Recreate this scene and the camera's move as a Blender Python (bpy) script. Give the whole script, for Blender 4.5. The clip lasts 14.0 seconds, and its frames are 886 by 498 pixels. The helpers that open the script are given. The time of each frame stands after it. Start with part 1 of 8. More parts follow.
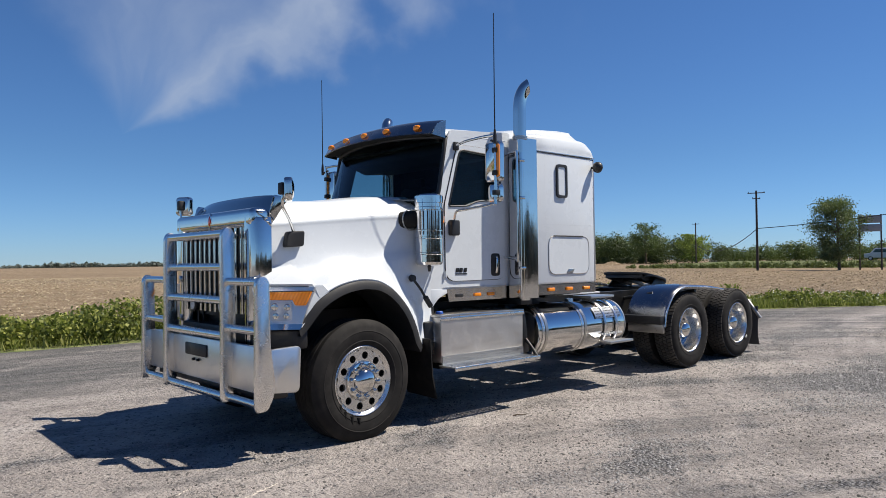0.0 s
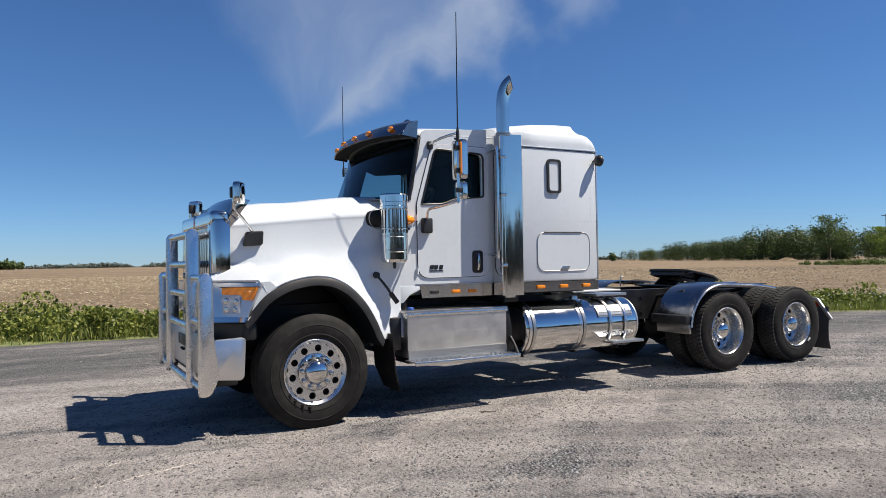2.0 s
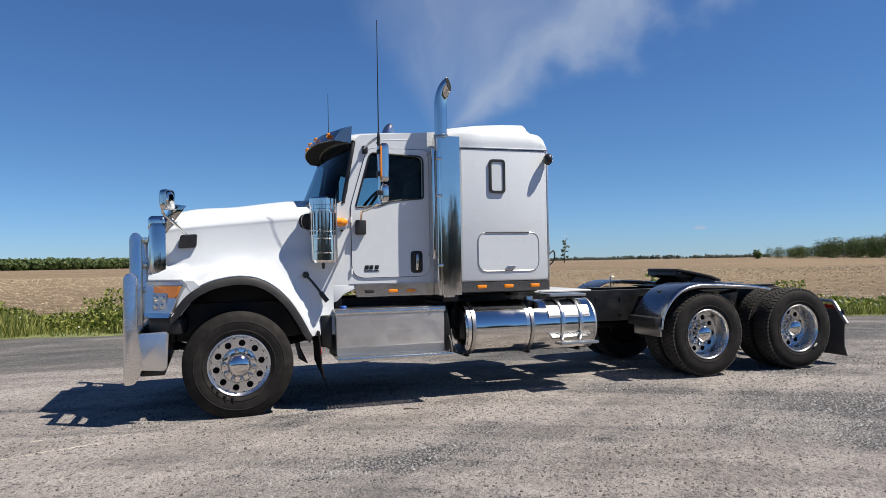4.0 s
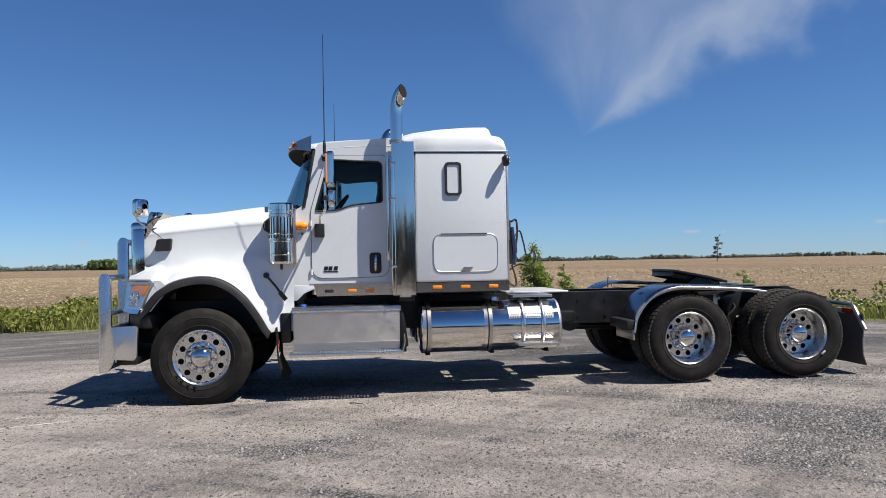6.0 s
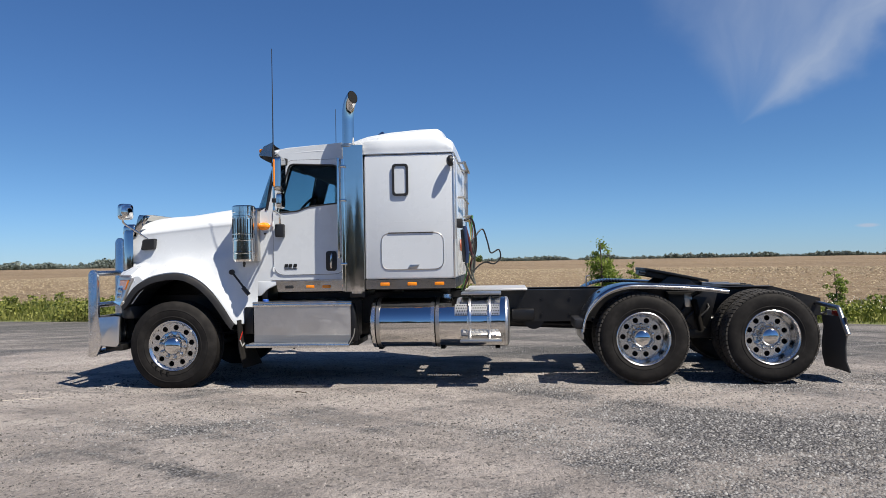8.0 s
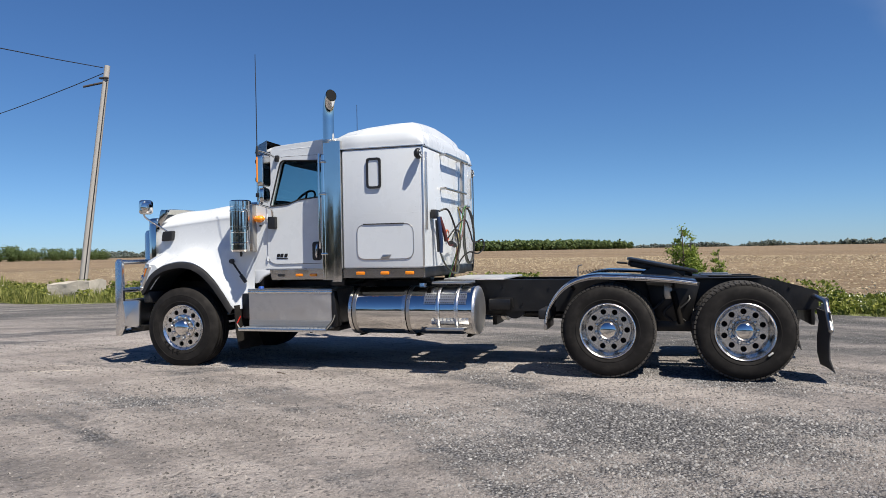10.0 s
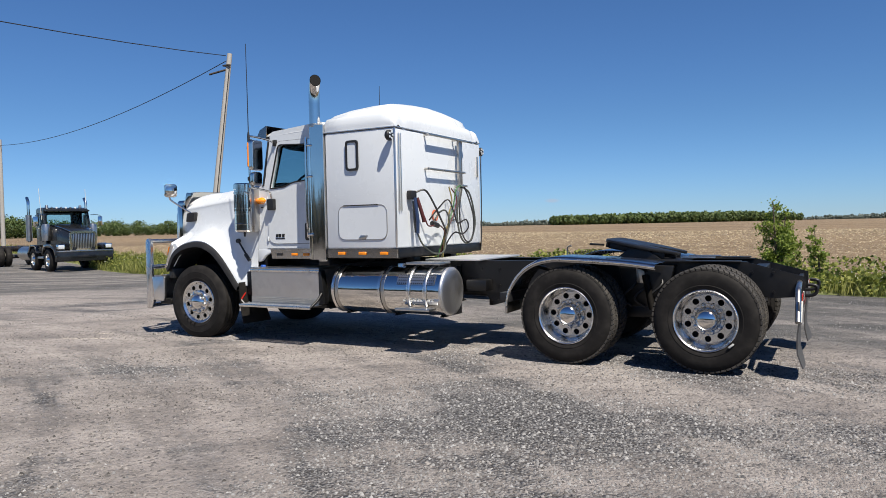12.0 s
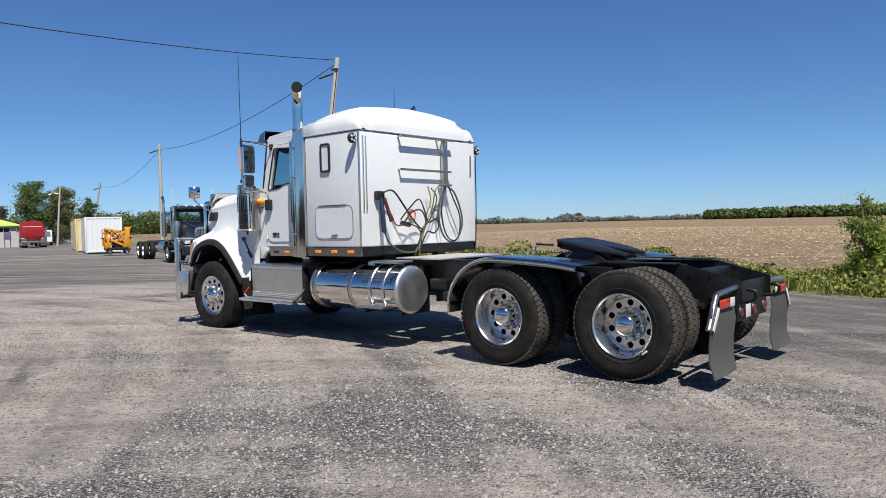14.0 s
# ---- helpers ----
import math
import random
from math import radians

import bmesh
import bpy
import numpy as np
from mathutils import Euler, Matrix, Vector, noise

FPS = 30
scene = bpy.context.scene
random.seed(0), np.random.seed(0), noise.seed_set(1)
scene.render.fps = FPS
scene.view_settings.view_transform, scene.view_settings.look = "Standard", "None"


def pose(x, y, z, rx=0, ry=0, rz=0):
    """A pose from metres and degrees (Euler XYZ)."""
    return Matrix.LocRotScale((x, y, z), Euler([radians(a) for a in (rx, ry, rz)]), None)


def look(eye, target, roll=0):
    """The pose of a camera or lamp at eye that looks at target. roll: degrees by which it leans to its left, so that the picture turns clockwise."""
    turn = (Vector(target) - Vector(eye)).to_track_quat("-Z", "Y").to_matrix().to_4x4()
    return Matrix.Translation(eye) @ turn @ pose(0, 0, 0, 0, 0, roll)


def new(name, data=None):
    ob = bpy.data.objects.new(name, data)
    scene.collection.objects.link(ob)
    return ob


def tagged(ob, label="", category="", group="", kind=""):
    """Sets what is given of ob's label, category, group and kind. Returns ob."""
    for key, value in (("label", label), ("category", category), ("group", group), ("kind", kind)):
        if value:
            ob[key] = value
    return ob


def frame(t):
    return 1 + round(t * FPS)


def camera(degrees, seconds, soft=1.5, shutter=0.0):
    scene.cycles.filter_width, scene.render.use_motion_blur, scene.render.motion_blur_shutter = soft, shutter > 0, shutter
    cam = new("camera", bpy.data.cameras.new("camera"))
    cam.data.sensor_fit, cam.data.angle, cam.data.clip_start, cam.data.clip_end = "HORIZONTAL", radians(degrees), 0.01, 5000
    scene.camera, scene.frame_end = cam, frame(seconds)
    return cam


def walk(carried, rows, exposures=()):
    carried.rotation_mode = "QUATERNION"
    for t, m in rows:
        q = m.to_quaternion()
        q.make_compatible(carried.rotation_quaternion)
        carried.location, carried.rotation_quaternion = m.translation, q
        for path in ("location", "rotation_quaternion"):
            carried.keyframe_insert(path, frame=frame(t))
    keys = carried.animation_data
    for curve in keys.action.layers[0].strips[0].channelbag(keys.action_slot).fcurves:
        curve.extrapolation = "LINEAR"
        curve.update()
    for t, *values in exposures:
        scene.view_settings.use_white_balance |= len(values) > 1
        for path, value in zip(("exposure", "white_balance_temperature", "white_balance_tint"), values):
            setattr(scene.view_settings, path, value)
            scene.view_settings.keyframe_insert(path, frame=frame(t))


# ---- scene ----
cam = camera(63.9, 14.0, soft=0.85)
PATH = [
    (0, (-3.626, -6.229, 1.523), (-2.287, -4.744, 1.56), -0.7),
    (0.5, (-3.321, -6.519, 1.509), (-2.013, -5.006, 1.546), -0.7),
    (1, (-3.002, -6.891, 1.511), (-1.761, -5.323, 1.546), -0.8),
    (1.5, (-2.597, -7.204, 1.495), (-1.488, -5.54, 1.531), -0.9),
    (2, (-2.15, -7.442, 1.498), (-1.179, -5.694, 1.533), -0.9),
    (2.5, (-1.713, -7.711, 1.526), (-0.828, -5.918, 1.562), -1.0),
    (3, (-1.24, -7.948, 1.526), (-0.427, -6.121, 1.561), -1.0),
    (3.5, (-0.754, -8.245, 1.518), (-0.04, -6.377, 1.552), -1.0),
    (4, (-0.303, -8.441, 1.486), (0.326, -6.543, 1.522), -1.0),
    (6.5, (2.276, -9.217, 1.483), (2.403, -7.221, 1.519), -1.0),
    (7, (2.852, -9.284, 1.479), (2.882, -7.284, 1.514), -0.9),
    (7.5, (3.413, -9.329, 1.449), (3.335, -7.331, 1.484), -1.0),
    (8, (3.961, -9.391, 1.46), (3.786, -7.399, 1.495), -1.0),
    (10.5, (6.569, -9.031, 1.462), (5.881, -7.153, 1.455), -1.1),
    (11, (7.054, -8.81, 1.45), (6.269, -6.97, 1.428), -1.1),
    (11.5, (7.531, -8.603, 1.465), (6.658, -6.804, 1.417), -1.1),
    (12, (8.022, -8.38, 1.521), (7.051, -6.633, 1.457), -1.2),
    (12.5, (8.505, -8.085, 1.543), (7.454, -6.385, 1.476), -1.2),
    (13, (9.004, -7.802, 1.555), (7.864, -6.16, 1.487), -1.2),
    (13.5, (9.462, -7.475, 1.526), (8.237, -5.895, 1.458), -1.3),
    (14, (9.934, -7.198, 1.531), (8.628, -5.685, 1.461), -1.3),
]
walk(cam, [(t, look(eye, target, roll)) for t, eye, target, roll in PATH])

# ---- world, sun, exposure ----
SUN_TO = Vector((0.54, -0.34, 1.0)).normalized()
scene.view_settings.exposure = 0.52


def make_world():
    w = bpy.data.worlds.new("sky")
    scene.world = w
    w.use_nodes = True
    nt = w.node_tree
    nt.nodes.clear()
    N = nt.nodes.new
    L = nt.links.new

    def math_node(op, a, b=None, c=None):
        n = N("ShaderNodeMath")
        n.operation = op
        for i, v in enumerate((a, b, c)):
            if v is None:
                continue
            if isinstance(v, (int, float)):
                n.inputs[i].default_value = v
            else:
                L(v, n.inputs[i])
        return n.outputs[0]

    def ramp(v, lo, hi):
        n = N("ShaderNodeMapRange")
        n.interpolation_type = "SMOOTHSTEP"
        L(v, n.inputs[0])
        n.inputs[1].default_value, n.inputs[2].default_value = lo, hi
        return n.outputs[0]

    sky = N("ShaderNodeTexSky")
    sky.sky_type = "NISHITA"
    sky.sun_disc = False
    sky.sun_elevation = math.asin(SUN_TO.z)
    sky.sun_rotation = math.atan2(SUN_TO.x, SUN_TO.y)
    sky.air_density, sky.dust_density, sky.ozone_density = 1.0, 0.0, 4.0
    sky.altitude = 50
    tc = N("ShaderNodeTexCoord")
    d = tc.outputs["Generated"]

    def dot(vec):
        n = N("ShaderNodeVectorMath")
        n.operation = "DOT_PRODUCT"
        L(d, n.inputs[0])
        n.inputs[1].default_value = vec
        return n.outputs["Value"]

    def direction(az, el):
        az, el = radians(az), radians(el)
        return Vector((math.cos(el) * math.cos(az), math.cos(el) * math.sin(az), math.sin(el)))

    # a fan of cirrus that opens upward from its tip
    tip = direction(72.2, 9.6)
    right = tip.cross(Vector((0, 0, 1))).normalized()
    up = right.cross(tip)
    f = dot(tip)
    u = math_node("DIVIDE", dot(right), math_node("MAXIMUM", f, 0.05))
    v = math_node("DIVIDE", dot(up), math_node("MAXIMUM", f, 0.05))
    rad = math_node("SQRT", math_node("ADD", math_node("MULTIPLY", u, u), math_node("MULTIPLY", v, v)))
    ang = math_node("ARCTAN2", u, v)
    comb = N("ShaderNodeCombineXYZ")
    L(u, comb.inputs[0]), L(v, comb.inputs[1])
    bend = N("ShaderNodeTexNoise")
    L(comb.outputs[0], bend.inputs["Vector"])
    bend.inputs["Scale"].default_value, bend.inputs["Detail"].default_value = 7.0, 5.0
    angw = math_node("ADD", ang, math_node("MULTIPLY_ADD", bend.outputs[0], 0.85, -0.42))
    polar = N("ShaderNodeCombineXYZ")
    L(math_node("MULTIPLY", angw, 2.3), polar.inputs[0]), L(math_node("MULTIPLY", rad, 5.0), polar.inputs[1])
    streak = N("ShaderNodeTexNoise")
    L(polar.outputs[0], streak.inputs["Vector"])
    streak.inputs["Scale"].default_value, streak.inputs["Detail"].default_value, streak.inputs["Roughness"].default_value = 0.9, 5.0, 0.5
    edge_l = ramp(angw, -0.66, 0.0)
    edge_r = ramp(math_node("MULTIPLY", angw, -1), -1.22, -0.86)
    near = ramp(rad, -0.01, 0.10)
    far = ramp(math_node("MULTIPLY", rad, -1), -0.85, -0.20)
    bright = math_node("ADD", 0.62, math_node("MULTIPLY", ramp(angw, 0.55, 0.92), 0.75))
    mask = math_node("MULTIPLY", math_node("MULTIPLY", edge_l, edge_r), math_node("MULTIPLY", near, far))
    mask = math_node("MULTIPLY", math_node("MULTIPLY", mask, bright), math_node("MULTIPLY_ADD", ramp(streak.outputs[0], 0.2, 0.85), 0.46, 0.27))
    front = ramp(f, 0.2, 0.4)
    mask = math_node("MULTIPLY", math_node("MULTIPLY", mask, front), 1.0)
    # small flat clouds low over the fields
    for az, el, wide, tall, k in ((64.1, 2.0, 0.016, 0.0035, 0.75), (61.9, 1.9, 0.006, 0.002, 0.5), (51.7, 2.25, 0.012, 0.004, 0.65), (110.3, 1.85, 0.013, 0.004, 0.6)):
        c = direction(az, el)
        r2 = c.cross(Vector((0, 0, 1))).normalized()
        u2 = r2.cross(c)
        a = math_node("DIVIDE", dot(r2), wide)
        b = math_node("DIVIDE", dot(u2), tall)
        q = math_node("SQRT", math_node("ADD", math_node("MULTIPLY", a, a), math_node("MULTIPLY", b, b)))
        q = math_node("ADD", q, math_node("MULTIPLY_ADD", bend.outputs[0], 1.2, -0.6))
        puff = math_node("MULTIPLY", ramp(math_node("MULTIPLY", q, -1), -1.0, -0.3), ramp(dot(c), 0.5, 0.9))
        mask = math_node("MAXIMUM", mask, math_node("MULTIPLY", puff, k))
    tint = N("ShaderNodeMix")
    tint.data_type, tint.blend_type = "RGBA", "MULTIPLY"
    tint.inputs["Factor"].default_value = 1.0
    L(sky.outputs[0], tint.inputs[6])
    low = N("ShaderNodeMix")
    low.data_type = "RGBA"
    height = N("ShaderNodeSeparateXYZ")
    L(d, height.inputs[0])
    L(ramp(height.outputs[2], -0.02, 0.16), low.inputs["Factor"])
    low.inputs[6].default_value, low.inputs[7].default_value = SKY_TINT_LOW, SKY_TINT
    high = N("ShaderNodeMix")
    high.data_type = "RGBA"
    L(ramp(height.outputs[2], 0.36, 0.85), high.inputs["Factor"])
    L(low.outputs[2], high.inputs[6])
    high.inputs[7].default_value = SKY_TINT_HIGH
    L(high.outputs[2], tint.inputs[7])
    mix = N("ShaderNodeMix")
    mix.data_type = "RGBA"
    L(math_node("MINIMUM", mask, 0.9), mix.inputs["Factor"])
    L(tint.outputs[2], mix.inputs[6])
    mix.inputs[7].default_value = CLOUD
    bg = N("ShaderNodeBackground")
    L(mix.outputs[2], bg.inputs["Color"])
    bg.inputs["Strength"].default_value = SKY_STRENGTH
    out = N("ShaderNodeOutputWorld")
    L(bg.outputs[0], out.inputs[0])


SKY_STRENGTH = 0.0505
SKY_TINT = (0.62, 0.92, 1.30, 1)
SKY_TINT_HIGH = (0.42, 0.64, 0.96, 1)
SKY_TINT_LOW = (0.66, 1.01, 1.67, 1)
CLOUD = (6.2, 7.2, 9.0, 1)
make_world()
sun_data = bpy.data.lights.new("sun", "SUN")
sun_data.energy, sun_data.angle, sun_data.color = 4.9, radians(0.53), (1.0, 0.925, 0.81)
sun = new("sun", sun_data)
sun.matrix_world = look(SUN_TO * 100, (0, 0, 0))


# ---- materials ----
class Nodes:
    """A node material with a principled shader, and short ways to wire it."""

    def __init__(self, name, color=(0.5, 0.5, 0.5), rough=0.5, metal=0.0, **more):
        self.mat = bpy.data.materials.new(name)
        self.mat.use_nodes = True
        self.nt = self.mat.node_tree
        self.bsdf = self.nt.nodes["Principled BSDF"]
        self.set("Base Color", (*color, 1))
        self.set("Roughness", rough)
        self.set("Metallic", metal)
        for key, value in more.items():
            self.set(key.replace("_", " "), value)
        self.tc = self.nt.nodes.new("ShaderNodeTexCoord").outputs["Object"]

    def set(self, key, value):
        sock = self.bsdf.inputs[key]
        if hasattr(value, "links"):
            self.nt.links.new(value, sock)
        else:
            sock.default_value = value

    def node(self, kind, **inputs):
        n = self.nt.nodes.new(kind)
        for key, value in inputs.items():
            sock = n.inputs[key.replace("_", " ")]
            if hasattr(value, "links"):
                self.nt.links.new(value, sock)
            else:
                sock.default_value = value
        return n

    def mapped(self, scale=(1, 1, 1), rot=(0, 0, 0)):
        n = self.node("ShaderNodeMapping", Vector=self.tc)
        n.inputs["Scale"].default_value = scale
        n.inputs["Rotation"].default_value = rot
        return n.outputs[0]

    def noise(self, scale, detail=4.0, rough=0.55, vec=None):
        return self.node("ShaderNodeTexNoise", Vector=vec or self.tc, Scale=scale, Detail=detail, Roughness=rough).outputs[0]

    def band(self, value, lo, hi, a=0.0, b=1.0):
        n = self.node("ShaderNodeMapRange", Value=value)
        n.interpolation_type = "SMOOTHSTEP"
        for i, x in enumerate((lo, hi, a, b)):
            n.inputs[i + 1].default_value = x
        return n.outputs[0]

    def math(self, op, a, b):
        n = self.nt.nodes.new("ShaderNodeMath")
        n.operation = op
        for i, v in enumerate((a, b)):
            if hasattr(v, "links"):
                self.nt.links.new(v, n.inputs[i])
            else:
                n.inputs[i].default_value = v
        return n.outputs[0]

    def mix(self, fac, a, b):
        n = self.nt.nodes.new("ShaderNodeMix")
        n.data_type = "RGBA"
        for i, v in ((0, fac), (6, a), (7, b)):
            if hasattr(v, "links"):
                self.nt.links.new(v, n.inputs[i])
            elif isinstance(v, (int, float)):
                n.inputs[i].default_value = v
            else:
                n.inputs[i].default_value = (*v, 1)
        return n.outputs[2]

    def bump(self, height, dist=0.01, strength=1.0):
        n = self.node("ShaderNodeBump", Height=height, Distance=dist, Strength=strength)
        self.set("Normal", n.outputs[0])

    def island(self):
        return self.nt.nodes.new("ShaderNodeNewGeometry").outputs["Random Per Island"]


def gravel_material():
    """Pale dust, patches of loose grey gravel, and a harder grey lane along the field and towards the far yard."""
    m = Nodes("gravel_yard", rough=0.95)
    warp = m.node("ShaderNodeTexNoise", Vector=m.tc, Scale=0.7, Detail=3.0)
    add = m.node("ShaderNodeVectorMath", )
    add.operation = "MULTIPLY_ADD"
    m.nt.links.new(warp.outputs["Color"], add.inputs[0])
    add.inputs[1].default_value = (1.6, 1.6, 0)
    m.nt.links.new(m.tc, add.inputs[2])
    bent = add.outputs[0]

    def bentmap(scale, rot):
        n = m.node("ShaderNodeMapping", Vector=bent)
        n.inputs["Scale"].default_value, n.inputs["Rotation"].default_value = scale, rot
        return n.outputs[0]

    xyz = m.node("ShaderNodeSeparateXYZ", Vector=m.tc)
    px, py = xyz.outputs[0], xyz.outputs[1]
    mid = m.noise(1.1, 6.0, 0.62, vec=bentmap((0.7, 1.2, 1), (0, 0, 0.45)))
    small0 = m.noise(2.4, 3.0, 0.6)

    def arcs(cx, cy, across, along):
        """Wheel tracks bent round a turning point."""
        dx, dy = m.math("SUBTRACT", px, cx), m.math("SUBTRACT", py, cy)
        r = m.math("SQRT", m.math("ADD", m.math("MULTIPLY", dx, dx), m.math("MULTIPLY", dy, dy)), 0.0)
        r = m.math("ADD", r, m.math("MULTIPLY", small0, 0.35))
        v = m.node("ShaderNodeCombineXYZ", X=m.math("MULTIPLY", r, across), Y=m.math("MULTIPLY", m.math("ARCTAN2", dy, dx), along))
        return m.noise(1.0, 5.0, 0.6, vec=v.outputs[0])

    tracks = m.math("ADD", m.math("MULTIPLY", arcs(-5.0, -17.0, 1.5, 2.6), 0.55), m.math("MULTIPLY", arcs(19.0, -24.0, 1.3, 4.0), 0.45))
    streaks = m.math("ADD", m.math("MULTIPLY", arcs(-5.0, -17.0, 5.5, 6.0), 0.5), m.math("MULTIPLY", arcs(19.0, -24.0, 4.5, 9.0), 0.5))
    patchy = m.math("MULTIPLY", m.band(m.noise(0.55, 3.0, 0.6), 0.42, 0.60), m.band(px, -13.0, -4.0, 0.15, 1.0))
    small = m.noise(9.0, 5.0, 0.7)
    fine = m.noise(70, 4.0, 0.75)
    cells = m.node("ShaderNodeTexVoronoi", Vector=m.tc, Scale=40.0)
    cell = m.node("ShaderNodeSeparateColor", Color=cells.outputs["Color"]).outputs[0]
    cells2 = m.node("ShaderNodeTexVoronoi", Vector=m.tc, Scale=95.0)
    cell2 = m.node("ShaderNodeSeparateColor", Color=cells2.outputs["Color"]).outputs[0]
    def wave(ax, ay, c, bend=None, k=0.0):
        q = m.math("ADD", m.math("MULTIPLY", px, ax), m.math("MULTIPLY", py, ay))
        q = m.math("ADD", q, c)
        if bend is not None:
            q = m.math("ADD", q, m.math("MULTIPLY", bend, k))
        return m.math("SINE", q, 0.0)

    # the same broad drifts of gravel that the loose stones follow (see drift())
    w1, w2 = wave(0.31, 0.53, 0.4), wave(-0.23, 0.47, 2.0)
    za = wave(0.62, -0.9, 0.5, w1, 2.1)
    zb = wave(0.21, 1.75, 1.1, w2, 1.6)
    zc = wave(1.3, 2.6, 0.0, za, 2.4)
    near = m.math("MULTIPLY", m.band(m.math("ADD", px, m.math("MULTIPLY", za, 0.9)), 0.6, 5.6), m.band(py, -1.4, -3.6))
    bx, by = m.math("SUBTRACT", px, 3.4), m.math("SUBTRACT", py, -5.6)
    bare = m.math("SQRT", m.math("ADD", m.math("MULTIPLY", bx, bx), m.math("MULTIPLY", by, by)), 0.0)
    near = m.math("SUBTRACT", near, m.math("MULTIPLY", m.band(bare, 2.9, 0.7), 0.7))
    zone = m.math("ADD", m.math("MULTIPLY", za, 0.24), m.math("MULTIPLY", zb, 0.20))
    zone = m.math("ADD", zone, m.math("MULTIPLY", zc, 0.18))
    zone = m.math("ADD", zone, m.math("MULTIPLY", near, 0.56))
    zone = m.math("ADD", zone, m.math("MULTIPLY", m.math("SUBTRACT", 0.505, tracks), 5.0))
    zone = m.math("SUBTRACT", zone, m.math("MULTIPLY", m.band(px, 2.6, 0.4), 0.3))
    zone = m.math("ADD", zone, m.math("MULTIPLY", m.math("SUBTRACT", mid, 0.5), 2.0))
    zone = m.math("ADD", zone, m.math("MULTIPLY", m.math("SUBTRACT", small, 0.5), 1.1))
    zone = m.math("SUBTRACT", zone, m.math("MULTIPLY", m.math("SUBTRACT", streaks, 0.5), 2.2))
    loose = m.math("MULTIPLY", m.band(zone, -0.2, 0.9), 0.86)
    dust = m.mix(m.band(mid, 0.3, 0.7), (0.276, 0.246, 0.227), (0.418, 0.376, 0.351))
    dust = m.mix(m.math("MULTIPLY", m.band(tracks, 0.49, 0.60), 0.75), dust, (0.445, 0.403, 0.376))
    dust = m.mix(m.math("MULTIPLY", m.band(tracks, 0.50, 0.40), 0.75), dust, (0.158, 0.148, 0.145))
    dust = m.mix(m.math("MULTIPLY", m.band(streaks, 0.51, 0.63), m.math("MULTIPLY", patchy, 0.7)), dust, (0.427, 0.394, 0.375))
    dust = m.mix(m.math("MULTIPLY", m.band(streaks, 0.48, 0.38), m.math("MULTIPLY", patchy, 0.55)), dust, (0.164, 0.153, 0.147))
    dust = m.mix(m.math("MULTIPLY", m.band(small, 0.5, 0.36), 0.5), dust, (0.175, 0.159, 0.151))
    dust = m.mix(m.math("MULTIPLY", m.band(fine, 0.5, 0.3), 0.3), dust, (0.133, 0.121, 0.114))
    dust = m.mix(m.math("MULTIPLY", m.band(cell, 0.90, 0.95), 0.75), dust, (0.077, 0.072, 0.071))
    dust = m.mix(m.math("MULTIPLY", m.band(cell2, 0.90, 0.96), 0.6), dust, (0.462, 0.433, 0.412))
    # dust darkened here in the colour for the shaded side of its relief
    relief_shade = m.math("MULTIPLY", m.band(px, -1.8, 0.6), m.band(py, -1.2, -2.4))
    relief_shade = m.math("MULTIPLY", relief_shade, m.math("MULTIPLY", m.band(px, 11.0, 7.5), m.band(mid, 0.62, 0.36, 0.25, 1.0)))
    dust = m.mix(m.math("MULTIPLY", relief_shade, 0.3), dust, (0.142, 0.131, 0.126))
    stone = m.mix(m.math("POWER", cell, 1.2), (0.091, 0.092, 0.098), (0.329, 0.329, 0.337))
    # shade in the gaps between stones is put into the colour
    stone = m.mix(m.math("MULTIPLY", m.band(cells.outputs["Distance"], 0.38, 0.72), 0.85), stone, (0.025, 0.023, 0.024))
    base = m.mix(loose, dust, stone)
    lane = m.math("ADD", m.band(py, 1.5, 4.2), m.band(px, -6.0, -15.0))
    lane = m.math("ADD", lane, m.math("MULTIPLY", m.band(px, 1.2, 3.6), m.band(py, -0.5, 1.8)))
    lane = m.math("MULTIPLY", m.math("MINIMUM", lane, 1.0), m.band(tracks, 0.62, 0.45, 0.45, 0.95))
    hard = m.mix(m.band(small, 0.3, 0.7), (0.076, 0.075, 0.074), (0.138, 0.135, 0.131))
    hard = m.mix(m.math("MULTIPLY", m.band(mid, 0.55, 0.75), 0.6), hard, (0.25, 0.232, 0.21))
    base = m.mix(lane, base, hard)
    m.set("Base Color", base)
    h = m.math("MULTIPLY", cells.outputs["Distance"], m.band(loose, 0.1, 0.9, -0.32, -1.5))
    h = m.math("ADD", h, m.math("MULTIPLY", fine, 0.45))
    h = m.math("ADD", h, m.math("MULTIPLY", m.math("ADD", mid, m.math("MULTIPLY", small, 1.3)), 1.9))
    m.bump(h, 0.037, 1.0)
    return m.mat


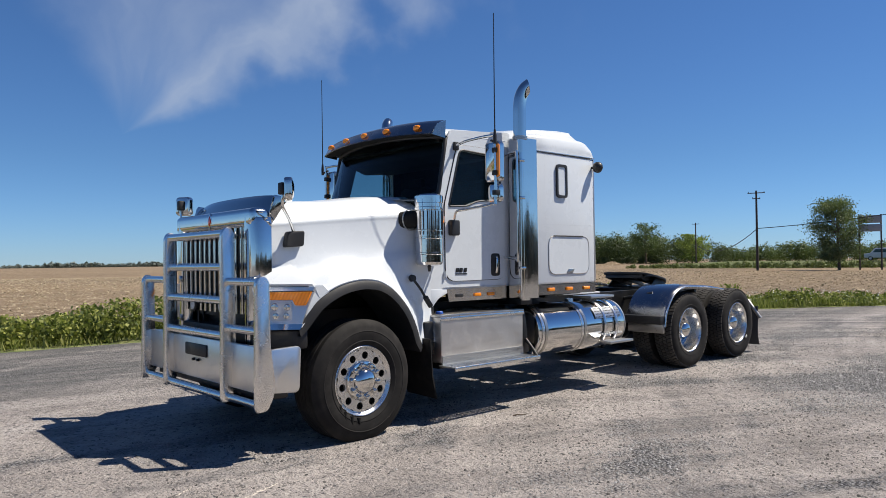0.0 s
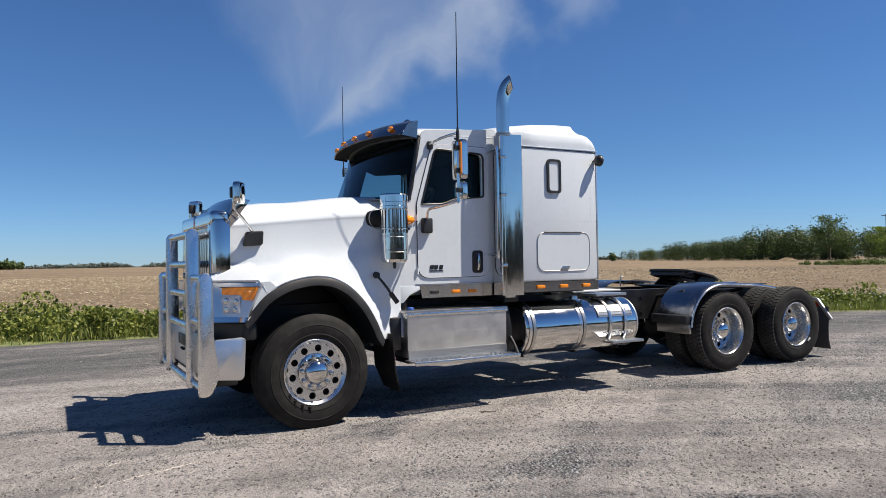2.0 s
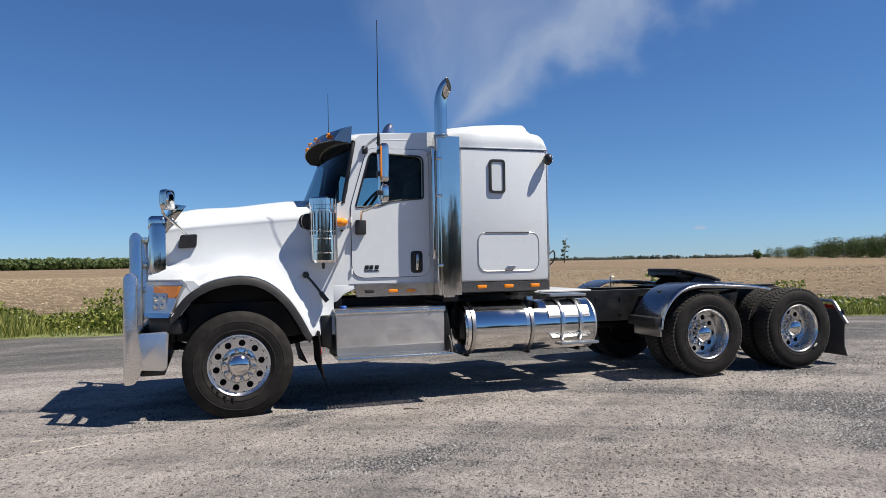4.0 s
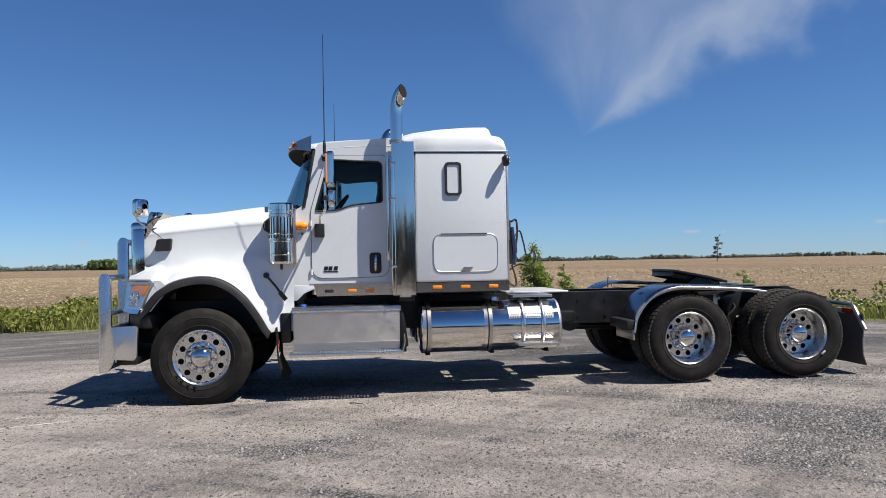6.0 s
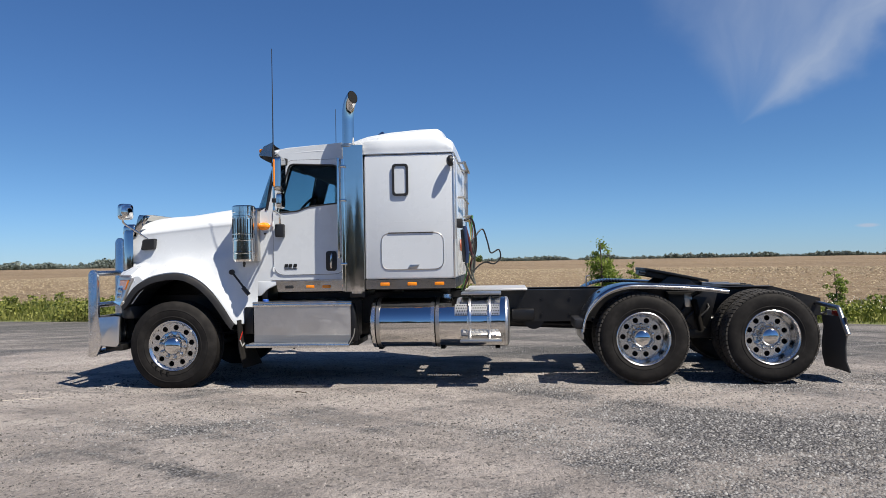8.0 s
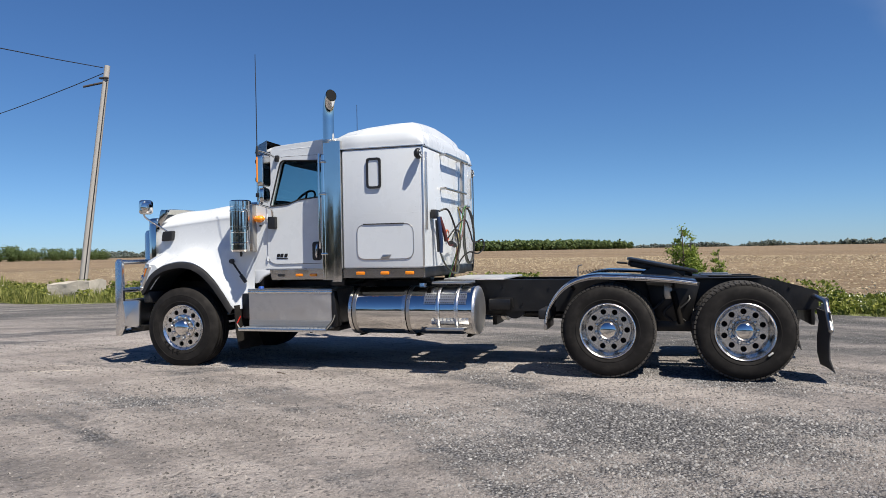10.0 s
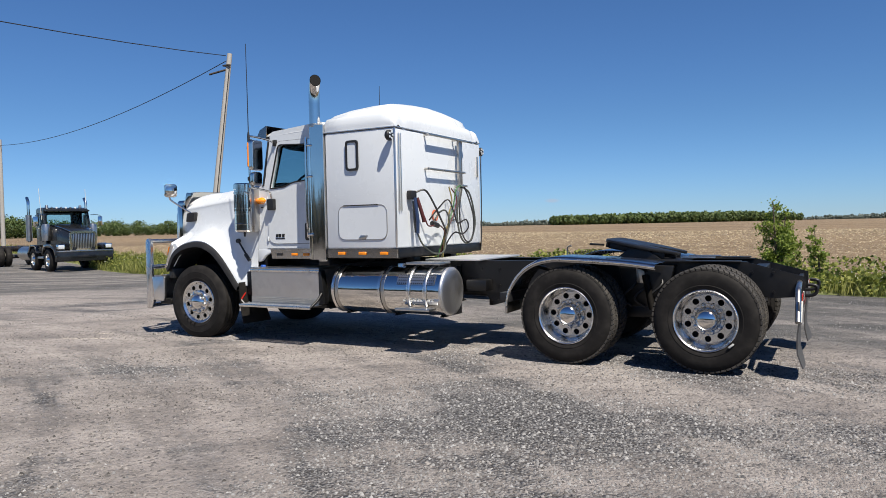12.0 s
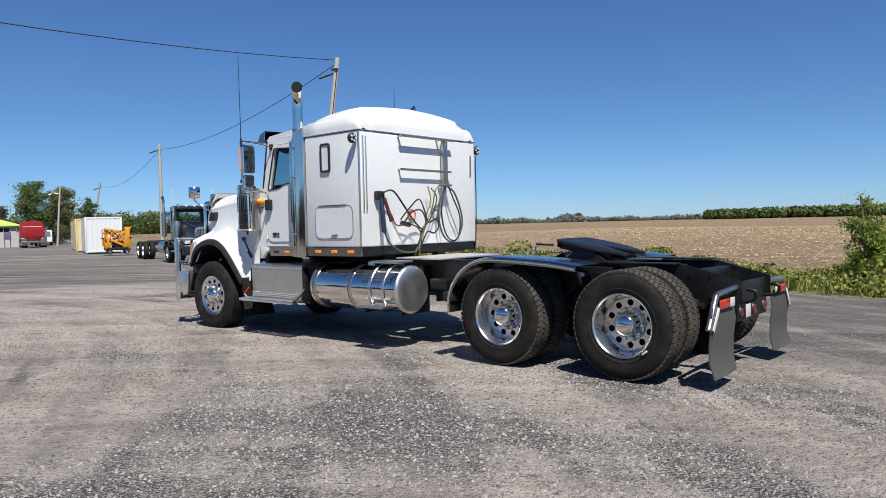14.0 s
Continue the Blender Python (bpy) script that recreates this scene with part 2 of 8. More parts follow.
def field_material():
    """Tan soil under broken corn stubble: pale straw lying in drifts along the old rows."""
    m = Nodes("stubble_field", rough=1.0)
    rows = m.noise(0.6, 5.0, 0.65, vec=m.mapped((0.35, 1.6, 1), (0, 0, 0.25)))
    bits = m.noise(11.0, 4.0, 0.75, vec=m.mapped((0.6, 1.3, 1)))
    drifts = m.noise(1.5, 5.0, 0.72, vec=m.mapped((0.45, 1.5, 1), (0, 0, 0.12)))
    big = m.noise(0.03, 4.0, vec=m.mapped((0.4, 1.0, 1)))
    soil = m.mix(m.band(big, 0.35, 0.65), (0.115, 0.076, 0.042), (0.195, 0.135, 0.076))
    straw = m.mix(m.band(bits, 0.4, 0.8), (0.245, 0.180, 0.105), (0.50, 0.41, 0.28))
    fac = m.math("MULTIPLY", m.band(bits, 0.47, 0.62), m.band(rows, 0.3, 0.65))
    base = m.mix(m.math("MULTIPLY", fac, 0.85), soil, straw)
    base = m.mix(m.math("MULTIPLY", m.band(drifts, 0.53, 0.66), 0.75), base, (0.47, 0.385, 0.26))
    base = m.mix(m.math("MULTIPLY", m.band(drifts, 0.46, 0.34), 0.65), base, (0.098, 0.066, 0.038))
    base = m.mix(m.math("MULTIPLY", m.band(bits, 0.46, 0.34), 0.6), base, (0.095, 0.064, 0.037))
    m.set("Base Color", base)
    m.bump(m.math("ADD", m.math("ADD", bits, drifts), rows), 0.07, 1.0)
    return m.mat


def verge_material():
    m = Nodes("verge_soil", rough=1.0)
    n = m.noise(3.0, 5.0, 0.6)
    m.set("Base Color", m.mix(m.band(n, 0.4, 0.6), (0.10, 0.13, 0.04), (0.20, 0.21, 0.08)))
    m.bump(n, 0.05)
    return m.mat


def leaf_material(name, dark, light, trans=0.25):
    m = Nodes(name, rough=0.55)
    col = m.mix(m.island(), dark, light)
    m.set("Base Color", col)
    m.set("Specular IOR Level", 0.3)
    out = m.nt.nodes["Material Output"]
    tr = m.nt.nodes.new("ShaderNodeBsdfTranslucent")
    m.nt.links.new(m.mix(0.5, col, (0.16, 0.24, 0.03)), tr.inputs["Color"])
    mx = m.nt.nodes.new("ShaderNodeMixShader")
    mx.inputs[0].default_value = trans
    m.nt.links.new(m.bsdf.outputs[0], mx.inputs[1])
    m.nt.links.new(tr.outputs[0], mx.inputs[2])
    m.nt.links.new(mx.outputs[0], out.inputs["Surface"])
    return m.mat


def paint_material(name, color, coat=0.6, dirt=0.12):
    m = Nodes(name, color=color, rough=0.28)
    m.set("Coat Weight", coat), m.set("Coat Roughness", 0.05), m.set("Specular IOR Level", 0.25)
    n = m.noise(3.0, 6.0, 0.65)
    f = m.noise(70.0, 3.0)
    grime = m.math("MULTIPLY", m.band(n, 0.5, 0.8), dirt)
    m.set("Base Color", m.mix(grime, color, tuple(c * 0.6 + 0.03 for c in color)))
    m.set("Roughness", m.band(n, 0.3, 0.8, 0.22, 0.42))
    m.bump(f, 0.0006, 0.25)
    return m.mat


def metal_material(name, color, rough, streak=0.0, wear=0.1):
    m = Nodes(name, color=color, metal=1.0, rough=rough)
    n = m.noise(6.0, 6.0, 0.6)
    g = m.noise(30.0, 3.0, 0.6, vec=m.mapped((0.06, 1.0, 2.0)))
    m.set("Base Color", m.mix(m.math("MULTIPLY", m.band(n, 0.45, 0.8), wear * 2), color, tuple(c * 0.65 for c in color)))
    r = m.math("ADD", m.band(n, 0.3, 0.75, rough, rough + wear), m.math("MULTIPLY", g, streak))
    m.set("Roughness", r)
    m.bump(m.math("ADD", m.math("MULTIPLY", n, 1.0), m.math("MULTIPLY", g, streak * 2)), 0.002, 0.25)
    return m.mat


def rubber_material(name, color=(0.0095, 0.0085, 0.008), dust=0.18):
    m = Nodes(name, color=color, rough=0.75)
    m.set("Specular IOR Level", 0.25)
    n = m.noise(7.0, 6.0, 0.6)
    f = m.noise(120.0, 2.0)
    m.set("Base Color", m.mix(m.math("MULTIPLY", m.band(n, 0.4, 0.75), dust), color, (0.085, 0.078, 0.07)))
    m.bump(f, 0.001, 0.4)
    return m.mat


def black_material(name, color=(0.005, 0.005, 0.0055), rough=0.35, dust=0.12):
    m = Nodes(name, color=color, rough=rough)
    n = m.noise(5.0, 6.0, 0.65)
    m.set("Base Color", m.mix(m.math("MULTIPLY", m.band(n, 0.5, 0.8), dust), color, (0.07, 0.062, 0.052)))
    m.set("Roughness", m.band(n, 0.3, 0.8, rough, min(1.0, rough + 0.25)))
    m.bump(m.noise(40.0, 3.0), 0.001, 0.3)
    return m.mat


def glass_material(name, tint, gloss=0.035):
    m = bpy.data.materials.new(name)
    m.use_nodes = True
    nt = m.node_tree
    nt.nodes.clear()
    t = nt.nodes.new("ShaderNodeBsdfTransparent")
    t.inputs[0].default_value = (*tint, 1)
    g = nt.nodes.new("ShaderNodeBsdfGlossy")
    g.inputs["Roughness"].default_value = 0.02
    lw = nt.nodes.new("ShaderNodeLayerWeight")
    lw.inputs["Blend"].default_value = 0.5
    pw = nt.nodes.new("ShaderNodeMath")
    pw.operation = "POWER"
    nt.links.new(lw.outputs["Facing"], pw.inputs[0])
    pw.inputs[1].default_value = 4.5
    fr = nt.nodes.new("ShaderNodeMath")
    fr.operation = "MULTIPLY_ADD"
    nt.links.new(pw.outputs[0], fr.inputs[0])
    fr.inputs[1].default_value, fr.inputs[2].default_value = 0.85, gloss
    mx = nt.nodes.new("ShaderNodeMixShader")
    out = nt.nodes.new("ShaderNodeOutputMaterial")
    nt.links.new(fr.outputs[0], mx.inputs[0])
    nt.links.new(t.outputs[0], mx.inputs[1])
    nt.links.new(g.outputs[0], mx.inputs[2])
    nt.links.new(mx.outputs[0], out.inputs[0])
    return m


def lens_material(name, color):
    m = Nodes(name, color=color, rough=0.12)
    m.set("Coat Weight", 0.35)
    ribs = m.node("ShaderNodeTexWave", Vector=m.tc, Scale=40.0).outputs["Fac"]
    m.set("Base Color", m.mix(m.band(ribs, 0.2, 0.8), tuple(c * 0.88 for c in color), color))
    m.bump(ribs, 0.002, 0.6)
    return m.mat


GRAVEL, FIELD, VERGE = gravel_material(), field_material(), verge_material()
WHITE = paint_material("white_paint", (0.635, 0.67, 0.70), 0.3, 0.05)
CHROME = metal_material("chrome", (0.70, 0.685, 0.66), 0.06, 0.0, 0.05)
ALU = metal_material("polished_aluminium", (0.78, 0.765, 0.74), 0.16, 0.05, 0.12)
BRUSHED = metal_material("brushed_aluminium", (0.74, 0.735, 0.72), 0.24, 0.12, 0.12)
STEEL = metal_material("stainless_steel", (0.52, 0.50, 0.47), 0.22, 0.1, 0.14)
TREADPLATE = metal_material("tread_plate", (0.56, 0.56, 0.55), 0.28, 0.05, 0.12)
RUBBER = rubber_material("tyre_rubber")
TREAD = rubber_material("dusty_tread_rubber", (0.045, 0.042, 0.038), 0.9)
FLAP = rubber_material("flap_rubber", (0.07, 0.07, 0.072), 0.4)
BLACK = black_material("black_chassis_paint")
PLASTIC = black_material("black_plastic", (0.014, 0.014, 0.015), 0.42, 0.2)
FLARE = black_material("grey_black_flare", (0.015, 0.015, 0.016), 0.5, 0.25)
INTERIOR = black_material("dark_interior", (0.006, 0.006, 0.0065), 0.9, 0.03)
AMBER = lens_material("amber_lens", (1.0, 0.30, 0.012))
REDDARK = lens_material("dark_red_lens", (0.16, 0.012, 0.01))
RED = lens_material("red_lens", (0.5, 0.03, 0.02))
CLEAR = lens_material("clear_lens", (0.62, 0.66, 0.70))
REFLECT = Nodes("white_reflective", color=(0.55, 0.55, 0.53), rough=0.4).mat
BLUECAP = Nodes("blue_cap", color=(0.02, 0.08, 0.35), rough=0.4).mat
GLASS_DARK = glass_material("windshield_glass", (0.42, 0.54, 0.56), 0.02)
GLASS_SIDE = glass_material("side_glass", (0.76, 0.84, 0.85), 0.012)
CABSKIRT = metal_material("bright_skirt_steel", (0.70, 0.66, 0.61), 0.11, 0.05, 0.12)
SKIRT = metal_material("skirt_steel", (0.36, 0.345, 0.33), 0.12, 0.05, 0.1)
DEFLECT = metal_material("polished_deflector_steel", (0.52, 0.51, 0.49), 0.07, 0.0, 0.06)
FENDER = metal_material("polished_fender_steel", (0.30, 0.305, 0.32), 0.14, 0.06, 0.12)
RIM = metal_material("machined_rim_aluminium", (0.70, 0.695, 0.68), 0.19, 0.04, 0.1)
DRUM = metal_material("brake_drum_iron", (0.03, 0.028, 0.026), 0.7, 0.0, 0.2)


# ---- geometry helpers ----
def finish(bm, name, mats, sharp=50, smooth=True):
    bmesh.ops.recalc_face_normals(bm, faces=bm.faces)
    me = bpy.data.meshes.new(name)
    bm.to_mesh(me)
    bm.free()
    for m in mats if isinstance(mats, (list, tuple)) else [mats]:
        me.materials.append(m)
    if "flat" in me.attributes:
        sharp = min(sharp, 24)
        me.attributes.remove(me.attributes["flat"])
    if smooth and len(me.polygons):
        me.polygons.foreach_set("use_smooth", [True] * len(me.polygons))
        me.set_sharp_from_angle(angle=radians(sharp))
    return me


def part(name, bm, mats, parent, label="", sharp=50, m=None):
    me = bm if isinstance(bm, bpy.types.Mesh) else finish(bm, name, mats, sharp)
    ob = new(name, me)
    ob.parent = parent
    if m is not None:
        ob.matrix_basis = m
    if label:
        ob["label"] = label
    return ob


def thing(name, label, category, loc=(0, 0, 0), rz=0.0, group="", kind=""):
    ob = new(name)
    ob.matrix_basis = pose(*loc, 0, 0, rz)
    ob.empty_display_size = 0.2
    return tagged(ob, label, category, group, kind)


def box(x0, x1, y0, y1, z0, z1, bevel=0.01, seg=2, bm=None):
    out = bm or bmesh.new()
    b = bmesh.new()
    b.faces.layers.int.new("flat")
    bmesh.ops.create_cube(b, size=1)
    bmesh.ops.scale(b, vec=(abs(x1 - x0), abs(y1 - y0), abs(z1 - z0)), verts=b.verts)
    bmesh.ops.translate(b, vec=((x0 + x1) / 2, (y0 + y1) / 2, (z0 + z1) / 2), verts=b.verts)
    if bevel:
        bmesh.ops.bevel(b, geom=b.edges[:], offset=bevel, segments=seg, affect="EDGES", profile=0.5)
    return merge(out, b) if bm else b


def merge(out, b):
    me = bpy.data.meshes.new("tmp")
    b.to_mesh(me)
    b.free()
    out.from_mesh(me)
    bpy.data.meshes.remove(me)
    return out


def curve_points(pts, k=6):
    """A smooth line through pts."""
    if k <= 1 or len(pts) < 3:
        return [Vector(p) for p in pts]
    p = [Vector(q) for q in pts]
    p = [2 * p[0] - p[1]] + p + [2 * p[-1] - p[-2]]
    out = []
    for i in range(1, len(p) - 2):
        for j in range(k):
            t = j / k
            a, b, c, d = p[i - 1], p[i], p[i + 1], p[i + 2]
            out.append(0.5 * ((2 * b) + (c - a) * t + (2 * a - 5 * b + 4 * c - d) * t * t + (3 * b - a - 3 * c + d) * t ** 3))
    out.append(p[-2])
    return out


def tube(pts, r, n=10, k=6, bm=None, flat=1.0):
    bm = bm or bmesh.new()
    line = curve_points(pts, k)
    radii = r if isinstance(r, (list, tuple)) else [r] * len(line)
    if len(radii) != len(line):
        radii = [radii[0] + (radii[-1] - radii[0]) * i / (len(line) - 1) for i in range(len(line))]
    up = None
    rings = []
    for i, p in enumerate(line):
        d = (line[min(i + 1, len(line) - 1)] - line[max(i - 1, 0)]).normalized()
        if up is None:
            up = Vector((0, 0, 1)) if abs(d.z) < 0.9 else Vector((1, 0, 0))
        side = d.cross(up).normalized()
        up = side.cross(d).normalized()
        rings.append([bm.verts.new(p + radii[i] * (math.cos(2 * math.pi * j / n) * side + flat * math.sin(2 * math.pi * j / n) * up)) for j in range(n)])
    for a, b in zip(rings, rings[1:]):
        for j in range(n):
            bm.faces.new((a[j], a[(j + 1) % n], b[(j + 1) % n], b[j]))
    bm.faces.new(rings[0][::-1]), bm.faces.new(rings[-1])
    return bm


def lathe(profile, n=40, axis="y", centre=(0, 0, 0), bm=None):
    """Turn (radius, height) round an axis through centre."""
    bm = bm or bmesh.new()
    c = Vector(centre)

    def place(r, h, a):
        p, q = r * math.cos(a), r * math.sin(a)
        return c + Vector({"x": (h, p, q), "y": (p, h, q), "z": (p, q, h)}[axis])

    rings = []
    for r, h in profile:
        if r < 1e-5:
            rings.append([bm.verts.new(place(0, h, 0))])
        else:
            rings.append([bm.verts.new(place(r, h, 2 * math.pi * j / n)) for j in range(n)])
    for a, b in zip(rings, rings[1:]):
        if len(a) == 1 and len(b) == 1:
            continue
        for j in range(n):
            f = [a[j % len(a)], a[(j + 1) % n % len(a)] if len(a) > 1 else None, b[(j + 1) % n % len(b)] if len(b) > 1 else b[0], b[j] if len(b) > 1 else None]
            bm.faces.new([v for v in f if v is not None])
    return bm


def prism(pts, y0, y1, bevel=0.0, seg=2, plane="xz", bm=None):
    """A flat outline with thickness. plane xz: stretched along y; yz: along x; xy: along z."""
    b = bmesh.new()
    b.faces.layers.int.new("flat")

    def at(p, h):
        return {"xz": (p[0], h, p[1]), "yz": (h, p[0], p[1]), "xy": (p[0], p[1], h)}[plane]

    v0 = [b.verts.new(at(p, y0)) for p in pts]
    v1 = [b.verts.new(at(p, y1)) for p in pts]
    b.faces.new(v0), b.faces.new(v1[::-1])
    for i in range(len(pts)):
        j = (i + 1) % len(pts)
        b.faces.new((v0[i], v1[i], v1[j], v0[j]))
    bmesh.ops.recalc_face_normals(b, faces=b.faces)
    if bevel:
        bmesh.ops.bevel(b, geom=b.edges[:], offset=bevel, segments=seg, affect="EDGES", profile=0.5)
    return merge(bm, b) if bm else b


def rounded(pts, r, k=5):
    """The outline pts with its corners rounded."""
    out = []
    n = len(pts)
    rr = r if isinstance(r, (list, tuple)) else [r] * n
    for i in range(n):
        a, b, c = Vector(pts[i - 1]), Vector(pts[i]), Vector(pts[(i + 1) % n])
        q = min(rr[i], 0.45 * (a - b).length, 0.45 * (c - b).length)
        if q < 1e-4:
            out.append(tuple(b))
            continue
        p, s = b + (a - b).normalized() * q, b + (c - b).normalized() * q
        for j in range(k + 1):
            t = j / k
            out.append(tuple((1 - t) ** 2 * p + 2 * t * (1 - t) * b + t * t * s))
    return out


def holed(outer, holes, y0, y1, plane="xz", bm=None):
    """A flat panel with openings that go through it."""
    b = bmesh.new()

    def at(p, h):
        return {"xz": (p[0], h, p[1]), "yz": (h, p[0], p[1]), "xy": (p[0], p[1], h)}[plane]

    edges = []
    for loop in (outer, *holes):
        vs = [b.verts.new(at(p, y0)) for p in loop]
        edges += [b.edges.new((vs[i], vs[(i + 1) % len(vs)])) for i in range(len(vs))]
    bmesh.ops.triangle_fill(b, edges=edges, use_beauty=True, use_dissolve=False)
    got = bmesh.ops.extrude_face_region(b, geom=b.faces[:])
    move = {"xz": (0, y1 - y0, 0), "yz": (y1 - y0, 0, 0), "xy": (0, 0, y1 - y0)}[plane]
    bmesh.ops.translate(b, vec=move, verts=[v for v in got["geom"] if isinstance(v, bmesh.types.BMVert)])
    return merge(bm, b) if bm else b


def grid_surface(rows, bm=None, close=False):
    bm = bm or bmesh.new()
    vs = [[bm.verts.new(p) for p in row] for row in rows]
    for a, b in zip(vs, vs[1:]):
        n = len(a)
        for j in range(n if close else n - 1):
            bm.faces.new((a[j], a[(j + 1) % n], b[(j + 1) % n], b[j]))
    return bm


def sheet(rows, off):
    """A closed sheet: rows of points, and the same rows set off behind them."""
    loops = [list(row) + [tuple(a + b for a, b in zip(p, off)) for p in reversed(row)] for row in rows]
    bm = grid_surface(loops, close=True)
    bm.verts.ensure_lookup_table()
    n = len(loops[0])
    for k in (0, len(loops) - 1):
        vs = [bm.verts[k * n + j] for j in range(n)]
        for j in range(n // 2 - 1):
            bm.faces.new((vs[j], vs[j + 1], vs[n - 2 - j], vs[n - 1 - j]))
    bmesh.ops.recalc_face_normals(bm, faces=bm.faces)
    return bm


def mirrored(bm):
    """The same mesh on the other side of y = 0."""
    bmesh.ops.scale(bm, vec=(1, -1, 1), verts=bm.verts)
    return bm


def spline(xs, ys):
    """A smooth function through points."""
    xs, ys = np.array(xs, float), np.array(ys, float)
    m = np.gradient(ys, xs)

    def f(x):
        x = min(max(x, xs[0]), xs[-1])
        i = int(min(max(np.searchsorted(xs, x) - 1, 0), len(xs) - 2))
        h = xs[i + 1] - xs[i]
        t = (x - xs[i]) / h
        return float((2 * t ** 3 - 3 * t * t + 1) * ys[i] + (t ** 3 - 2 * t * t + t) * h * m[i] + (3 * t * t - 2 * t ** 3) * ys[i + 1] + (t ** 3 - t * t) * h * m[i + 1])

    return f


def raw(name, verts, faces, mats, parent=None, label="", slots=None, smooth=False):
    me = bpy.data.meshes.new(name)
    me.from_pydata(verts, [], faces)
    for m in mats if isinstance(mats, (list, tuple)) else [mats]:
        me.materials.append(m)
    if slots is not None:
        me.polygons.foreach_set("material_index", slots)
    if smooth:
        me.polygons.foreach_set("use_smooth", [True] * len(me.polygons))
    me.update()
    ob = new(name, me)
    ob.parent = parent
    if label:
        ob["label"] = label
    return ob


# ---- ground ----
yard_edge = spline([-400, -60, -30, -18, -7.5, 0, 7, 11.3, 15.7, 19.8, 30, 60, 400], [150, 29, 16.6, 10.8, 8.95, 8.45, 7.6, 5.9, 3.9, 1.5, -6, -24, -90])


def rise(x):
    t = min(max((x - 2.0) / 5.0, 0.0), 1.0)
    return 0.03 * t * t * (3 - 2 * t)


def ground_height(x, y):
    e = y - yard_edge(x)
    z = rise(x) * math.exp(-(max(0, abs(y) - 3) / 8) ** 2)
    z += 0.012 * noise.noise(Vector((x * 0.35, y * 0.35, 0))) if -14 < y < 12 and abs(x) < 40 else 0.0
    if abs(y) < 1.5 and -1 < x < 8:
        z = rise(x)
    if -46 < x < -9 and y > 1:
        def soft(v):
            v = min(max(v, 0.0), 1.0)
            return v * v * (3 - 2 * v)
        z -= 0.12 * soft((-9 - x) / 7) * soft((x + 46) / 8) * soft((y - 1) / 7)
    if 0.2 < e < 7:
        z -= 0.16 * math.sin(math.pi * min(1, (e - 0.2) / 6.8)) ** 2
    return z


def build_ground():
    xs = [-4000, -1500, -600, -300, -150, -90] + [-60 + 4 * i for i in range(11)] + [-18 + 0.6 * i for i in range(71)] + [26 + 4 * i for i in range(12)] + [90, 150, 300, 600, 1500, 4000]
    offs = [-4000, -1200, -400, -150, -70, -40, -30] + [-26 + 0.6 * i for i in range(43)] + [-0.15, 0.0, 0.5, 1.5, 3, 4.5, 6, 7, 9, 12, 16, 22, 30, 45, 70, 120, 220, 450, 1000, 2000, 4000]
    verts, faces, slots = [], [], []
    wob = [0.22 * noise.noise(Vector((x * 0.9, 3.1, 0))) + 0.1 * noise.noise(Vector((x * 3.1, 7.7, 0))) if abs(x) < 60 else 0 for x in xs]
    for i, x in enumerate(xs):
        for o in offs:
            y = yard_edge(x) + o + (wob[i] if -1 < o < 8 else 0)
            verts.append((x, y, ground_height(x, y)))
    n = len(offs)
    for i in range(len(xs) - 1):
        for j in range(n - 1):
            faces.append((i * n + j, (i + 1) * n + j, (i + 1) * n + j + 1, i * n + j + 1))
            o = (offs[j] + offs[j + 1]) / 2
            slots.append(0 if o < 0 else 1 if o < 5 else 2)
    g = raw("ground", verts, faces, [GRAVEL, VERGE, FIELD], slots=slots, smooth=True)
    tagged(g, "dusty grey gravel yard, green verge and tan stubble field", "ground", kind="structure")


build_ground()


# ---- the white road tractor ----
tractor = thing("road_tractor", "white conventional sleeper road tractor with polished bull bar, parked on gravel", "truck")
SIDES = (-1, 1)


def sided(bm, s):
    return bm if s < 0 else mirrored(bm)


# -- wheels: built on the near side, outer face towards -y --
def tyre_front():
    prof = [(0.292, 0.04), (0.30, 0.02), (0.33, 0.0), (0.345, -0.006), (0.352, -0.003), (0.40, -0.012), (0.425, -0.010), (0.43, -0.013), (0.436, -0.009), (0.465, -0.006), (0.502, 0.012), (0.520, 0.026)]
    y = 0.026
    for _ in range(4):
        prof += [(0.529, y + 0.008), (0.529, y + 0.052), (0.516, y + 0.054), (0.516, y + 0.062)]
        y += 0.062
    prof += [(0.529, y + 0.006), (0.520, y + 0.03), (0.49, y + 0.05), (0.44, y + 0.06), (0.36, y + 0.06), (0.292, y + 0.03)]
    return finish(lathe(prof, 72), "tyre", RUBBER, 30)


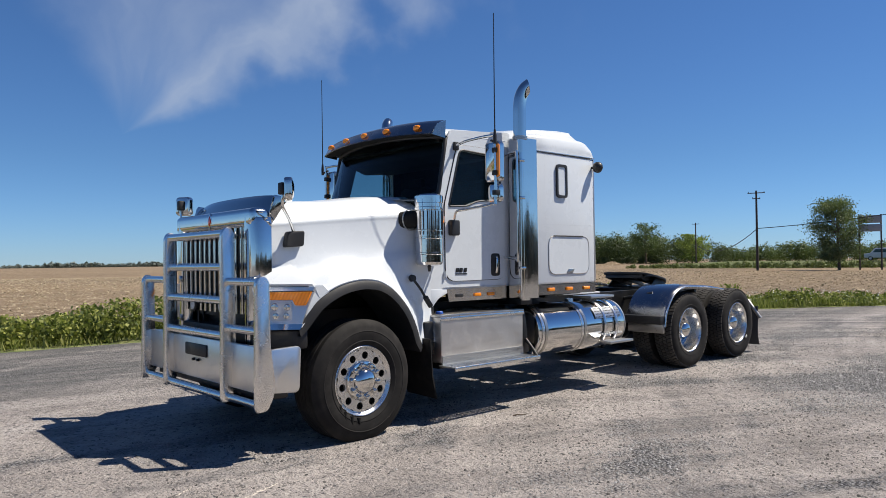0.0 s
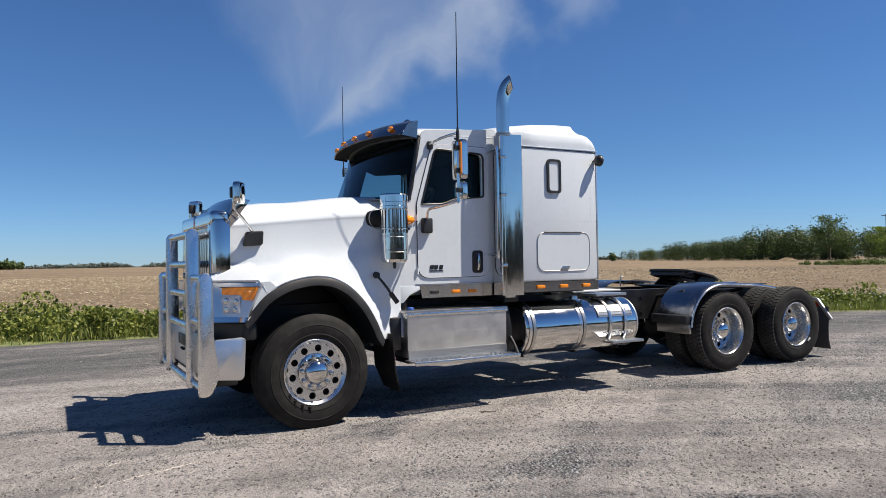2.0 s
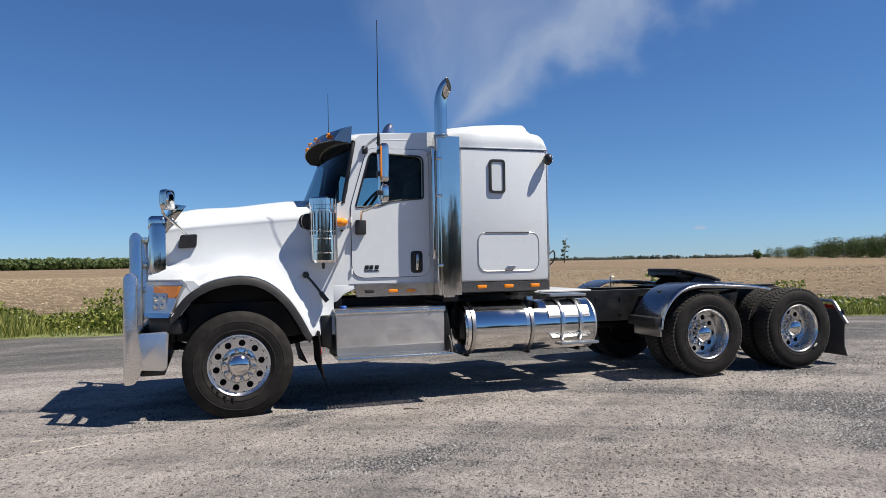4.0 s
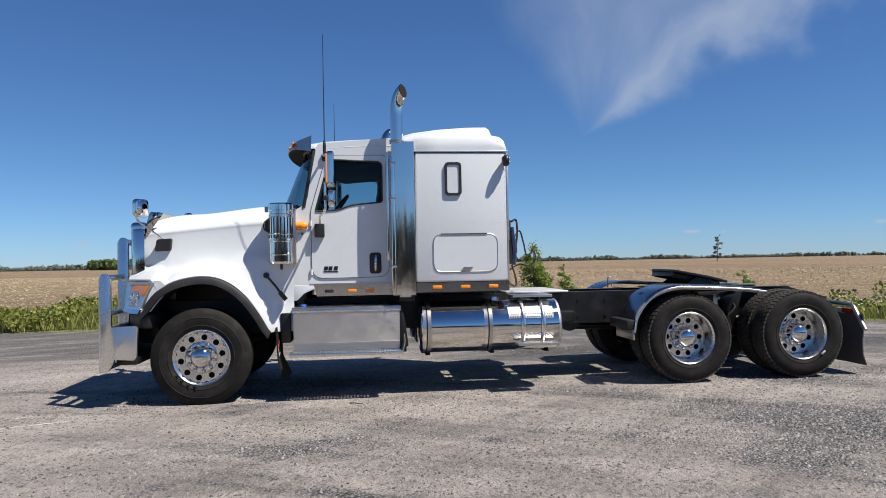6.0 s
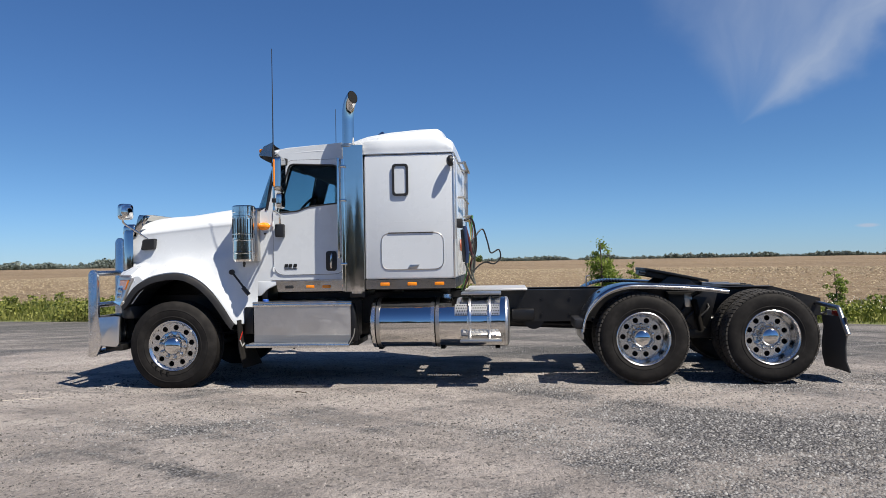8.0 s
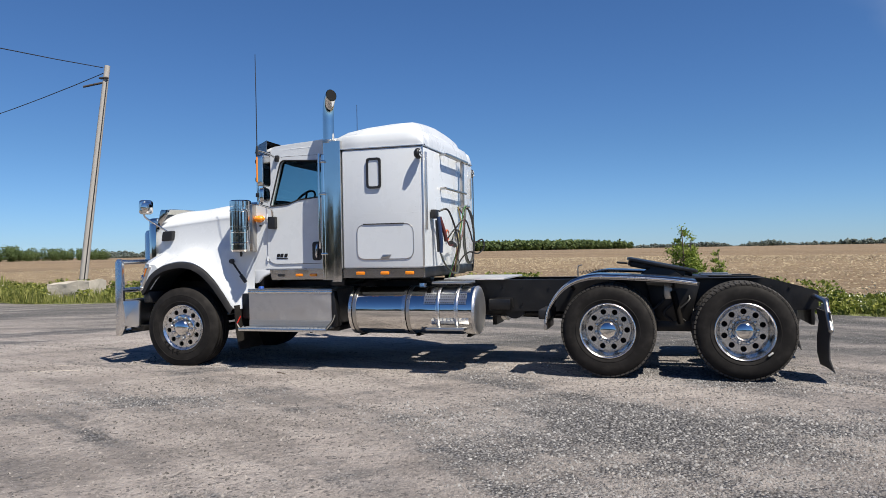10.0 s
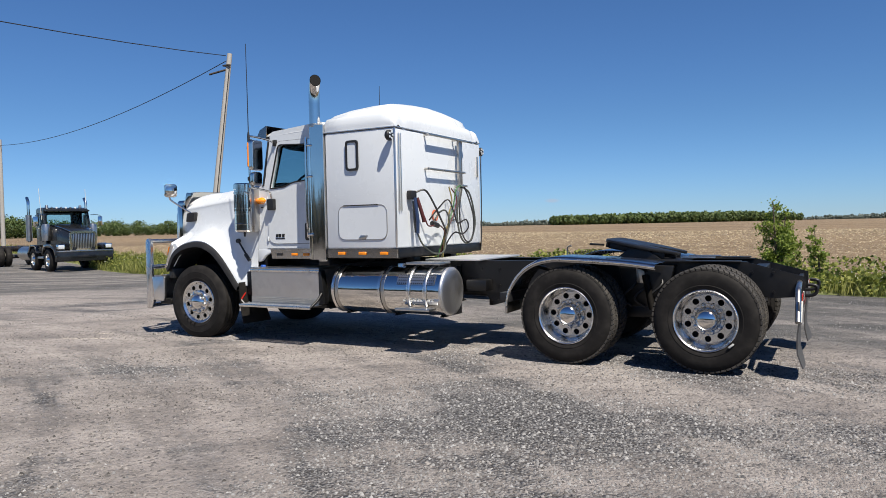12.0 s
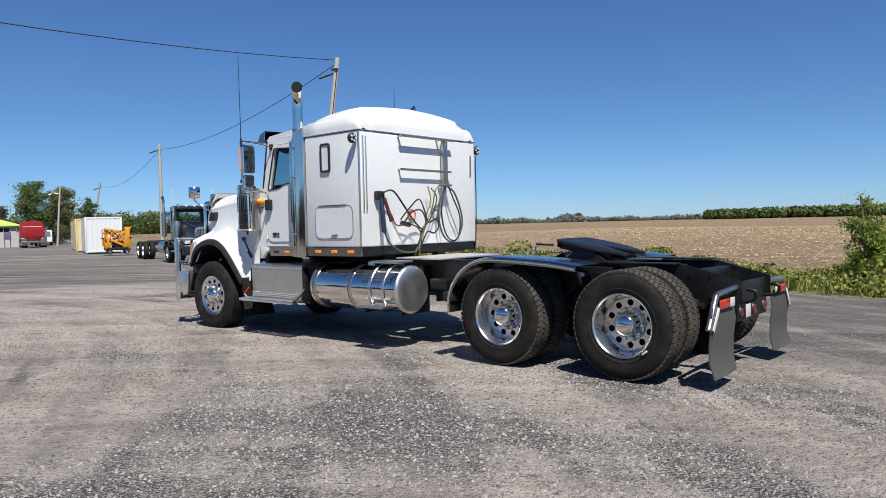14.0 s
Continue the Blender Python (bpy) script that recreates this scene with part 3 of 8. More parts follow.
def tyre_drive():
    w = 0.27
    prof = [(0.292, 0.035), (0.30, 0.016), (0.33, 0.0), (0.345, -0.004), (0.35, -0.001), (0.40, -0.010), (0.45, -0.006), (0.475, 0.006), (0.492, 0.02), (0.502, 0.032), (0.502, w - 0.032), (0.49, w - 0.018), (0.45, w + 0.006), (0.36, w), (0.292, w - 0.035)]
    tyre = finish(lathe(prof, 60), "tyre", RUBBER, 30)
    bm = bmesh.new()
    n = 60
    for i in range(n):
        for row, (y0, y1, sh) in enumerate(((0.012, 0.072, 0.0), (0.082, 0.130, 0.5), (0.140, 0.188, 0.0), (0.198, 0.258, 0.5))):
            a0 = 2 * math.pi * (i + sh + 0.09) / n
            a1 = 2 * math.pi * (i + sh + 0.84) / n
            skew = 0.018 * (1 if row in (0, 2) else -1)
            vs = []
            for y, da in ((y0, -skew), (y1, skew)):
                for a in (a0, a1):
                    for r in (0.490, 0.520 - (0.012 if (row == 0 and y == y0) or (row == 3 and y == y1) else 0)):
                        vs.append(bm.verts.new((r * math.cos(a + da), y, r * math.sin(a + da))))
            # order: y0a0(lo,hi) y0a1 y1a0 y1a1
            for f in ((1, 3, 7, 5), (0, 1, 5, 4), (2, 6, 7, 3), (0, 2, 3, 1), (4, 5, 7, 6)):
                bm.faces.new([vs[k] for k in f])
    return tyre, finish(bm, "tread", TREAD, 30)


def holed_disc(r0, r1, y, depth, rc, rh, count, bm):
    """A ring-shaped wheel disc with round hand holes."""
    span = math.pi / count
    for s in range(count):
        mid = 2 * math.pi * (s + 0.5) / count
        k = 24
        ring_h, ring_o = [], []
        for j in range(k):
            t = 2 * math.pi * j / k
            cx, cy = math.cos(t), math.sin(t)
            hx, hy = rc + rh * cx, rh * cy
            ring_h.append((hx * math.cos(mid) - hy * math.sin(mid), hx * math.sin(mid) + hy * math.cos(mid)))
            # out to the edge of the sector
            q = 1e9
            if cx > 1e-6:
                q = min(q, (r1 - rc) / cx)
            if cx < -1e-6:
                q = min(q, (r0 - rc) / cx)
            if abs(cy) > 1e-6:
                q = min(q, span * rc / abs(cy))
            rr, aa = rc + q * cx, mid + q * cy / rc
            ring_o.append((rr * math.cos(aa), rr * math.sin(aa)))
        vh = [bm.verts.new((p[0], y, p[1])) for p in ring_h]
        vo = [bm.verts.new((p[0], y, p[1])) for p in ring_o]
        vb = [bm.verts.new((p[0], y + depth, p[1])) for p in ring_h]
        for j in range(k):
            m = (j + 1) % k
            bm.faces.new((vh[j], vh[m], vo[m], vo[j]))
            bm.faces.new((vb[j], vb[m], vh[m], vh[j]))
    return bm


def rim_front():
    bm = lathe([(0.292, 0.075), (0.292, 0.035), (0.302, 0.022), (0.304, 0.014), (0.298, 0.010), (0.286, 0.016), (0.276, 0.03), (0.268, 0.034)], 60)
    holed_disc(0.16, 0.268, 0.034, 0.03, 0.218, 0.032, 10, bm)
    lathe([(0.16, 0.034), (0.155, 0.02), (0.145, 0.012), (0.105, 0.010), (0.0, 0.010)], 60, bm=bm)
    bmesh.ops.remove_doubles(bm, verts=bm.verts, dist=0.0005)
    return finish(bm, "wheel", RIM, 40)


def rim_rear():
    bm = lathe([(0.292, 0.07), (0.294, 0.03), (0.304, 0.016), (0.304, 0.006), (0.298, 0.002), (0.288, 0.008), (0.280, 0.03), (0.270, 0.09), (0.262, 0.16), (0.250, 0.192), (0.240, 0.198)], 60)
    holed_disc(0.158, 0.240, 0.198, 0.03, 0.201, 0.031, 10, bm)
    lathe([(0.158, 0.198), (0.152, 0.188), (0.15, 0.182), (0.11, 0.182), (0.10, 0.182)], 60, bm=bm)
    bmesh.ops.remove_doubles(bm, verts=bm.verts, dist=0.0005)
    return finish(bm, "wheel", RIM, 40)


def nut_mesh():
    return finish(lathe([(0.024, 0.0), (0.024, -0.014), (0.021, -0.028), (0.013, -0.037), (0.0, -0.040)], 14), "lug_nut", CHROME, 30)


NUT = nut_mesh()
TYRE_F, RIM_F, RIM_R = tyre_front(), rim_front(), rim_rear()
TYRE_R, TREAD_R = tyre_drive()
CAP_F = finish(lathe([(0.172, 0.032), (0.171, 0.018), (0.165, 0.010), (0.150, 0.006), (0.116, 0.004), (0.111, -0.006), (0.102, -0.024), (0.085, -0.042), (0.06, -0.055), (0.03, -0.062), (0.0, -0.064)], 48), "hub_cap", CHROME, 24)
CAP_R = finish(lathe([(0.128, 0.178), (0.12, 0.17), (0.113, 0.15), (0.112, 0.10), (0.106, 0.075), (0.09, 0.052), (0.065, 0.036), (0.035, 0.027), (0.0, 0.024)], 40), "hub_cap", CHROME, 30)
BACK_F = finish(lathe([(0.285, 0.075), (0.20, 0.085), (0.0, 0.085)], 30), "brake_drum", DRUM)
BACK_R = finish(lathe([(0.262, 0.24), (0.20, 0.25), (0.0, 0.25)], 30), "brake_drum", DRUM)


def wheel(x, y, z, s, front, turn=0.0, outer=True, steer=0.0):
    m = pose(x, s * y, z, 0, 0, (0 if s < 0 else 180) + steer) @ pose(0, 0, 0, 0, turn, 0)
    w = part("wheel", RIM_F if front else RIM_R, None, tractor, "polished aluminium ten-hole wheel", m=m)
    part("tyre", TYRE_F if front else TYRE_R, None, w, "black ribbed steer tyre" if front else "black lugged drive tyre")
    if not front:
        tagged(part("tread", TREAD_R, None, w), kind="stuff")
    part("brake_drum", BACK_F if front else BACK_R, None, w)
    if outer:
        part("hub_cap", CAP_F if front else CAP_R, None, w, "chrome hub cap")
        for i in range(10):
            a = 2 * math.pi * i / 10
            r = 0.142 if front else 0.135
            part("lug_nut", NUT, None, w, "chrome lug nut cover", m=pose(r * math.cos(a), 0.010 if front else 0.178, r * math.sin(a)))
    return w


AX1, AX2 = (5.497, 0.546), (6.903, 0.554)
for s in SIDES:
    wheel(-0.02, 1.202, 0.507, s, True, 8, steer=2.5)
    for k, (ax, az) in enumerate((AX1, AX2)):
        wheel(ax, 1.205, az, s, False, 20 + 17 * k)
        wheel(ax, 0.865, az, s, False, 5 + 11 * k, outer=False)
# white chalk dash on the rear tyre
part("chalk_mark", box(-0.03, 0.03, -1.224, -1.210, -0.009, 0.009, 0.002), REFLECT, tractor, m=pose(7.138, 0, 0.33, 0, -40, 0))

# short near-black streaks on the sidewall, below the front rim
STREAKBLACK = rubber_material("black_streak_rubber", (0.0025, 0.0025, 0.0025), 0.0)
for a, q in ((216, 0.055), (229, 0.075), (244, 0.085), (258, 0.05)):
    c, q0 = radians(a), 0.315
    x0, z0 = -0.02 + q0 * math.cos(c), 0.507 + q0 * math.sin(c)
    part("tyre_streak", tube([(x0, -1.200, z0), (x0 - 0.004, -1.203, z0 - 0.4 * q), (x0 + 0.003, -1.204, z0 - q)], [0.019, 0.013], 8, 4), STREAKBLACK, tractor, "short black streak on the front tyre")

# -- chassis --
for s in SIDES:
    y = 0.43 * s
    pts = [(-0.75, 0.70), (3.4, 0.70), (3.8, 0.69), (7.1, 0.69), (7.74, 0.74), (7.74, 0.94), (7.2, 1.085), (-0.75, 1.085)]
    part("frame_rail", prism(pts, y - 0.004, y + 0.004, 0), BLACK, tractor, "black steel frame rail")
    for z0, z1, xe in ((1.078, 1.086, 7.2), (0.69, 0.698, 7.1)):
        part("rail_flange", box(-0.75, xe, y - (0.08 if s > 0 else 0), y + (0.08 if s < 0 else 0), z0, z1, 0.002, 1), BLACK, tractor)
    for i, (bx, bz) in enumerate([(x, z) for x in (4.15, 4.4, 4.75, 6.2, 7.0, 7.25, 7.45) for z in (0.78, 0.98)]):
        part("frame_bolt", lathe([(0.0, -0.012), (0.014, -0.012), (0.016, 0.004)], 8, centre=(bx, y - 0.006, bz)) if s < 0 else mirrored(lathe([(0.0, -0.012), (0.014, -0.012), (0.016, 0.004)], 8, centre=(bx, -y - 0.006, bz))), BLACK, tractor)
for x in (0.9, 2.4, 3.6, 4.6, 6.18, 7.3):
    part("cross_member", box(x - 0.06, x + 0.06, -0.43, 0.43, 0.74, 1.03, 0.01), BLACK, tractor)
part("engine", box(-0.5, 0.95, -0.36, 0.36, 0.62, 1.55, 0.05), BLACK, tractor, "dark engine block under the hood")
part("gearbox", box(0.95, 2.2, -0.26, 0.26, 0.5, 1.0, 0.08), BLACK, tractor)
part("drive_shaft", tube([(2.2, 0, 0.72), (5.2, 0, 0.60)], 0.055, 12, 1), BLACK, tractor)
part("front_axle", tube([(0, -1.0, 0.50), (0, -0.5, 0.42), (0, 0.5, 0.42), (0, 1.0, 0.50)], 0.06, 10, 4), BLACK, tractor)
for ax, az in (AX1, AX2):
    part("drive_axle", tube([(ax, -1.0, az), (ax, 1.0, az)], 0.08, 14, 1), BLACK, tractor)
    part("differential", lathe([(0, -0.2), (0.12, -0.19), (0.21, -0.1), (0.22, 0.05), (0.15, 0.17), (0, 0.2)], 20, "x", (ax, 0, az)), BLACK, tractor)
    for s in SIDES:
        part("air_spring", lathe([(0, 0.0), (0.12, 0.0), (0.135, 0.05), (0.12, 0.09), (0.135, 0.14), (0.12, 0.2), (0, 0.2)], 20, "z", (ax + 0.32, 0.48 * s, 0.55)), RUBBER, tractor)
        part("brake_chamber", lathe([(0, 0), (0.08, 0.0), (0.09, 0.06), (0.08, 0.14), (0, 0.15)], 16, "x", (ax - 0.36, 0.56 * s, 0.72)), BLACK, tractor)
        part("leaf_spring", tube([(ax - 0.5, 0.5 * s, 0.72), (ax, 0.5 * s, 0.66), (ax + 0.5, 0.5 * s, 0.70)], 0.045, 8, 5, flat=0.7), BLACK, tractor)
for s in SIDES:
    part("walking_beam", prism([(5.5, 0.48), (6.9, 0.48), (6.9, 0.58), (6.35, 0.72), (6.05, 0.72), (5.5, 0.58)], 0.52 * s - 0.05, 0.52 * s + 0.05, 0.02), BLACK, tractor)
    part("suspension_hanger", prism([(6.0, 0.6), (6.38, 0.6), (6.5, 1.05), (5.9, 1.05)], 0.45 * s, 0.58 * s, 0.012), BLACK, tractor)
    part("leaf_spring", tube([(-0.65, 0.42 * s, 0.66), (0, 0.42 * s, 0.55), (0.75, 0.42 * s, 0.68)], 0.05, 8, 5, flat=0.8), BLACK, tractor)
    part("shock_absorber", tube([(6.2, 0.62 * s, 0.95), (6.28, 0.64 * s, 0.58)], 0.035, 10, 1), DRUM, tractor)
for s in SIDES:
    for k in range(3):
        x = 6.0 + 0.14 * k
        part("brake_hose", tube([(x, 0.46 * s, 0.98), (x + 0.10, 0.60 * s, 0.86), (x - 0.05, 0.63 * s, 0.70), (x + 0.05, 0.6 * s, 0.6)], 0.013, 6, 4), PLASTIC, tractor, "black brake hose")
    part("bracket_plate", box(6.10, 6.19, 0.585 * s - 0.012, 0.585 * s + 0.012, 0.86, 1.02, 0.004), STEEL, tractor)
part("rear_cross_plate", box(7.66, 7.70, -0.43, 0.43, 0.56, 0.92, 0.006), BLACK, tractor)
for y in (-0.34, 0.02, 0.34):
    lamp = part("tail_lamp", lathe([(0, 7.715), (0.042, 7.714), (0.05, 7.705), (0.05, 7.69)], 18, "x", (0, y, 0.64)), REDDARK if y else CLEAR, tractor, "round dark red tail lamp" if y else "round clear reversing lamp")
    part("lamp_ring", lathe([(0.05, 7.70), (0.058, 7.712), (0.064, 7.70)], 18, "x", (0, y, 0.64)), PLASTIC, lamp)
part("plate_slot", box(7.701, 7.708, -0.22, -0.08, 0.575, 0.70, 0.004), REFLECT, tractor, "pale blank plate under the frame end")
for s in SIDES:
    part("tow_hook", tube([(7.7, 0.36 * s, 0.74), (7.82, 0.36 * s, 0.76), (7.84, 0.36 * s, 0.84), (7.76, 0.36 * s, 0.86)], 0.018, 8, 4), BLACK, tractor)

# -- inner wells and liner, so that nothing shows through the engine bay --
part("firewall", box(0.90, 0.94, -0.90, 0.90, 1.0, 2.12, 0.005), BLACK, tractor)
for s in SIDES:
    part("wheel_well", prism([(-0.66, 1.05), (-0.5, 1.22), (-0.2, 1.33), (0.15, 1.32), (0.45, 1.12), (0.66, 0.78), (0.72, 0.78), (0.72, 1.6), (-0.68, 1.6), (-0.68, 1.05)], 0.70 * s, 0.72 * s, 0), BLACK, tractor)

# -- hood with flared fenders --
ARCH_X = [-0.66, -0.60, -0.52, -0.35, -0.15, 0.0, 0.2, 0.38, 0.52, 0.62, 0.70]
ARCH_Z = [1.00, 1.08, 1.18, 1.295, 1.355, 1.368, 1.33, 1.215, 1.06, 0.90, 0.745]
arch_z = spline(ARCH_X, ARCH_Z)


fender_y = spline([-0.66, -0.51, -0.1, 0.3, 0.60, 0.70], [1.17, 1.20, 1.20, 1.19, 1.145, 1.10])


def lamp_y(x, z):
    """Half width of the slanted corner that carries the headlamps, up to the fender's side."""
    return min(1.145 + 1.1 * (x + 0.65) - 0.35 * (z - 1.2), 1.215)


def hood_section(x):
    """Half a section, from the middle of the top to the lower edge, near side."""
    top = spline([-0.74, -0.6, 0.0, 0.6, 0.95], [1.99, 2.045, 2.115, 2.185, 2.20])(x)
    seam_y = spline([-0.74, 0.0, 0.6, 0.95], [0.765, 0.82, 0.885, 0.91])(x)
    seam_z = spline([-0.74, 0.0, 0.6, 0.95], [1.84, 1.905, 1.95, 1.96])(x)
    if x < -0.51:
        low_z, low_y = 1.338, lamp_y(x, 1.338) - 0.012
    elif x <= 0.70:
        low_z = max(arch_z(x), 1.338 - (x + 0.51) * 4.0)
        low_y = fender_y(x)
    else:
        low_z, low_y = 0.745, spline([0.70, 0.80, 0.95], [1.09, 1.04, 1.015])(x)
    flare = spline([-0.74, -0.55, -0.2, 0.2, 0.5, 0.72, 0.95], [0.15, 0.5, 1.0, 1.0, 0.85, 0.5, 0.15])(x)
    crown = max(low_z + 0.055, 1.30 if x < 0.3 else 1.30 - (x - 0.3) * 0.45)
    crown = min(max(crown, low_z + 0.05), 1.46)
    side = seam_y + 0.02
    pts = [
        (0.0, top + 0.015),
        (0.30, top + 0.012),
        (0.52, top - 0.004),
        (0.64, top - 0.03),
        (seam_y - 0.04, seam_z + 0.075),
        (seam_y + 0.004, seam_z + 0.02),
        (seam_y + 0.006, seam_z - 0.022),
        (side + 0.005, seam_z - 0.16),
        (side + 0.02 + 0.02 * flare, seam_z - 0.30),
        (side + 0.03 + 0.07 * flare, max(seam_z - 0.41, crown + 0.10)),
        (side + (low_y - side) * (0.45 + 0.17 * flare), crown + 0.035 + 0.02 * flare),
        (low_y - 0.03 * flare - 0.005, low_z + 0.75 * (crown - low_z) - 0.012 if crown - low_z < 0.2 else low_z + 0.5 * (crown - low_z)),
        (low_y, low_z + 0.02),
        (low_y - 0.012, low_z),
        (low_y - 0.045, low_z + 0.004),
    ]
    return pts


def build_hood():
    xs = [-0.74 + 1.69 * i / 56 for i in range(57)]
    rows = []
    for x in xs:
        half = curve_points([(0, -p[0], p[1]) for p in hood_section(x)], 3)
        right = []
        for p in half:
            w = min(max((1.62 - p.z) / 0.22, 0.0), 1.0)
            ahead = 0.125 * w * w * (3 - 2 * w) * max(0.0, (-0.52 - x) / 0.22)
            right.append((x - ahead, p.y + 1.05 * ahead, p.z))
        rows.append(right[::-1] + [(x, -p[1], p[2]) for p in right[1:]])
    bm = grid_surface(rows)
    hood = part("hood", bm, WHITE, tractor, "glossy white sloping hood with flared fenders", sharp=50)
    for s in SIDES:
        # dark moulding round the wheel opening
        strip = []
        for i in range(41):
            x = -0.665 + 1.37 * i / 40
            z = arch_z(x)
            y = fender_y(x) + 0.005
            dz, dx = 0.0, 0.0
            slope = (arch_z(x + 0.01) - arch_z(x - 0.01)) / 0.02
            nrm = Vector((-slope, 0, 1)).normalized()
            w = 0.07
            inner = (x - nrm.x * w, z - nrm.z * w)
            strip.append([(x, s * (y - 0.02), z + 0.004), (x, s * (y + 0.012), z + 0.004), (x * 0.7 + inner[0] * 0.3, s * (y + 0.028), z * 0.7 + inner[1] * 0.3), (inner[0], s * (y + 0.03), inner[1]), (inner[0], s * (y - 0.06), inner[1] + 0.004), (inner[0], s * 0.72, inner[1] + 0.01)])
        part("fender_moulding", grid_surface(strip), FLARE, hood, "dark grey rubber wheel arch moulding")
        # rubber hood latch
        y = 1.045 * s
        latch = part("hood_latch", tube([(0.66, y, 1.37), (0.76, y * 1.01, 1.25), (0.85, y, 1.12)], 0.013, 8, 3), PLASTIC, hood, "black rubber hood latch")
        part("latch_grip", tube([(0.80, y * 1.015, 1.19), (0.87, y * 1.01, 1.10)], 0.026, 8, 1), PLASTIC, latch)
        part("latch_anchor", lathe([(0, -0.02), (0.03, -0.02), (0.035, 0.015), (0, 0.015)], 12, centre=(0.655, y, 1.375)), PLASTIC, latch)
    return hood


hood = build_hood()

# -- grille, emblem, deflector, headlamps --
GX = -0.86
grille = part("grille_surround", box(GX - 0.01, -0.69, -0.80, 0.80, 1.835, 2.0, 0.05, 6), CHROME, tractor, "chrome grille surround", sharp=50)
for s in SIDES:
    rows = []
    for z, w in ((0.84, 0.0), (0.86, 0.02), (0.90, 0.03), (1.5, 0.035), (1.88, 0.035), (1.92, 0.02)):
        rows.append([(-0.70, s * (0.80 + w), z), (-0.76, s * (0.805 + w), z), (-0.815, s * (0.79 + w), z), (-0.855, s * (0.75 + w), z), (-0.872, s * 0.70, z), (-0.865, s * 0.655, z), (-0.83, s * 0.625, z), (-0.76, s * 0.62, z)])
    part("surround_post", grid_surface(rows), CHROME, grille)
part("grille_backing", box(-0.735, -0.72, -0.66, 0.66, 1.05, 1.9, 0.0), BLACK, grille)
for i in range(12):
    y = -0.5775 + 0.105 * i
    part("grille_bar", tube([(GX + 0.018, y, 1.10), (GX + 0.018, y, 1.84)], 0.017, 12, 1), CHROME, grille, "upright chrome grille bar")
part("emblem", prism([(0.0, 1.845), (0.055, 1.92), (0.0, 1.995), (-0.055, 1.92)], GX - 0.012, GX + 0.006, 0.004, plane="yz"), CHROME, grille, "small diamond-shaped emblem")
part("emblem_inlay", prism([(0.0, 1.872), (0.036, 1.92), (0.0, 1.968), (-0.036, 1.92)], GX - 0.016, GX - 0.010, 0.002, plane="yz"), RED, grille, "dark red emblem inlay")
rows = []
for i in range(25):
    y = -0.78 + 1.56 * i / 24
    q = abs(y) / 0.78
    x0, x1 = -0.76 + 0.06 * q ** 2, -0.64 + 0.06 * q ** 2
    z0, z1 = 1.985 - 0.06 * q ** 6, 2.135 - 0.025 * q ** 4
    rows.append([(x0, y, z0), (x0 + 0.35 * (x1 - x0), y, z0 + 0.55 * (z1 - z0)), (x1, y, z1), (x1 + 0.006, y, z1 - 0.004), (x0 + 0.35 * (x1 - x0) + 0.012, y, z0 + 0.5 * (z1 - z0)), (x0 + 0.02, y, z0 - 0.01)])
deflector = part("bug_deflector", grid_surface(rows), DEFLECT, hood, "polished steel bug deflector on the hood nose")
part("deflector_mark", prism(rounded([(0.10, 2.012), (0.02, 2.045), (-0.06, 2.082), (-0.20, 2.088), (-0.15, 2.05), (-0.05, 2.022)], 0.012, 3), 0.0, 0.006, 0.001, plane="yz"), WHITE, deflector, "pale swoosh mark", m=pose(-0.725, 0, 0) @ Matrix.Translation((0, 0, 2.04)) @ Matrix.Rotation(radians(36), 4, "Y") @ Matrix.Translation((0, 0, -2.04)))
for s in SIDES:
    part("deflector_end", sided(prism([(-0.64, 2.115), (-0.66, 2.09), (-0.725, 1.845), (-0.69, 1.84), (-0.56, 2.02), (-0.50, 2.10)], -0.787, -0.779, 0.001), s), DEFLECT, deflector)


LAMPGREY = Nodes("headlamp_glass", color=(0.55, 0.56, 0.57), rough=0.12, Coat_Weight=0.8).mat


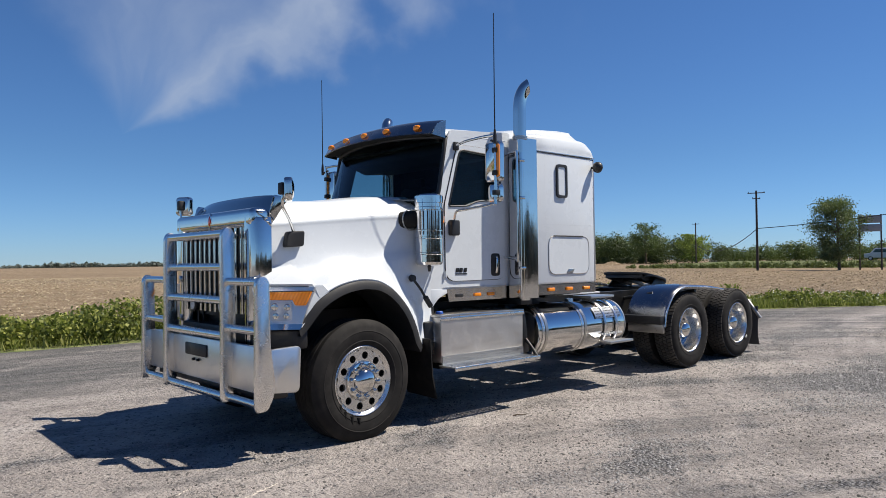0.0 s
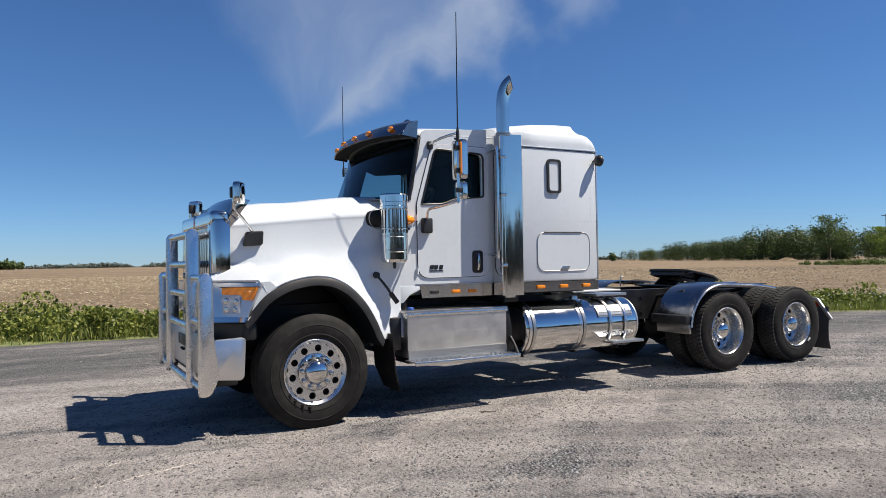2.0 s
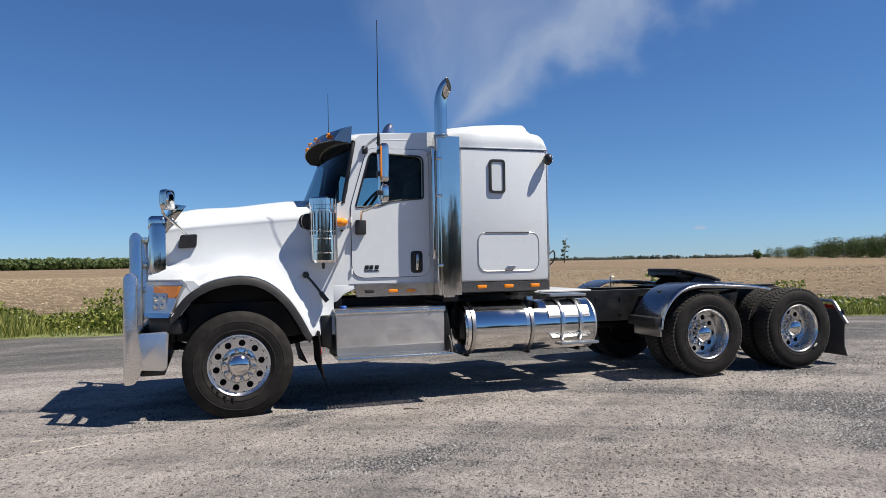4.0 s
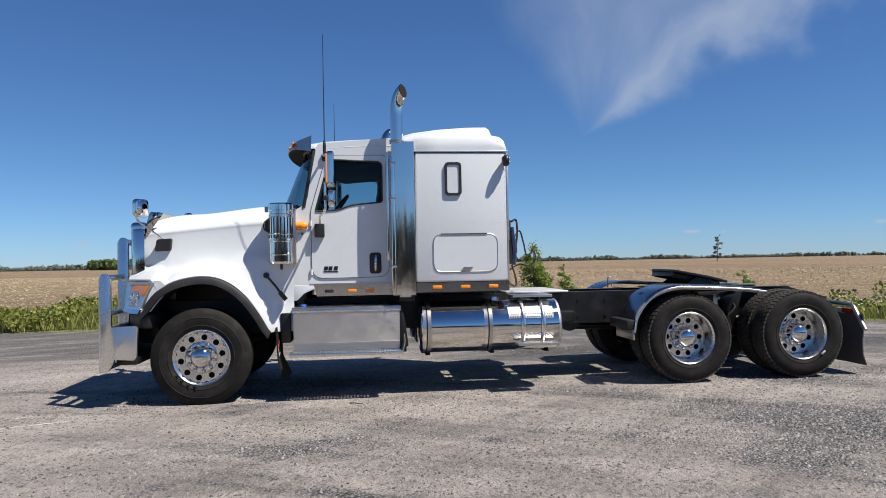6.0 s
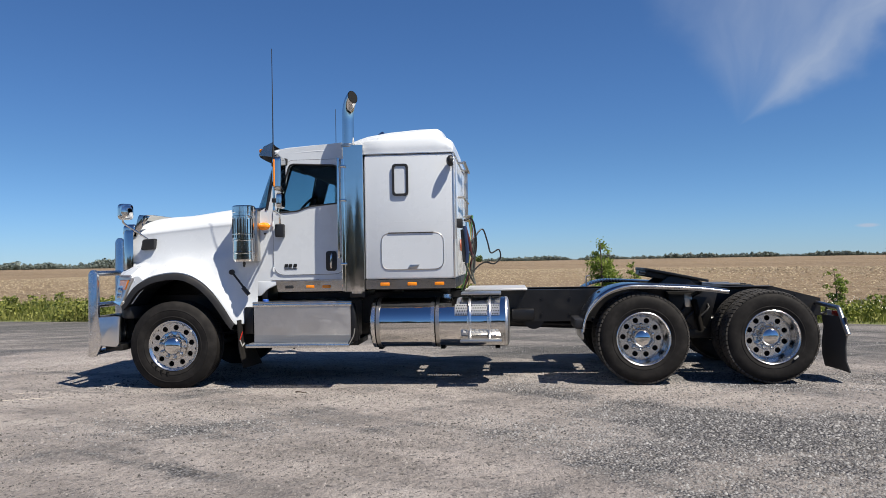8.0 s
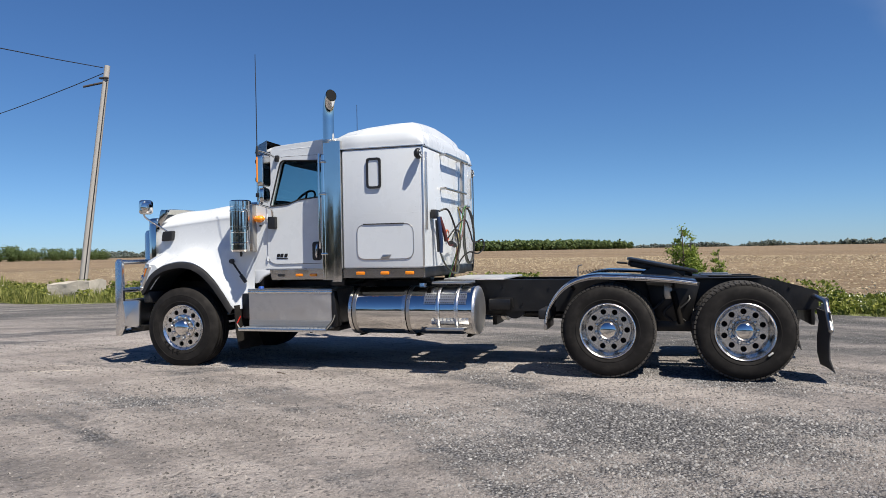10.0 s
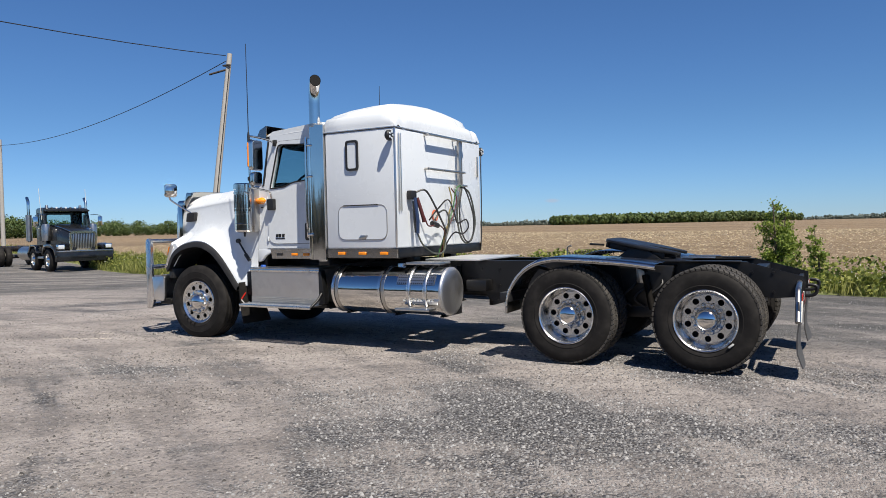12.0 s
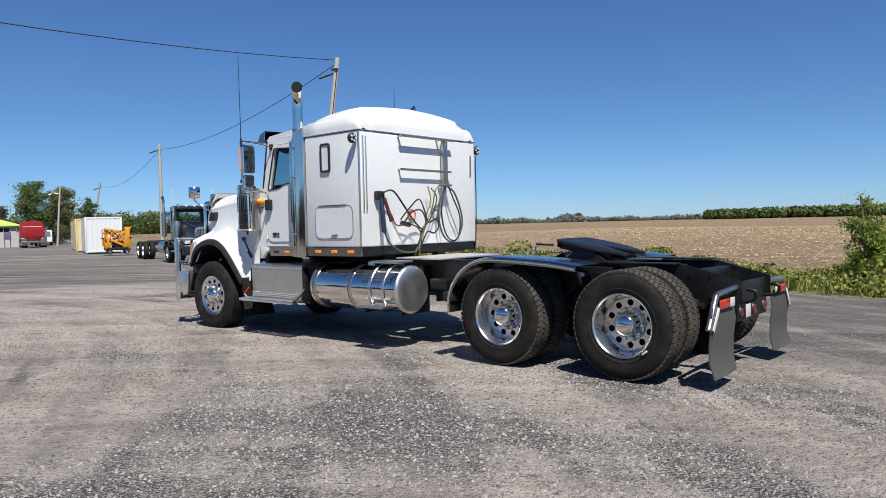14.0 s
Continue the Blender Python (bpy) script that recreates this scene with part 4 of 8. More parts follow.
def headlamp(s):
    def slab(pts, out, back):
        """A plate lying on the slanted corner, reaching back into the fender."""
        b = bmesh.new()
        f = [b.verts.new((x - out * 0.6, -lamp_y(x, z) - out, z)) for x, z in pts]
        g = [b.verts.new((x + back * 0.7, -lamp_y(x, z) + back * 0.7, z)) for x, z in pts]
        b.faces.new(f), b.faces.new(g[::-1])
        for i in range(len(pts)):
            k = (i + 1) % len(pts)
            b.faces.new((f[i], g[i], g[k], f[k]))
        bmesh.ops.recalc_face_normals(b, faces=b.faces)
        bmesh.ops.triangulate(b, faces=b.faces[:])
        return sided(b, s)

    part("fender_corner", slab([(-0.56, 1.345), (-0.44, 1.345), (-0.38, 1.29), (-0.46, 1.22), (-0.55, 1.13), (-0.64, 1.01), (-0.68, 1.01)], -0.008, 0.12), WHITE, hood, sharp=25)
    h = part("headlamp", slab(rounded([(-0.885, 1.0), (-0.655, 1.005), (-0.507, 1.333), (-0.885, 1.335)], [0.01, 0.02, 0.02, 0.01]), 0.004, 0.10), BRUSHED, tractor, "bright metal headlamp bezel", sharp=25)
    part("bezel_lip", slab([(-0.885, 0.992), (-0.655, 0.997), (-0.632, 1.04), (-0.885, 1.04)], 0.014, 0.03), CHROME, h, sharp=25)
    part("turn_signal", slab(rounded([(-0.80, 1.296), (-0.543, 1.297), (-0.60, 1.187), (-0.660, 1.187), (-0.668, 1.232), (-0.80, 1.232)], [0.01, 0.012, 0.012, 0.01, 0.008, 0.01], 3), 0.012, 0.03), AMBER, h, "amber turn signal lens", sharp=25)
    part("signal_rim", slab([(-0.81, 1.303), (-0.53, 1.304), (-0.53, 1.296), (-0.81, 1.295)], 0.016, 0.02), PLASTIC, h, sharp=25)
    part("lamp_lens", slab(rounded([(-0.81, 1.222), (-0.674, 1.218), (-0.694, 1.07), (-0.81, 1.06)], 0.015, 3), 0.010, 0.03), LAMPGREY, h, "clear headlamp lens over round reflectors", sharp=25)
    for bx, bz, br in ((-0.775, 1.175, 0.034), (-0.705, 1.172, 0.030), (-0.778, 1.102, 0.030), (-0.718, 1.105, 0.027)):
        m = pose(bx - 0.006, s * (lamp_y(bx, bz) + 0.010), bz, 0, 0, -47 * (1 if s < 0 else -1))
        b = lathe([(0, -0.010), (br * 0.5, -0.014), (br * 0.85, -0.010), (br, 0.0), (br, 0.01)], 16, "y")
        part("lamp_bowl", sided(b, s), CHROME, h, "round chrome reflector", m=m)


for s in SIDES:
    headlamp(s)
part("air_dam", prism([(-0.86, -0.84), (-0.67, -1.14), (-0.56, -1.17), (-0.5, -1.0), (-0.5, 1.0), (-0.56, 1.17), (-0.67, 1.14), (-0.86, 0.84)], 0.83, 0.985, 0.02, plane="xy"), PLASTIC, tractor, "black plastic valance under the headlamps")
part("radiator_core", box(-0.70, -0.62, -0.6, 0.6, 0.7, 1.9, 0.01), BLACK, tractor)

# -- bull bar --
bull = part("bull_bar", box(-0.97, -0.93, -1.215, 1.215, 0.50, 0.875, 0.015), BRUSHED, tractor, "polished aluminium bull bar with a plain bumper sheet")


def guard_plate(y, z0, z1, lean=0.0, foot=0.0):
    pts = [(-1.06, z0 + 0.02), (-1.05, z0), (-0.96, z0), (-0.93 + foot, z0 + 0.12), (-0.92 + foot, 0.60), (-0.93, 0.90), (-0.935 + lean, z1 - 0.05), (-0.97 + lean, z1), (-1.02 + lean, z1), (-1.055 + lean, z1 - 0.05)]
    return prism(rounded(pts, 0.04, 4), y - 0.022, y + 0.022, 0.008)


for s in SIDES:
    part("guard_post", guard_plate(0.62 * s, 0.385, 1.835, 0.0), ALU, bull, "tall polished guard post")
    part("guard_post", guard_plate(1.215 * s, 0.385, 1.43, 0.0, 0.03), ALU, bull, "short polished outer guard post")
    for z in (1.385, 1.0, 0.43):
        part("guard_tube", tube([(-1.0, 0.62 * s, z), (-1.0, 1.22 * s, z)], 0.033, 14, 1), ALU, bull)
    corner = rounded([(-0.945, 0.52), (-0.70, 0.50), (-0.675, 0.53), (-0.66, 0.85), (-0.69, 0.87), (-0.945, 0.86)], 0.05)
    part("bumper_end", prism(corner, 1.195 * s, 1.235 * s, 0.010), BRUSHED, bull, "brushed aluminium bumper end plate")
    part("bumper_bracket", box(-0.95, -0.6, 0.38 * s - 0.03, 0.38 * s + 0.03, 0.6, 0.85, 0.01), BLACK, bull)
for z in (1.785, 1.505, 1.225, 0.93, 0.42):
    part("guard_tube", tube([(-1.0, -0.62, z), (-1.0, 0.62, z)], 0.036, 14, 1), ALU, bull)
part("plate_slot", box(-0.985, -0.968, -0.16, 0.30, 0.705, 0.815, 0.01), BLACK, bull, "dark blank plate recess")
for y in (0.12, 0.02):
    part("bumper_bolt", lathe([(0, -0.995), (0.012, -0.992), (0.014, -0.968)], 8, "x", (0, y, 0.67)), BLACK, bull)
for y in (0.32, -0.28):
    lamp = part("fog_lamp", lathe([(0, -0.90), (0.045, -0.90), (0.062, -0.89), (0.066, -0.86), (0.05, -0.80), (0, -0.79)], 20, "x", (0, y, 1.16)), PLASTIC, bull, "round fog lamp behind the bull bar")
    part("lamp_lens", lathe([(0, -0.912), (0.05, -0.902)], 20, "x", (0, y, 1.16)), CLEAR, lamp)
    part("lamp_stem", tube([(-0.84, y, 1.10), (-0.84, y, 0.93)], 0.012, 8, 1), BLACK, lamp)
part("bumper_underside", box(-0.93, -0.70, -1.1, 1.1, 0.44, 0.52, 0.02), BLACK, bull)

# -- hood mirrors --
for s in SIDES:
    base = part("hood_mirror", sided(prism(rounded([(-0.585, 1.665), (-0.41, 1.675), (-0.40, 1.81), (-0.56, 1.80)], 0.025), -0.875, -0.80, 0.01), s), PLASTIC, hood, "round mirror on a bent arm with a black foot")
    part("mirror_arm", sided(tube([(-0.50, -0.85, 1.80), (-0.60, -0.95, 1.90), (-0.70, -1.03, 1.99), (-0.715, -1.05, 2.04), (-0.715, -1.05, 2.13)], 0.013, 8, 5), s), CHROME, base)
    part("mirror_head", sided(prism(rounded([(-0.09, -0.098), (0.09, -0.098), (0.09, 0.098), (-0.09, 0.098)], 0.05), -0.034, 0.034, 0.016, plane="yz"), s), CHROME, base, "rounded square chrome mirror head", m=pose(-0.67, s * 1.065, 2.135, 0, 0, -30 if s < 0 else 30))
    part("mirror_glass", sided(lathe([(0, 0.050), (0.036, 0.048), (0.066, 0.041), (0.080, 0.033)], 28, "x"), s), CHROME, base, m=pose(-0.67, s * 1.065, 2.135, 0, 0, -30 if s < 0 else 30))
    part("mirror_clamp", sided(box(-0.745, -0.685, -1.085, -1.02, 2.09, 2.19, 0.012), s), PLASTIC, base)

# -- cab --
cab_out = rounded([(0.93, 1.255), (2.13, 1.255), (2.13, 2.93), (1.24, 2.86), (1.20, 2.78), (1.11, 2.215), (1.04, 2.135), (0.93, 2.10)], [0.02, 0.02, 0.05, 0.06, 0.03, 0.05, 0.05, 0.02])
side_hole = rounded([(1.20, 2.085), (1.46, 2.10), (1.60, 2.155), (1.955, 2.185), (1.955, 2.645), (1.365, 2.675)], [0.03, 0.05, 0.1, 0.03, 0.06, 0.06])
door_out = rounded([(1.155, 1.33), (2.02, 1.335), (2.02, 2.72), (1.335, 2.72), (1.15, 2.10)], [0.14, 0.12, 0.07, 0.08, 0.05])
cab = part("cab", box(0.96, 2.12, -0.90, 0.90, 1.22, 1.30, 0.01), WHITE, tractor, "white cab with a dark interior")
for s in SIDES:
    part("cab_side", sided(holed(cab_out, [side_hole], -0.955, -0.90), s), WHITE, cab, sharp=30)
    door = part("door", sided(holed(door_out, [side_hole], -0.968, -0.957), s), WHITE, cab, "white cab door", sharp=30)
    line = [(p[0], -0.9575, p[1]) for p in door_out]
    part("door_seal", sided(tube(line + [line[0]], 0.006, 6, 1), s), PLASTIC, door)
    part("window_pane", sided(prism(side_hole, -0.925, -0.92), s), GLASS_SIDE, door)
    wl = [(p[0], -0.969, p[1]) for p in side_hole]
    part("window_seal", sided(tube(wl + [wl[0]], 0.010, 6, 1), s), PLASTIC, door)
    part("handle_recess", sided(prism(rounded([(1.80, 1.37), (1.935, 1.37), (1.935, 1.61), (1.80, 1.61)], 0.04), -0.974, -0.966, 0.003), s), PLASTIC, door, "black door handle recess")
    part("door_handle", sided(tube([(1.875, -0.975, 1.57), (1.872, -0.99, 1.54), (1.868, -0.99, 1.44), (1.868, -0.975, 1.41)], 0.016, 8, 4), s), CHROME, door)
    for bx in (1.285, 1.335, 1.395):
        part("badge_bar", sided(prism([(bx, 1.418), (bx + 0.042, 1.418), (bx + 0.05, 1.462), (bx + 0.008, 1.462)], -0.975, -0.967, 0.002), s), BLACK, door)
    part("badge_line", sided(box(1.285, 1.445, -0.973, -0.967, 1.396, 1.407, 0.001), s), BLACK, door)
    part("lower_sill", sided(prism(rounded([(0.935, 1.08), (0.98, 1.08), (1.06, 1.16), (1.20, 1.22), (1.20, 1.256), (0.935, 1.256)], 0.02), -0.957, -0.90, 0.004), s), WHITE, cab)
    skirt = part("cab_skirt", sided(prism([(1.17, 1.255), (2.13, 1.255), (2.13, 1.125), (1.20, 1.125)], -0.958, -0.93, 0), s), CABSKIRT, cab, "polished steel cab skirt")
    for x in (1.34, 1.60, 1.80):
        part("marker_lamp", sided(box(x - 0.05, x + 0.05, -0.972, -0.957, 1.165, 1.20, 0.008), s), AMBER if x > 1.4 else PLASTIC, skirt, "small amber marker lamp" if x > 1.4 else "")
    part("door_strip", sided(box(1.12, 2.13, -0.962, -0.954, 1.262, 1.27, 0.002), s), STEEL, cab)
    for z in (1.95, 1.40):
        part("hinge", sided(lathe([(0, -0.03), (0.014, -0.03), (0.014, 0.03), (0, 0.03)], 10, "z", (1.147, -0.965, z)), s), WHITE, cab)
    # turn signal behind the air cleaner
    part("side_signal", lathe([(0, -0.06), (0.03, -0.055), (0.045, -0.03), (0.05, 0.0), (0, 0.0)], 24, "y") if s < 0 else mirrored(lathe([(0, -0.06), (0.03, -0.055), (0.045, -0.03), (0.05, 0.0), (0, 0.0)], 24, "y")), AMBER, cab, "oval amber side turn signal", m=pose(1.035, s * 0.962, 1.925) @ Matrix.Diagonal((1.6, 1.1, 1.0, 1)))
    part("signal_base", sided(prism(rounded([(0.955, 1.855), (1.115, 1.875), (1.11, 1.96), (0.96, 1.965)], 0.03), -0.968, -0.954, 0.003), s), WHITE, cab)
    part("signal_foot", sided(box(1.035, 1.065, -0.98, -0.955, 1.825, 1.845, 0.006), s), PLASTIC, cab)
    # grab bar behind the door
    part("grab_bar", sided(tube([(2.01, -0.95, 2.66), (2.01, -1.13, 2.68), (2.01, -1.165, 2.60), (2.01, -1.165, 1.62), (2.01, -1.13, 1.55), (2.01, -0.95, 1.57)], 0.016, 8, 5), s), CHROME, cab, "long chrome grab bar")

# windscreen, curved round the front
ws_rows = []
for i in range(25):
    a = -1 + 2 * i / 24
    y = 0.945 * math.sin(math.pi / 2 * a) * (1 - 0.1 * (1 - abs(a)) ** 2)
    a = y / 0.945
    x0 = 1.075 - 0.125 * (1 - abs(a) ** 9) - 0.19 * (1 - abs(a) ** 2.2)
    x1 = 1.20 - 0.02 * (1 - abs(a) ** 9) - 0.145 * (1 - abs(a) ** 2.2)
    ws_rows.append([(x0 + (x1 - x0) * t, y, 2.13 + 0.03 * (1 - a * a) + t * (0.655 + 0.02 * (1 - a * a))) for t in (0, 0.25, 0.5, 0.75, 1)])
part("windshield", grid_surface(ws_rows), GLASS_DARK, cab, "dark curved windshield")
loop = [Vector(r[0]) for r in ws_rows] + [Vector(ws_rows[-1][k]) for k in (1, 2, 3)] + [Vector(r[-1]) for r in ws_rows[::-1]] + [Vector(ws_rows[0][k]) for k in (3, 2, 1)]
part("windshield_seal", tube([p + Vector((-0.006, 0, 0)) for p in loop] + [loop[0] + Vector((-0.006, 0, 0))], 0.022, 8, 1), PLASTIC, cab)
part("cowl", grid_surface([[(r[0][0] - 0.16, r[0][1], 2.135 + 0.03 * (1 - (r[0][1] / 0.9) ** 2)), (r[0][0] + 0.01, r[0][1], r[0][2] - 0.01), (r[0][0] + 0.12, r[0][1], r[0][2] - 0.06)] for r in ws_rows]), WHITE, cab)
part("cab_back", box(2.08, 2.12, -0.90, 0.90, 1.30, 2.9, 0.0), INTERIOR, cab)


def roof_row(x, z_edge, z_mid, half, k=12, power=3.0):
    return [(x, -half * math.cos(math.pi * i / (2 * k)), z_edge + (z_mid - z_edge) * math.sin(math.pi * i / (2 * k)) ** (2 / power)) for i in range(k)] + [(x, half * math.cos(math.pi * (k - i) / (2 * k)), z_edge + (z_mid - z_edge) * math.sin(math.pi * (k - i) / (2 * k)) ** (2 / power)) for i in range(k + 1)]


rows = []
for x, ze, zm, h in ((1.10, 2.80, 2.90, 0.90), (1.16, 2.795, 2.93, 0.93), (1.30, 2.80, 2.955, 0.955), (1.6, 2.82, 2.975, 0.957), (1.9, 2.83, 2.99, 0.957), (2.14, 2.83, 3.005, 0.957)):
    rows.append(roof_row(x, ze, zm, h))
part("cab_roof", grid_surface(rows), WHITE, cab, "white cab roof")
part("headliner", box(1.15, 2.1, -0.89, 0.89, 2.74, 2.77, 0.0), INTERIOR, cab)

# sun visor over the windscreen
# near-black that puts the shade under the visor into its colour
SHADEBLACK = black_material("visor_shade_black", (0.006, 0.006, 0.006), 0.9, 0.0)
rows, under = [], []
for i in range(25):
    a = -1 + 2 * i / 24
    y = 0.97 * a
    b = 1 - abs(a) ** 2.4
    zz = 0.03 * b
    rows.append([(1.16 - 0.135 * b, y, 2.95 + zz), (1.05 - 0.15 * b, y, 2.90 + zz), (0.985 - 0.155 * b, y, 2.80 + zz), (0.995 - 0.155 * b, y, 2.792 + zz)])
    under.append([(0.992 - 0.155 * b, y, 2.793 + zz), (1.08 - 0.15 * b, y, 2.80 + zz), (1.215 - 0.16 * b, y, 2.795 + zz)])
visor = part("sun_visor", grid_surface(rows, close=False), FENDER, cab, "polished steel sun visor with amber lamps")
part("visor_underside", grid_surface(under), SHADEBLACK, visor)
for s in SIDES:
    part("visor_cheek", sided(prism([(1.17, 2.95), (1.05, 2.90), (0.985, 2.79), (1.16, 2.77)], -0.975, -0.968, 0), s), FENDER, visor)
for a in (-0.80, -0.38, 0.0, 0.38, 0.80):
    b = 1 - abs(a) ** 2.4
    m = pose(1.015 - 0.152 * b, 0.97 * a, 2.862 + 0.03 * b, 0, 32, 0)
    part("roof_marker", lathe([(0, -0.035), (0.02, -0.03), (0.036, -0.012), (0.04, 0.0), (0, 0.0)], 18, "x"), AMBER, visor, "oval amber roof marker lamp", m=m @ Matrix.Diagonal((0.8, 1.35, 0.8, 1)))

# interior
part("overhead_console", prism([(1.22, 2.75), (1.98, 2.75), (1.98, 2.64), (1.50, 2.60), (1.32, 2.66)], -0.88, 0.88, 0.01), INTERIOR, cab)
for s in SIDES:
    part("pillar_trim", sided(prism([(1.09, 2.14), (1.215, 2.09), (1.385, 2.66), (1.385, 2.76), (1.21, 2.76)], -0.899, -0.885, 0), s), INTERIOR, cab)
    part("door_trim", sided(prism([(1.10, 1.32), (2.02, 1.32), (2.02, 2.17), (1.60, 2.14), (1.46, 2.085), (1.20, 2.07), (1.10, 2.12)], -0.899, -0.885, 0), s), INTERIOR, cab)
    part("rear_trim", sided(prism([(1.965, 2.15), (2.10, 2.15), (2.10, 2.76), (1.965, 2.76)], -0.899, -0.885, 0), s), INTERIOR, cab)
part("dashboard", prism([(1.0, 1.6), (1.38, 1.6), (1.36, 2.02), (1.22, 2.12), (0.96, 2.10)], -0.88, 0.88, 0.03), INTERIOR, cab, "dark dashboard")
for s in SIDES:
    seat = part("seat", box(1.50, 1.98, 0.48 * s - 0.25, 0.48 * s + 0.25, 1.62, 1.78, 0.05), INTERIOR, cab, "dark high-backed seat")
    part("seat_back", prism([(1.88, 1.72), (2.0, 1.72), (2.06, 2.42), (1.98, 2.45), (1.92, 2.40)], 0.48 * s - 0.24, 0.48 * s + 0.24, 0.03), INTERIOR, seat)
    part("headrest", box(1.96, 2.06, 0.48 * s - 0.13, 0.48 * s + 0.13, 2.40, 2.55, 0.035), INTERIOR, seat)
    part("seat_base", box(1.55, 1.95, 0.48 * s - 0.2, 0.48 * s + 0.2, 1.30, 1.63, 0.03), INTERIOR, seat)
ring = [(0.225 * math.cos(2 * math.pi * i / 32), 0.225 * math.sin(2 * math.pi * i / 32), 0) for i in range(33)]
wheel_rim = part("steering_wheel", tube(ring, 0.016, 8, 1), PLASTIC, cab, "black steering wheel", m=pose(1.42, -0.48, 2.13, 0, -52, 0))
for a in (90, 210, 330):
    part("spoke", tube([(0, 0, -0.03), (0.21 * math.cos(radians(a)), 0.21 * math.sin(radians(a)), 0)], 0.014, 6, 1), PLASTIC, wheel_rim)
part("steering_column", tube([(1.45, -0.48, 2.1), (1.20, -0.48, 1.9)], 0.04, 10, 1), PLASTIC, cab)

# -- west-coast mirrors, cables and aerials --
for s in SIDES:
    frame_bar = part("mirror_bracket", sided(tube([(1.30, -0.95, 2.70), (1.31, -1.14, 2.735), (1.333, -1.455, 2.745), (1.338, -1.488, 2.70), (1.338, -1.488, 2.13), (1.333, -1.455, 2.08), (1.30, -1.16, 2.05), (1.255, -1.03, 2.03), (1.25, -0.995, 1.95)], 0.014, 8, 6), s), CHROME, tractor, "chrome mirror bracket on the cab door")
    part("bracket_foot", sided(prism(rounded([(1.19, 1.79), (1.30, 1.79), (1.30, 1.945), (1.19, 1.945)], 0.02), -1.03, -0.965, 0.01), s), PLASTIC, frame_bar, "black plastic mirror foot")
    part("bracket_clamp", sided(box(1.28, 1.34, -0.99, -0.94, 2.66, 2.745, 0.012), s), PLASTIC, frame_bar)
    head = part("mirror_head", sided(prism(rounded([(-1.53, 2.30), (-1.33, 2.30), (-1.33, 2.69), (-1.53, 2.69)], 0.04), 1.355, 1.43, 0.016, plane="yz"), s), CHROME, frame_bar, "tall chrome mirror head")
    part("mirror_glass", sided(prism(rounded([(-1.515, 2.315), (-1.345, 2.315), (-1.345, 2.675), (-1.515, 2.675)], 0.035), 1.43, 1.434, 0, plane="yz"), s), CHROME, head)
    part("mirror_lamp", sided(prism(rounded([(-1.535, 2.34), (-1.475, 2.34), (-1.475, 2.66), (-1.535, 2.66)], 0.02), 1.345, 1.362, 0.005, plane="yz"), s), AMBER, head, "tall amber lamp on the mirror edge")
    low = part("convex_mirror", sided(prism(rounded([(-1.52, 2.10), (-1.35, 2.10), (-1.35, 2.28), (-1.52, 2.28)], 0.05), 1.37, 1.43, 0.015, plane="yz"), s), CHROME, frame_bar, "small convex mirror")
    part("mirror_glass", sided(prism(rounded([(-1.505, 2.115), (-1.365, 2.115), (-1.365, 2.265), (-1.505, 2.265)], 0.045), 1.43, 1.433, 0, plane="yz"), s), CHROME, low)
    for z in (2.6, 2.38, 2.19):
        part("mirror_clamp", sided(box(1.32, 1.372, -1.515, -1.46, z - 0.025, z + 0.025, 0.008), s), PLASTIC, frame_bar)
    yt = -1.492 if s < 0 else -1.568
    ant = part("aerial", sided(tube([(1.338, yt, 2.70), (1.338, yt, 3.2), (1.337, yt - 0.004, 3.93 if s < 0 else 3.885)], [0.007, 0.004], 6, 3), s), PLASTIC, frame_bar, "thin black whip aerial")
    part("aerial_base", sided(lathe([(0, 0), (0.016, 0), (0.018, 0.08), (0.01, 0.14), (0, 0.14)], 10, "z", (1.338, yt, 2.66)), s), PLASTIC, ant)
    part("aerial_arm", sided(tube([(1.336, -1.44, 2.70), (1.338, yt, 2.68)], 0.012, 6, 1), s), PLASTIC, ant)

